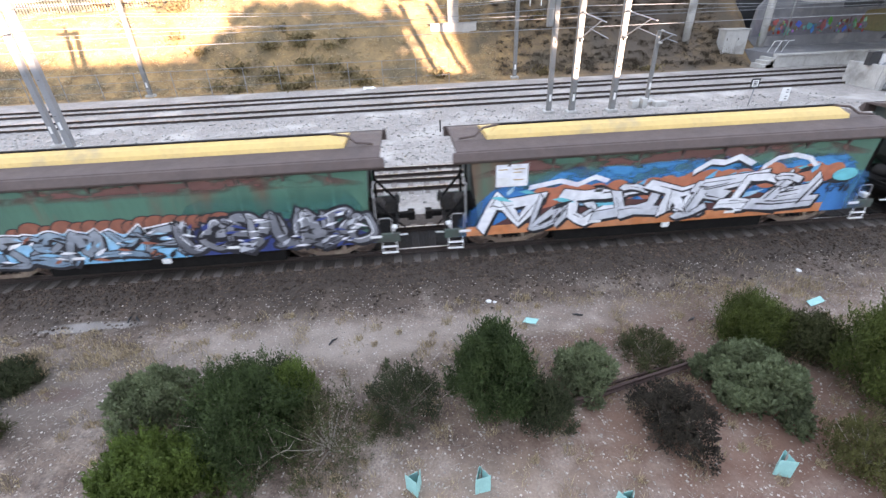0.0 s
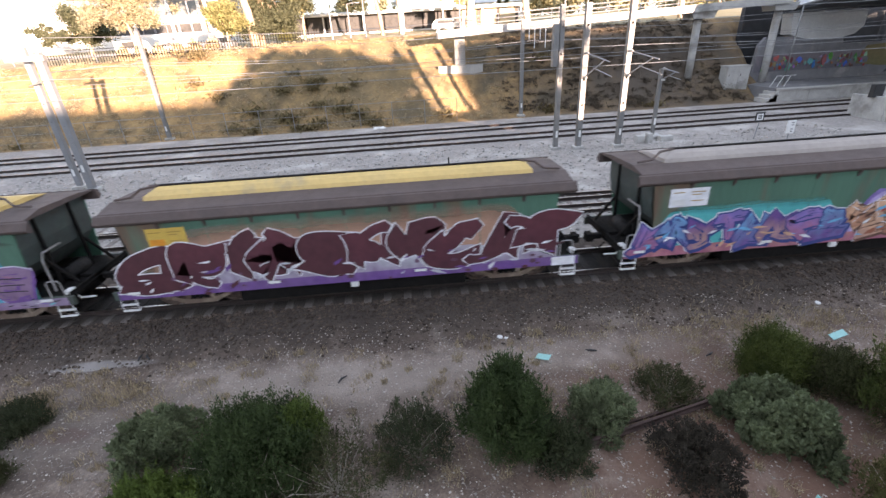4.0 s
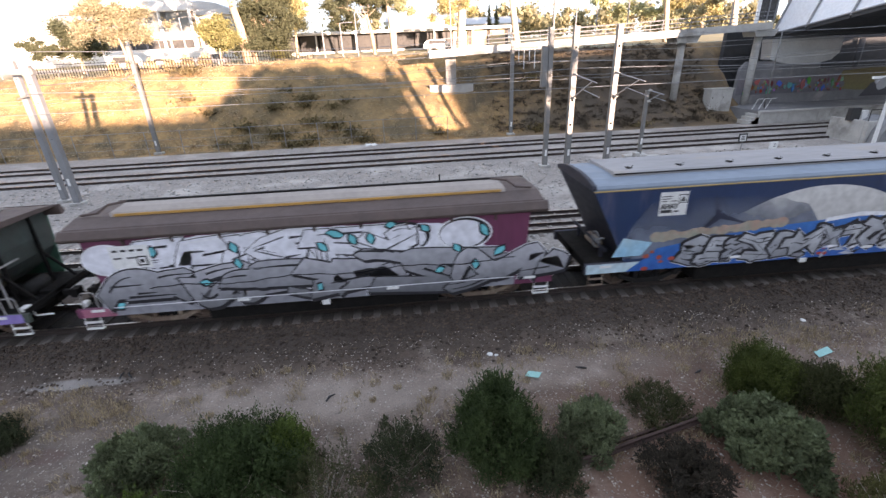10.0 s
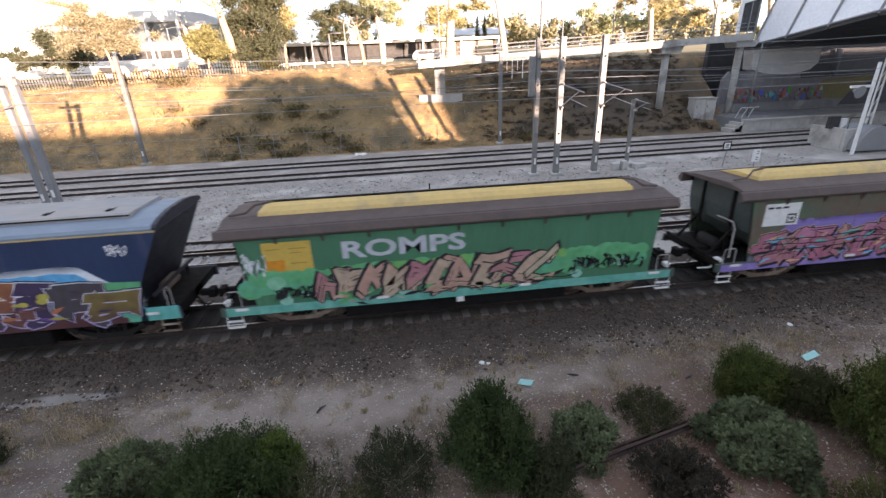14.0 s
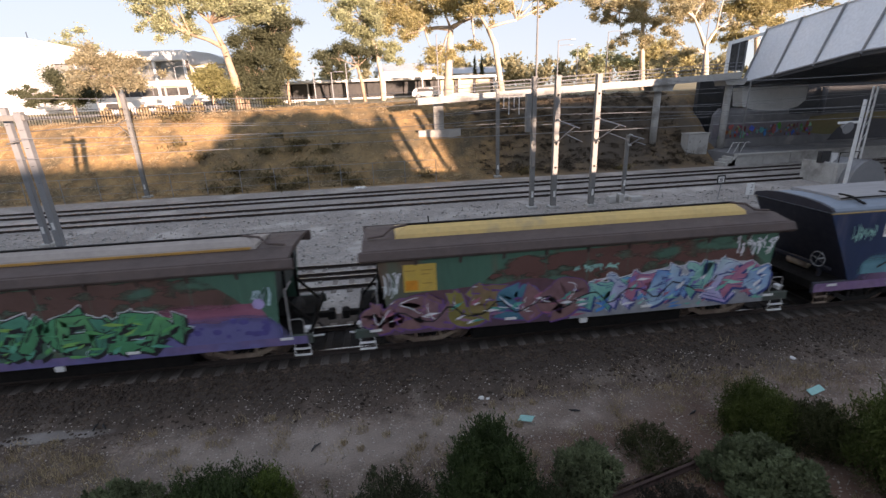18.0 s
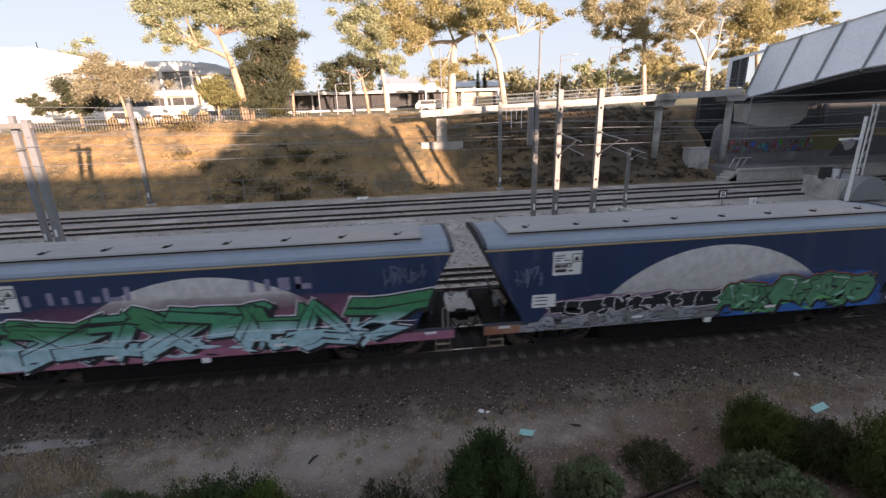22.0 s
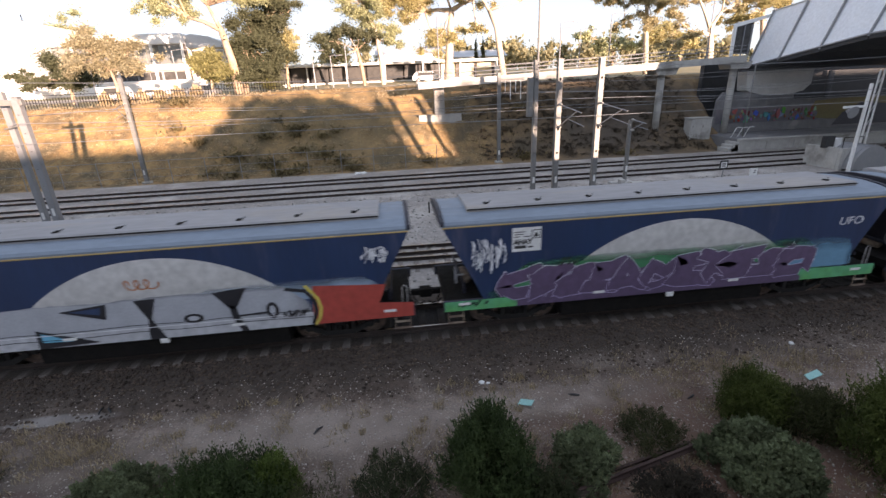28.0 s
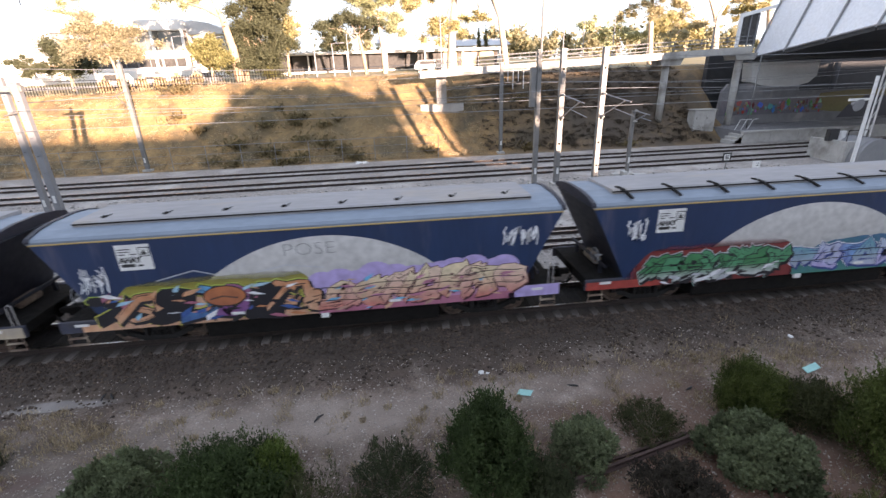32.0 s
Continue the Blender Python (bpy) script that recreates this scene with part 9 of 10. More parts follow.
def cantilever(ob, z, reach, rise=0.7, side=-1):
    """A hinged cantilever: top tube, strut, registration arm and insulators, reaching towards -y."""
    y0 = side * 0.17
    tip = side * reach
    for name, a, b, r in (("top_tube", (0, y0, z + rise), (0.25, tip, z + rise * 0.45), 0.034), ("strut", (0, y0, z - rise), (0.2, tip * 0.8, z + rise * 0.5), 0.036), ("registration_arm", (0.1, tip * 0.42, z - rise * 0.15), (0.3, tip * 1.12, z - rise * 0.65), 0.026)):
        part(name, Geo().tube([a, b], r, 7), M["galv"], ob)
    for zz in (z + rise, z - rise):
        part("insulator", Geo().tube([(0, y0, zz), (0.01, y0 + side * 0.1, zz), (0.02, y0 + side * 0.2, zz), (0.03, y0 + side * 0.35, zz)], [0.05, 0.09, 0.06, 0.04], 10), M["concrete"], ob)


m1 = mast("overhead_mast", "tall galvanised overhead line mast", 9.5, 29.3, 8.6, 0.29, 0.28)
part("spire", Geo().tube([(0.1, 0, 8.5), (0.1, 0, 13.0)], [0.07, 0.05], 8), M["galv_mast"], m1, "slim pole rising from the mast")
part("switch_box", Geo().box(-0.55, -0.2, -0.2, 0.15, 5.2, 7.6, 0.02), M["galv_mast"], m1, "grey box hung on the mast")
m2 = mast("overhead_mast", "galvanised overhead line mast with a hinged cantilever", 10.95, 29.0, 8.6, 0.33, 0.32)
cantilever(m2, 5.2, 3.0)
m3 = mast("overhead_mast", "sunlit galvanised mast with a hinged cantilever", 13.6, 28.8, 8.6, 0.33, 0.32)
cantilever(m3, 5.2, 3.2)
mr = mast("short_mast", "short grey post with small arms on a concrete plinth", 16.85, 30.5, 4.5, 0.22, 0.2, 4, 0.9, 0.6)
cantilever(mr, 4.2, 1.6, 0.35)
# sunlight on the portal legs is put into their lighter steel
mast("portal_mast", "heavy galvanised portal leg beside the tracks", -20.75, 27.9, 7.9, 0.30, 0.26, 8, steel="galv")
mb = mast("portal_mast", "sunlit galvanised box mast with a crossbeam", -19.45, 27.0, 7.6, 0.36, 0.32, 8, 1.2, steel="galv")
part("crossbeam", Geo().box(-1.7, 0.3, -0.16, 0.16, 7.2, 7.5, 0.02), M["galv_mast"], mb)
part("lower_brace", Geo().tube([(-0.2, 0, 6.2), (-1.4, 0.5, 6.0)], 0.04, 6), M["galv_mast"], mb)
pl = mast("overhead_mast", "grey concrete-coloured pole below the cutting", -22.4, 42.9, 9.0, 0.32, 0.3)
cantilever(pl, 6.2, 2.8)
mp = mast("overhead_mast", "slim galvanised mast at the foot of the cutting", 10.4, 43.0, 8.2, 0.3, 0.28)
part("arm", Geo().box(-0.1, 2.4, -0.06, 0.06, 7.6, 7.75, 0.01), M["galv_mast"], mp)
for k in range(4):
    part("dropper", Geo().tube([(0.6 + 0.5 * k, 0, 7.6), (0.6 + 0.5 * k, 0, 6.6 - 0.7 * (k % 2))], 0.035, 6), M["white"], mp, "pale hanging insulator rod")


def wires():
    for y, z, sag, half in ((33.1, 5.1, 0.0, 120), (33.1, 6.4, 0.5, 120), (37.4, 5.1, 0.0, 120), (37.4, 6.4, 0.5, 120), (26.2, 5.0, 0.0, 120), (26.2, 6.1, 0.4, 120), (42.0, 7.2, 0.4, 120), (42.3, 7.6, 0.4, 120), (29.4, 8.1, 0.5, 120)):
        pts = []
        for i in range(-24, 25):
            x = half * i / 24
            u = (x + 19.5) / 31.0
            pts.append((x, y + 0.021 * x, z - sag * math.sin(math.pi * (u % 1.0))))
        thing("overhead_wire", "thin overhead railway wire", "wire", geo=Geo().tube(pts, 0.014, 4), mats=M["galv"], group="overhead wires")


wires()


def foot_fence():
    ob = thing("wire_fence", "thin wire fence along the foot of the cutting", "fence", 0, 42.4, 0, 1.0)
    for k in range(-14, 2):
        x = k * 3.0 + 1.2
        z = height(x, 42.4)
        part("post", Geo().tube([(x, 0, z - 0.1), (x + 0.03, 0, 1.85)], 0.03, 6), M["galv"], ob)
    for z in (1.82, 1.1, 0.4):
        part("rail", Geo().tube([(-44, 0, z), (4.2, 0, z)], 0.014 if z < 1.5 else 0.022, 5), M["galv"], ob)


foot_fence()


def picket_fence():
    ob = thing("picket_fence", "dark picket fence along the top of the cutting", "fence", -24, 53.4, height(-24, 53.4), 0)
    one = Geo().box(-0.03, 0.03, -0.02, 0.02, 0, 1.25, 0.006).mesh("picket", M["dark_steel"])
    for k in range(104):
        p = new("picket", one)
        p.parent = ob
        x = -15 + k * 0.29
        p.location = (x, 0, height(-24 + x, 53.4) - height(-24, 53.4) - 0.05)
    for z in (0.3, 1.05):
        part("rail", Geo().box(-15, 15.2, -0.03, -0.005, z, z + 0.06), M["dark_steel"], ob)


picket_fence()


def guard_rail():
    ob = thing("guard_rail", "grey steel guard rail along the street", "guard rail", 0, 57.0, 0)
    ring = [(0, 0.45), (-0.05, 0.5), (0, 0.57), (0, 0.62), (-0.05, 0.69), (0, 0.75), (0.02, 0.75), (0.02, 0.45)]
    for k in range(8):
        x = -44 + k * 3.0
        z = height(x, 57)
        z2 = height(x + 3.0, 57)
        g = Geo().prism(ring, x, x + 3.0)
        g.v = [(a, b, c + (z if a < x + 1 else z2)) for a, b, c in g.v]
        part("beam", g, M["galv"], ob)
        part("post", Geo().box(x - 0.06, x + 0.06, 0.02, 0.14, z - 0.1, z + 0.78), M["galv"], ob)


guard_rail()


def board():
    """A pale concrete board on a pillar half way up the cutting, with a pole on it."""
    ob = thing("concrete_headwall", "pale concrete headwall on a pillar in the cutting", "headwall", 5.3, 48.0, 2.95)
    part("slab", Geo().box(-2.25, 2.25, -0.2, 0.2, 0.0, 1.25, 0.04), M["concrete"], ob)
    part("capping", Geo().box(-2.3, 2.3, -0.26, 0.24, 1.25, 1.33, 0.02), M["concrete"], ob)
    part("pillar", Geo().box(-0.5, 0.55, 0.25, 0.9, -0.5, 4.0, 0.03), M["concrete"], ob)
    thing("pole", "slim pale pole beside the footbridge ramp", "pole", 5.2, 46.2, 7.0, geo=Geo().tube([(0, 0, -0.05), (-0.05, 0, 6.2)], [0.07, 0.045], 8), mats=M["galv"])


board()

# ---- the street above the cutting ----
M["fascia"] = material("white_fascia", (0.80, 0.80, 0.78), 0.6, 0, (0.68, 0.68, 0.66), 1.5, 0.4)
M["glass_dark"] = material("dark_window_glass", (0.05, 0.05, 0.05), 0.3, 0, (0.085, 0.08, 0.075), 0.6, 0.5, spec=0.2)
# the sky's reflection is put into this glass's lighter base colour
M["glass_sky"] = material("sky_toned_window_glass", (0.13, 0.14, 0.14), 0.12, 0, (0.20, 0.20, 0.18), 0.25, 0.6, spec=0.6)
M["render_cream"] = material("cream_render", (0.62, 0.54, 0.38), 0.85, 0, (0.52, 0.45, 0.32), 1, 0.4)
M["brick_dark"] = material("dark_brick", (0.10, 0.085, 0.075), 0.9, 0, (0.07, 0.06, 0.055), 5, 0.5)
M["wall_grey"] = material("weathered_grey_wall", (0.20, 0.20, 0.205), 0.9, 0, (0.13, 0.13, 0.135), 1.0, 0.6, 0.3, 12, (0.27, 0.26, 0.25), 0.5, 0.2)
M["concrete_pale"] = material("pale_precast_concrete", (0.62, 0.62, 0.60), 0.8, 0, (0.5, 0.5, 0.49), 1.0, 0.5, 0.2, 20)
M["roof_metal"] = material("pale_metal_roof", (0.55, 0.56, 0.56), 0.5, 0.2, (0.45, 0.46, 0.47), 1, 0.4)


def window(parent, x0, x1, y, z0, z1, mull=1, name="window", glass="glass_dark", bar="steel_white"):
    w = part(name, Geo().box(x0, x1, y - 0.04, y + 0.02, z0, z1), M[glass], parent)
    g = Geo()
    for k in range(mull + 2):
        x = x0 + (x1 - x0) * k / (mull + 1)
        g.box(x - 0.05, x + 0.05, y - 0.09, y - 0.03, z0, z1)
    g.box(x0, x1, y - 0.085, y - 0.03, z0 - 0.06, z0 + 0.03)
    g.box(x0, x1, y - 0.085, y - 0.03, z1 - 0.03, z1 + 0.06)
    part("frame", g, M[bar], w)
    return w


def office():
    """Two-storey office with dark glass bands and white fascias."""
    z = 9.7
    ob = thing("office_building", "two-storey office building with white fascias and dark glass", "building", -42, 85, z)
    part("wall", Geo().box(-15.5, 9, 0.3, 14, -2.2, 5.6), M["brick_dark"], ob)
    part("terrace", Geo().box(-19, 16, -2.2, 0.3, -2.2, 0.0, 0.03), M["fascia"], ob, "white terrace edge")
    part("roof", Geo().box(-15.9, 9.0, -0.9, 14.5, 5.6, 7.15, 0.05), M["fascia"], ob, "deep white roof fascia")
    part("storey_band", Geo().box(1.6, 9.2, -0.7, 0.3, 1.65, 2.5, 0.03), M["fascia"], ob, "white band between storeys")
    part("lower_wall", Geo().box(1.6, 9.0, 0.1, 0.3, -0.5, 1.65), M["render_cream"], ob)
    for k in range(6):
        window(ob, -15.3 + 4.0 * k, -11.5 + 4.0 * k, 0.3, 2.65, 5.5, 1, glass="glass_sky", bar="galv")
        window(ob, -15.2 + 4.0 * k, -11.5 + 4.0 * k, 0.1 if k > 3 else 0.3, 0.1, 1.4 if k > 3 else 2.3, 1, bar="galv")
    for x in (-14, -8, -2, 4, 8.8):
        part("column", Geo().box(x - 0.18, x + 0.18, -0.8, -0.4, -0.5, 5.6, 0.03), M["steel_white"], ob)
    part("side_wing", Geo().box(9, 15, 1.0, 12, -2.2, 5.0), M["render_cream"], ob)
    part("wing_roof", Geo().prism([(9.02, 5.0), (15.6, 5.0), (15.3, 5.6), (12.8, 6.7), (10.2, 7.1), (9.02, 6.9)], 0.6, 12.5, axis="y"), M["roof_metal"], ob, "curved pale metal roof")
    for k in range(3):
        window(ob, 9.5 + 1.9 * k, 11.0 + 1.9 * k, 1.0, 3.2, 4.6, 0, glass="glass_sky")
        window(ob, 9.5 + 1.9 * k, 11.0 + 1.9 * k, 1.0, 0.4, 2.2, 0)
    for k, x in enumerate((-13, -11.5)):
        part("roof_unit", Geo().box(x, x + 1.1, 4, 5.2, 7.15, 7.85, 0.04), M["roof_metal"], ob)
    part("roof_mast", Geo().tube([(-10, 6, 7.15), (-10, 6, 9.0)], 0.05, 6), M["galv"], ob)


office()
white_block = thing("white_building", "bright white rendered building block", "building", -60.5, 80, 7.8)
part("wall", Geo().box(-10, 6.8, 0, 16, -0.5, 10.0, 0.05), M["fascia"], white_block)
part("parapet", Geo().box(-10.2, 7.0, -0.2, 16.2, 10.0, 10.8, 0.05), M["fascia"], white_block)
part("roof_mast", Geo().tube([(5.5, 3, 10.8), (5.5, 3, 12.0)], 0.06, 6), M["dark_steel"], white_block)


def long_building():
    z = 7.9
    ob = thing("low_building", "long low dark-glazed building with a thin white roof", "building", 0, 75, z)
    part("wall", Geo().box(-17.8, 17.5, 0.5, 9, -0.9, 2.6), M["brick_dark"], ob)
    part("roof", Geo().box(-18.6, 18.4, -1.3, 9.6, 2.6, 2.98, 0.04), M["fascia"], ob, "thin white flat roof")
    part("plinth", Geo().box(-18.2, 18.0, -0.6, 0.5, -0.9, 0.3, 0.03), M["fascia"], ob, "white terrace edge")
    for k in range(9):
        x = -17.5 + k * 2.9
        window(ob, x + 0.05, x + 2.85, 0.5, 0.35, 2.5, 0, bar="dark_steel")
    for k in range(3):
        x = 8.8 + k * 2.9
        part("wall_panel", Geo().box(x, x + 2.4, 0.36, 0.5, 0.3, 2.45, 0.02), M["render_cream"], ob)
    for k in range(7):
        x = -17.8 + k * 5.9
        part("column", Geo().box(x - 0.09, x + 0.09, -1.0, -0.82, 0.3, 2.6, 0.02), M["steel_white"], ob)


long_building()


def house(label, x, y, w, d, z, h, seed):
    ob = thing("house", label, "house", x, y, z)
    part("wall", Geo().box(-w / 2, w / 2, 0, d, -0.5, h), M["fascia"], ob)
    part("roof", Geo().prism([(-0.5, h), (d / 2, h + d * 0.2), (d + 0.5, h)], -w / 2 - 0.5, w / 2 + 0.5), M["roof_metal"], ob)
    for k in range(int(w / 3)):
        window(ob, -w / 2 + 0.8 + 3 * k, -w / 2 + 2.4 + 3 * k, 0.0, 1.0, 2.3, 0)


house("white rendered house with a pale metal roof", 5.5, 104, 14, 9, 9.6, 4.2, 1)
house("white house with a low pale roof", 22, 110, 12, 8, 9.8, 3.4, 2)


def car(label, x, y, color, rz=0, van=False):
    z = height(x, y)
    ob = thing("van" if van else "car", label, "vehicle", x, y, z, rz, "parked vehicles")
    h = 1.9 if van else 1.45
    body = [(-2.2, 0.35), (2.2, 0.35), (2.25, 0.75), (1.9, 0.95), (1.35, 0.98), (0.7, h), (-1.6 if not van else -2.15, h), (-2.15, 0.98)]
    part("body", Geo().prism(body, -0.85, 0.85, axis="y"), color, ob)
    part("side_window", Geo().prism([(-1.5, 1.0), (1.1, 1.0), (0.62, h - 0.1), (-1.4, h - 0.1)], -0.862, -0.84, axis="y"), M["glass_dark"], ob)
    for a in (-1.35, 1.4):
        for s in (-0.8, 0.8):
            wh = part("wheel", Geo().tube([(a, s - 0.1, 0.32), (a, s + 0.1, 0.32)], 0.32, 16), M["black"], ob)
            part("rim", Geo().tube([(a, s - 0.11, 0.32), (a, s + 0.11, 0.32)], 0.19, 12), M["galv"], wh)
    part("headlight", Geo().box(2.12, 2.24, -0.75, -0.45, 0.65, 0.8), M["white"], ob)


car("white parked van on the street", -33.5, 63.5, M["fascia"], 0, True)
car("white parked car on the street", -29.0, 64, M["fascia"])
car("silver parked car on the street", -24.6, 66, M["galv"], 180)
car("white parked car near the low building", 6, 69.5, M["fascia"])


def street_lamp(x, y, high, label="slim galvanised street lamp", arm=1.2):
    ob = thing("street_lamp", label, "street lamp", x, y, height(x, y) - 0.05, 0, "street lamps")
    part("post", Geo().tube([(0, 0, 0), (0, 0, high)], [0.09, 0.05], 8), M["galv"], ob)
    part("arm", Geo().tube([(0, 0, high - 0.05), (arm * 0.5, 0, high + 0.06), (arm, 0, high + 0.05)], 0.035, 6), M["galv"], ob)
    part("lamp_head", Geo().box(arm, arm + 0.55, -0.1, 0.1, high, high + 0.1, 0.02), M["galv"], ob)


for x, y, h in ((-37.7, 66, 5.8), (-26.5, 64, 5.8), (-8.5, 58, 4.2), (-6.4, 58, 3.6), (-4.6, 58, 4.6), (19.5, 52, 6.2), (38.0, 53.0, 8.4), (29.2, 60, 7.5), (22.5, 60, 6.0), (26.0, 62, 6.0)):
    street_lamp(x, y, h, arm=0.9 if h < 5 else 1.4)


def low_hedge():
    for k in range(6):
        x = -30.5 + 1.9 * k
        bush("pale rounded shrub behind the picket fence", x, 54.6, 1.5, 1.3, "straw", 700 + k, 1400, 0.11, 2.0, twigs=0, z=height(x, 54.6) - 0.05)
    bush("bright yellow-green garden shrub", -14.0, 58.5, 1.6, 1.3, "leaf_yellow", 720, 1600, 0.1, 2.0, twigs=0, z=height(-14, 58.5) - 0.05)


low_hedge()

# ---- footbridge ramp and covered bridge ----
def ramp():
    ob = thing("footbridge_ramp", "pale concrete footbridge ramp with handrails", "footbridge", 0, 46.5, 0)
    a, b = Vector((3.0, 0, 7.3)), Vector((37.0, 0, 8.65))
    n = 12
    for k in range(n):
        x0, x1 = a.x + (b.x - a.x) * k / n, a.x + (b.x - a.x) * (k + 1) / n - 0.03
        z0, z1 = a.z + (b.z - a.z) * k / n, a.z + (b.z - a.z) * (k + 1) / n
        part("deck_panel", Geo().add([(x, y, z + d) for x, z in ((x0, z0), (x1, z1)) for y in (-1.2, 1.2) for d in (-0.45, 0.05)], [(0, 1, 3, 2), (4, 6, 7, 5), (0, 4, 5, 1), (2, 3, 7, 6), (0, 2, 6, 4), (1, 5, 7, 3)]), M["concrete"], ob)
        for y in (-1.15, 1.15):
            part("post", Geo().tube([(x0, y, z0), (x0, y, z0 + 1.1)], 0.025, 6), M["galv"], ob)
    for y in (-1.15, 1.15):
        for d in (1.1, 0.75, 0.4):
            part("handrail", Geo().tube([(a.x, y, a.z + d), (b.x, y, b.z + d)], 0.025, 6), M["galv"], ob)
        part("edge_beam", Geo().add([(p.x, y + e, p.z + d) for p in (a, b) for e in (-0.08, 0.08) for d in (-0.5, 0.16)], [(0, 1, 3, 2), (4, 6, 7, 5), (0, 4, 5, 1), (2, 3, 7, 6), (0, 2, 6, 4), (1, 5, 7, 3)]), M["concrete"], ob, "pale edge beam")
    for x in (28.6, 36.7):
        z = a.z + (b.z - a.z) * (x - a.x) / (b.x - a.x) - 0.45
        g0 = height(x, 46.5) - 0.3
        part("pier", Geo().tube([(x, 0, g0), (x, 0, z - 0.5)], 0.36, 16), M["concrete"], ob, "round concrete pier", smooth=True)
        part("crosshead", Geo().prism([(x - 1.3, z), (x + 1.3, z), (x + 1.0, z - 0.65), (x - 1.0, z - 0.65)], -0.9, 0.9, axis="y"), M["concrete"], ob)


ramp()
M["panel_white"] = material("white_cladding_panel", (0.74, 0.77, 0.80), 0.4, 0, (0.68, 0.71, 0.74), 0.5, 0.5)
M["soffit"] = material("dark_soffit_and_shade", (0.03, 0.033, 0.037), 0.7, 0, (0.045, 0.047, 0.05), 1, 0.5)


def covered_bridge():
    """A covered footbridge over the tracks with leaning white side panels and a dark soffit."""
    ob = thing("covered_footbridge", "covered footbridge with leaning white panels and dark soffit", "footbridge", 0, 0, 0)
    ys = [46.8, 42.85, 38.6, 34.5, 30.3, 26.2, 22.8]
    lo = lambda y: 7.75 + 0.155 * (46.7 - y) if y > 33 else 9.87
    hi = lambda y: 12.95 + 0.1 * (46.8 - y)
    for k in range(len(ys) - 1):
        y0, y1 = ys[k] - 0.05, ys[k + 1] + 0.05
        v = [(38.5, y0, lo(y0)), (38.5, y1, lo(y1)), (40.4, y1, hi(y1)), (40.4, y0, hi(y0))]
        g = Geo().add(v + [(x + 0.08, y, z - 0.03) for x, y, z in v], [(0, 1, 2, 3), (7, 6, 5, 4), (0, 4, 5, 1), (1, 5, 6, 2), (2, 6, 7, 3), (3, 7, 4, 0)])
        part("side_panel", g, M["panel_white"], ob)
        far = [(46.0, y, z) for _, y, z in v[:2]] + [(44.2, y, z) for _, y, z in v[2:]]
        part("far_panel", Geo().add(far + [(x - 0.08, y, z) for x, y, z in far], [(0, 1, 2, 3), (7, 6, 5, 4), (0, 4, 5, 1), (1, 5, 6, 2), (2, 6, 7, 3), (3, 7, 4, 0)]), M["panel_white"], ob)
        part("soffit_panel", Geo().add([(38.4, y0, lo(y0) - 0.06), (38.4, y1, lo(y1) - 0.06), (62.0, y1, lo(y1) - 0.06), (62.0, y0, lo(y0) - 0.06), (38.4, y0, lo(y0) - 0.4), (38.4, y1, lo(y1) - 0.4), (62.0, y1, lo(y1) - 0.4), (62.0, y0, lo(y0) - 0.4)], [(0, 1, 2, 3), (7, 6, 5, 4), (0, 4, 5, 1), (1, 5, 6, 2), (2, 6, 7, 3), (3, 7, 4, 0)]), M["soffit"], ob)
        part("roof_panel", Geo().add([(40.3, y0, hi(y0) + 0.02), (40.3, y1, hi(y1) + 0.02), (44.3, y1, hi(y1) + 0.02), (44.3, y0, hi(y0) + 0.02), (40.3, y0, hi(y0) + 0.1), (40.3, y1, hi(y1) + 0.1), (44.3, y1, hi(y1) + 0.1), (44.3, y0, hi(y0) + 0.1)], [(0, 1, 2, 3), (7, 6, 5, 4), (0, 4, 5, 1), (1, 5, 6, 2), (2, 6, 7, 3), (3, 7, 4, 0)]), M["roof_metal"], ob)
    for y in ys:
        part("rib", Geo().tube([(38.35, y, lo(y) - 0.2), (38.42, y, lo(y)), (40.3, y, hi(y) + 0.08), (40.6, y, hi(y) + 0.2)], 0.11, 6), M["galv"], ob)
    part("lower_edge", Geo().tube([(38.36, y, lo(y) - 0.02) for y in ys], 0.09, 6), M["galv"], ob)
    part("upper_edge", Geo().tube([(40.4, y, hi(y) + 0.06) for y in ys], 0.08, 6), M["fascia"], ob)
    part("end_glazing", Geo().box(36.4, 38.5, 47.0, 47.1, 9.0, 12.0), M["glass_dark"], ob)
    part("end_frame", Geo().prism([(36.2, 8.8), (36.2, 11.9), (40.4, 12.8), (40.4, 12.5), (36.5, 11.6), (36.5, 8.8)], 46.8, 47.0, axis="y"), M["fascia"], ob)
    for x in (36.5, 37.5, 38.3):
        part("mullion", Geo().box(x - 0.05, x + 0.05, 46.9, 47.0, 8.8, 11.8), M["galv"], ob)
    for x, y in ((42.2, 47.2), (42.4, 24.5)):
        part("pier", Geo().box(x - 0.7, x + 0.7, y - 0.5, y + 0.5, -0.5, 6.0, 0.05), M["concrete"], ob, "broad concrete pier")
        top = lo(y) - 0.42
        part("crosshead", Geo().prism([(x - 3.9, top), (x + 4.0, top), (x + 4.0, top - 1.5), (x + 3.2, top - 2.2), (x + 2.0, top - 2.45), (x + 0.8, top - 2.55), (x - 0.8, top - 2.5), (x - 2.1, top - 2.35), (x - 3.6, top - 1.95)], y - 0.7, y + 0.7, axis="y"), M["concrete_pale"], ob)


covered_bridge()


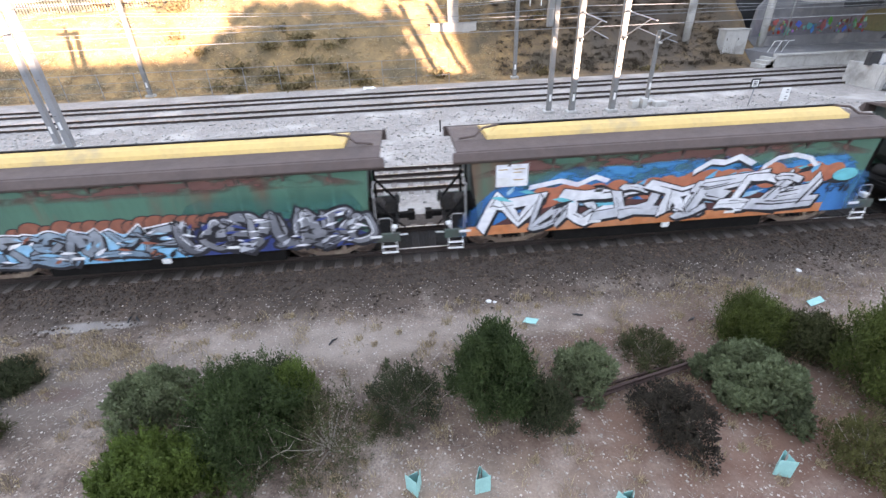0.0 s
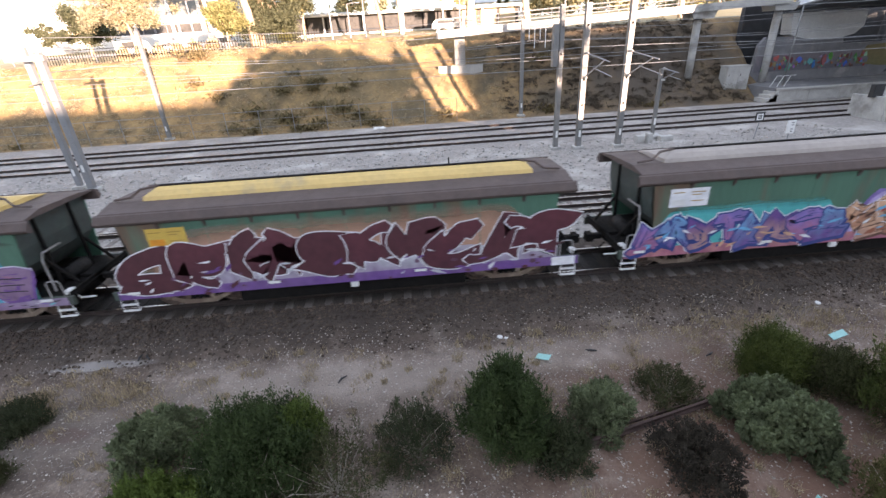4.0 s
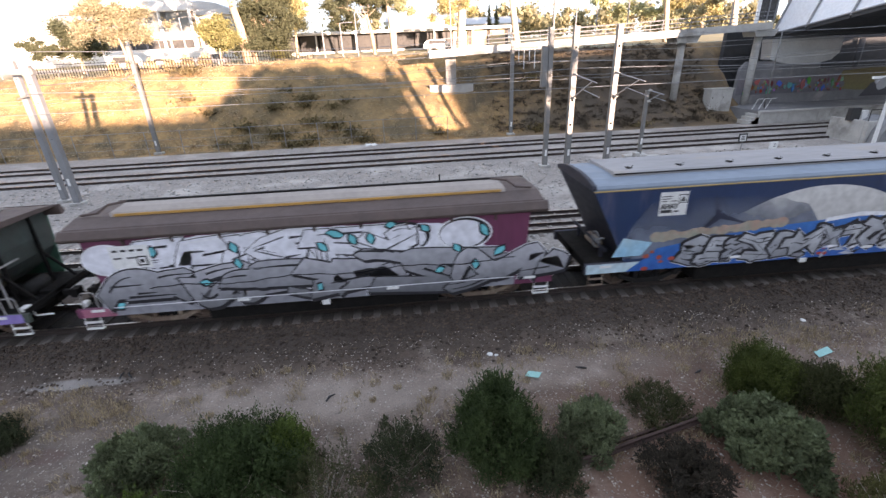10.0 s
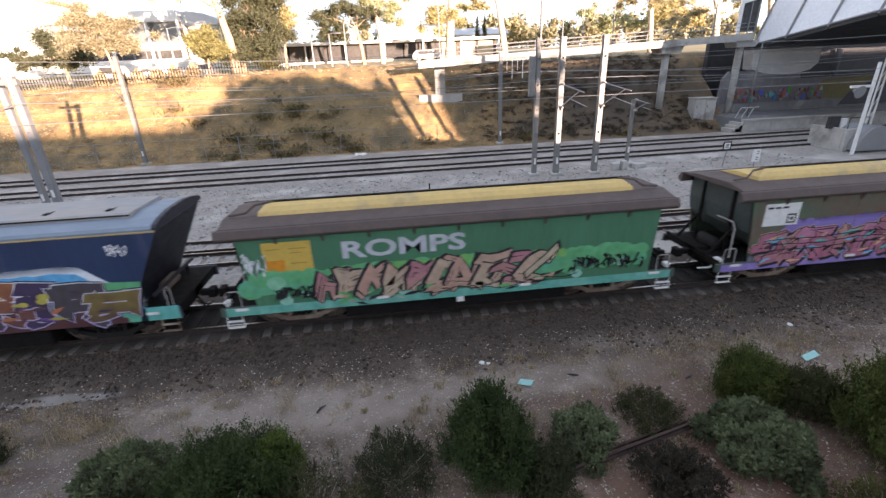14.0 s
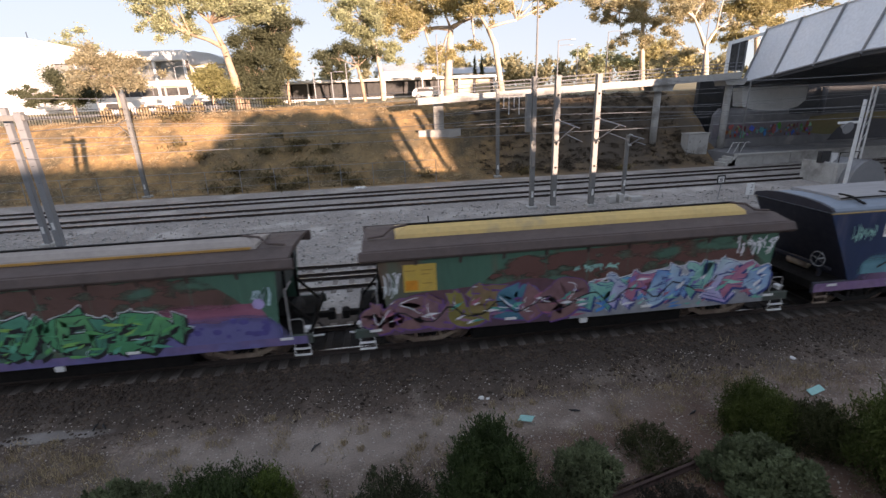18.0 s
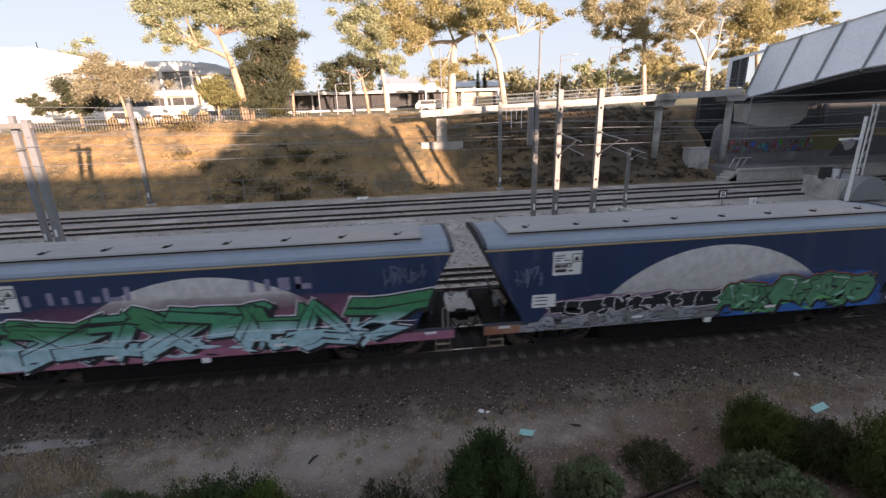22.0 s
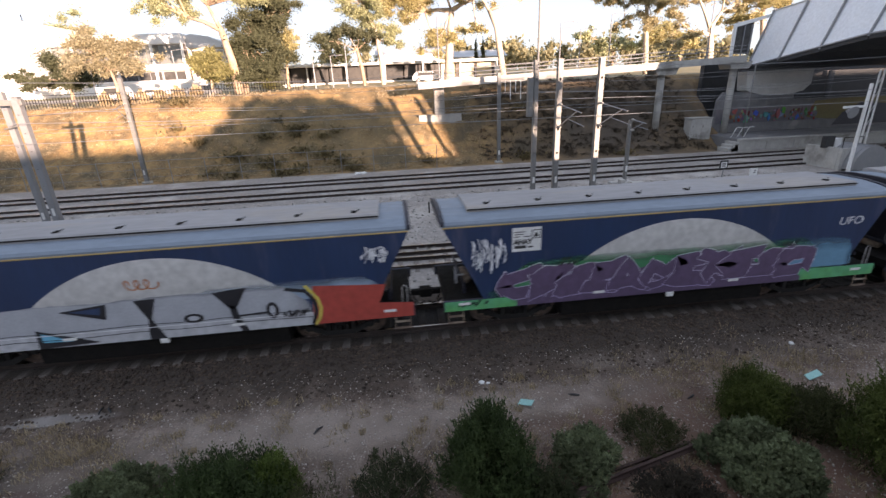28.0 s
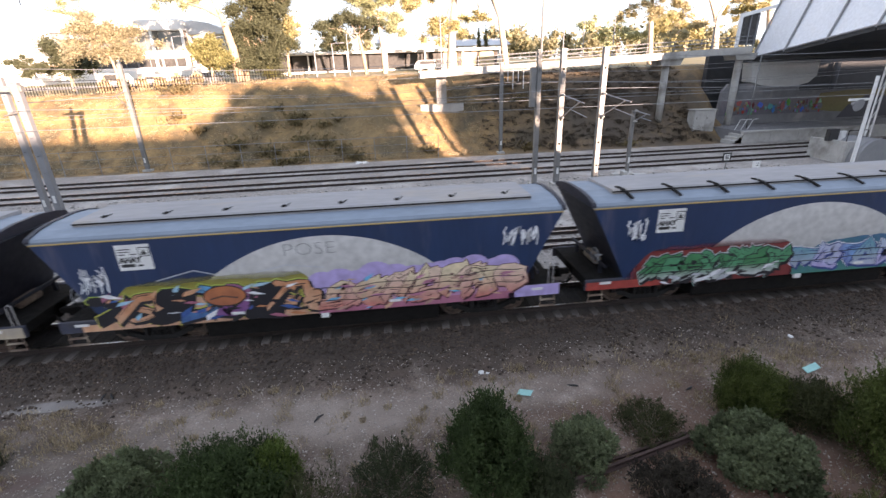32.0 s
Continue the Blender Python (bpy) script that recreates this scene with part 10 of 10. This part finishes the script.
# ---- station platform ----
def platform():
    ob = thing("platform", "concrete station platform edge", "platform", 0, 0, 0, kind="structure")
    for k in range(10):
        x = 34.4 + 3.0 * k
        part("edge_slab", Geo().box(x, x + 2.98, 40.9, 41.5, 0.78, 0.95, 0.02), M["concrete"], ob)
        part("face_panel", Geo().box(x, x + 2.98, 41.05, 41.4, -0.4, 0.78, 0.015), M["concrete"], ob)
    part("surface", Geo().box(34.4, 66, 41.5, 51, -0.4, 0.94), M["wall_grey"], ob)
    for k in range(3):
        part("step", Geo().box(33.3 + 0.36 * k, 34.4, 41.1, 42.6, -0.4, 0.1 + 0.28 * k, 0.02), M["concrete"], ob)


platform()
lp = thing("platform_pole", "slim grey pole standing on the platform", "pole", 36.4, 43.2, 0.94)
part("post", Geo().tube([(0, 0, 0), (0, 0, 7.0)], [0.07, 0.055], 10), M["galv_mast"], lp, smooth=True)
part("base_plate", Geo().box(-0.14, 0.14, -0.14, 0.14, 0.0, 0.03, 0.005), M["galv_mast"], lp)


def mural():
    ob = thing("mural_wall", "grey retaining wall with a colourful painted mural band", "wall", 0, 46.6, 0.9)
    part("wall", Geo().prism([(35.3, -0.6), (66, -0.6), (66, 3.3), (44.6, 3.3), (44.4, 4.2), (36.2, 4.3), (35.6, 3.6)], 0, 0.4, axis="y"), M["wall_grey"], ob)
    part("panel", Geo().box(35.6, 48.0, -0.03, 0, 1.0, 2.6), spray((0.10, 0.10, 0.12), (0.16, 0.14, 0.15)), ob, "dark painted band")
    part("panel", Geo().prism([(46.6, 1.3), (49.2, 1.0), (66, 0.4), (66, 3.2), (50.5, 3.2), (47.3, 3.0)], -0.06, -0.035, axis="y"), spray((0.13, 0.12, 0.03), (0.15, 0.11, 0.03)), ob, "mustard and green painted area")
    part("panel", Geo().prism([(50.0, 0.3), (66, 0.2), (66, 1.9), (53.0, 2.6), (51.0, 1.6)], -0.08, -0.062, axis="y"), spray((0.035, 0.035, 0.045)), ob, "dark painted figure shape")
    r = random.Random(4)
    cols = [C["rose"], C["sky"], C["silver"], C["rust"], C["green"], C["pink"], C["salmon"], C["red"], C["mint"], C["grey"]]
    for k in range(120):
        x, z, q = r.uniform(36.2, 47.6), 1.1 + 1.2 * r.random(), 0.06 + 0.26 * r.random() ** 2
        wide, tall, turn = r.uniform(0.5, 1.5), r.uniform(0.6, 1.9), r.uniform(0, 6)
        ring = [(x + q * wide * r.uniform(0.4, 1.25) * math.cos(turn + a), min(max(z + q * tall * r.uniform(0.4, 1.25) * math.sin(turn + a), 1.02), 2.56)) for a in (0.1, 0.9, 1.9, 2.7, 3.6, 4.4, 5.5)]
        part("painted_blot", Geo().prism(ring, -0.075 - 0.0006 * k, -0.05, axis="y"), spray(tuple(c * r.choice((0.25, 0.45, 0.7)) for c in r.choice(cols))), ob)
    # added wall; the deep shade under the bridge is put into its colour
    ab = thing("bridge_abutment", "added near-black wall standing for the shade under the footbridge", "abutment", 0, 49.6, 0)
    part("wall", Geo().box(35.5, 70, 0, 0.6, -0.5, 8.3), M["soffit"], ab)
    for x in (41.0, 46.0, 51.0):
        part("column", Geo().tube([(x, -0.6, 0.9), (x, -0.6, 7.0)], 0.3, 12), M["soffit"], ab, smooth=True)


mural()
cab = thing("equipment_cabinet", "pale grey lineside equipment cabinet", "cabinet", 32.9, 45.6, 0.75, 0)
part("body", Geo().box(-1.2, 1.2, -0.6, 0.6, -1.6, 2.0, 0.04), M["concrete"], cab)
part("lid", Geo().box(-1.28, 1.28, -0.68, 0.68, 2.0, 2.08, 0.02), M["concrete"], cab)
for k, x in enumerate((-0.58, 0.58)):
    d = part("door", Geo().box(x - 0.54, x + 0.54, -0.63, -0.6, 0.2, 1.85, 0.01), M["concrete"], cab)
    part("handle", Geo().box(x - 0.4, x - 0.36, -0.66, -0.63, 1.1, 1.3), M["dark_steel"], d)
rack = thing("steel_railing", "white sloping tubular railing beside the platform steps", "railing", 35.2, 42.3, 0.2)
for k in range(3):
    part("tube", Geo().tube([(-1.2 + 0.7 * k, 0.2, -0.4), (-0.2 + 0.7 * k, 0.2, 1.7), (0.3 + 0.7 * k, 0.2, 1.7)], 0.035, 6), M["steel_white"], rack)


def right_end():
    ob = thing("concrete_pit", "pale concrete pit wall with a dark outlet beside the track", "wall", 33.0, 30.3, -0.3)
    part("front", Geo().box(0.95, 2.7, -0.15, 0.15, 0, 1.7, 0.03), M["concrete"], ob)
    part("side", Geo().box(0.95, 1.2, 0.15, 3.0, 0, 1.7, 0.03), M["concrete"], ob)
    part("outlet", Geo().tube([(1.5, -0.17, 0.7), (1.5, -0.1, 0.7)], 0.1, 14), M["black"], ob)
    part("rail", Geo().tube([(1.0, 0, 1.7), (1.0, 0, 2.5), (2.6, 0, 2.5), (2.6, 0, 1.7)], 0.03, 6), M["dark_steel"], ob)
    tk = thing("curved_tank", "silver ribbed half-round steel tank", "tank", 35.7, 30.6, -0.1)
    part("shell", Geo().prism([(1.5 * math.cos(a), 1.75 * math.sin(a)) for a in [math.pi * k / 16 for k in range(17)]], -1.3, 1.3, axis="y"), M["galv"], tk, smooth=False)
    for y in (-1.0, 0.0, 1.0):
        part("band", Geo().tube([(1.52 * math.cos(a), y, 1.77 * math.sin(a)) for a in [math.pi * k / 16 for k in range(17)]], 0.03, 5, caps=False), M["galv"], tk)
    sp_ = thing("loudspeaker_pole", "white pole with a horn loudspeaker and bracket", "pole", 33.4, 28.9, -0.25)
    part("post", Geo().tube([(0, 0, 0), (0, 0, 6.3)], [0.13, 0.11], 10), M["steel_white"], sp_)
    part("bracket", Geo().box(-1.7, 0.1, -0.08, 0.08, 4.7, 4.86, 0.01), M["steel_white"], sp_)
    part("horn", Geo().tube([(-1.4, 0.0, 4.55), (-1.4, -0.25, 4.5), (-1.4, -0.5, 4.45)], [0.1, 0.2, 0.42], 16), M["galv"], sp_)
    tw = thing("lattice_post", "pale lattice lamp post on the platform end", "post", 40.2, 34.2, -0.3)
    for dx in (-0.25, 0.25):
        part("leg", Geo().tube([(dx, 0, 0), (dx * 0.8, 0, 7.2)], 0.07, 8), M["steel_white"], tw)
    for k in range(6):
        part("lacing", Geo().tube([(-0.24, 0, 0.4 + 1.1 * k), (0.24, 0, 1.4 + 1.1 * k)], 0.03, 6), M["steel_white"], tw)
    sg = thing("signal_box", "small black and white box on a stand", "signal", 34.4, 31.6, -0.3)
    part("stand", Geo().tube([(0, 0, 0), (0, 0, 1.7)], 0.05, 8), M["dark_steel"], sg)
    part("black_box", Geo().box(-0.75, 0.05, -0.2, 0.2, 1.6, 2.5, 0.03), M["black"], sg)
    part("white_panel", Geo().box(0.2, 0.75, -0.12, 0.1, 1.5, 2.3, 0.02), M["white"], sg)


right_end()


def signs():
    ob = thing("diamond_sign", "black-edged white square sign on a short post", "sign", 22.7, 28.2, -0.3)
    part("post", Geo().tube([(0, 0, 0), (0.12, 0, 1.25)], 0.035, 6), M["galv"], ob)
    part("board", Geo().box(-0.28, 0.34, -0.06, -0.03, 1.15, 1.75, 0.02), M["black"], ob)
    f = part("face", Geo().box(-0.18, 0.24, -0.07, -0.06, 1.25, 1.65), M["white"], ob)
    for z in (1.35, 1.45, 1.55):
        part("marking", Geo().box(-0.1, 0.16, -0.077, -0.071, z - 0.03, z + 0.03), M["black"], f)
    ob = thing("white_sign", "small white lineside plate with dark marks", "sign", 24.6, 27.6, -0.3)
    part("post", Geo().tube([(0, 0.05, 0), (0, 0.05, 0.9)], 0.03, 6), M["galv"], ob)
    f = part("plate", Geo().box(-0.3, 0.3, 0, 0.03, 0.35, 1.2, 0.02), M["white"], ob)
    for z in (0.5, 0.65, 0.9, 1.05):
        part("marking", Geo().box(0.0, 0.16, -0.008, -0.002, z - 0.025, z + 0.025), M["black"], f)
    for x, y, w, h in ((15.4, 29.4, 0.5, 0.5), (16.0, 29.3, 0.35, 0.65), (17.3, 29.5, 0.9, 0.35)):
        thing("relay_box", "small grey lineside relay box", "box", x, y, -0.3, geo=Geo().box(-w / 2, w / 2, -0.25, 0.25, 0, h, 0.03), mats=M["concrete"])
    thing("marker_post", "thin dark marker post in pale ballast", "post", 2.0, 26.3, -0.3, geo=Geo().tube([(0, 0, 0), (0, 0, 0.7)], 0.04, 6), mats=M["dark_steel"])
    for x, y in ((-3.3, 41.0), (-2.7, 41.1), (-3.0, 40.9)):
        crumple("litter", "torn white litter below the cutting", x, y, 0.32, M["white"], int(x * 10) + 50)


signs()


motions()
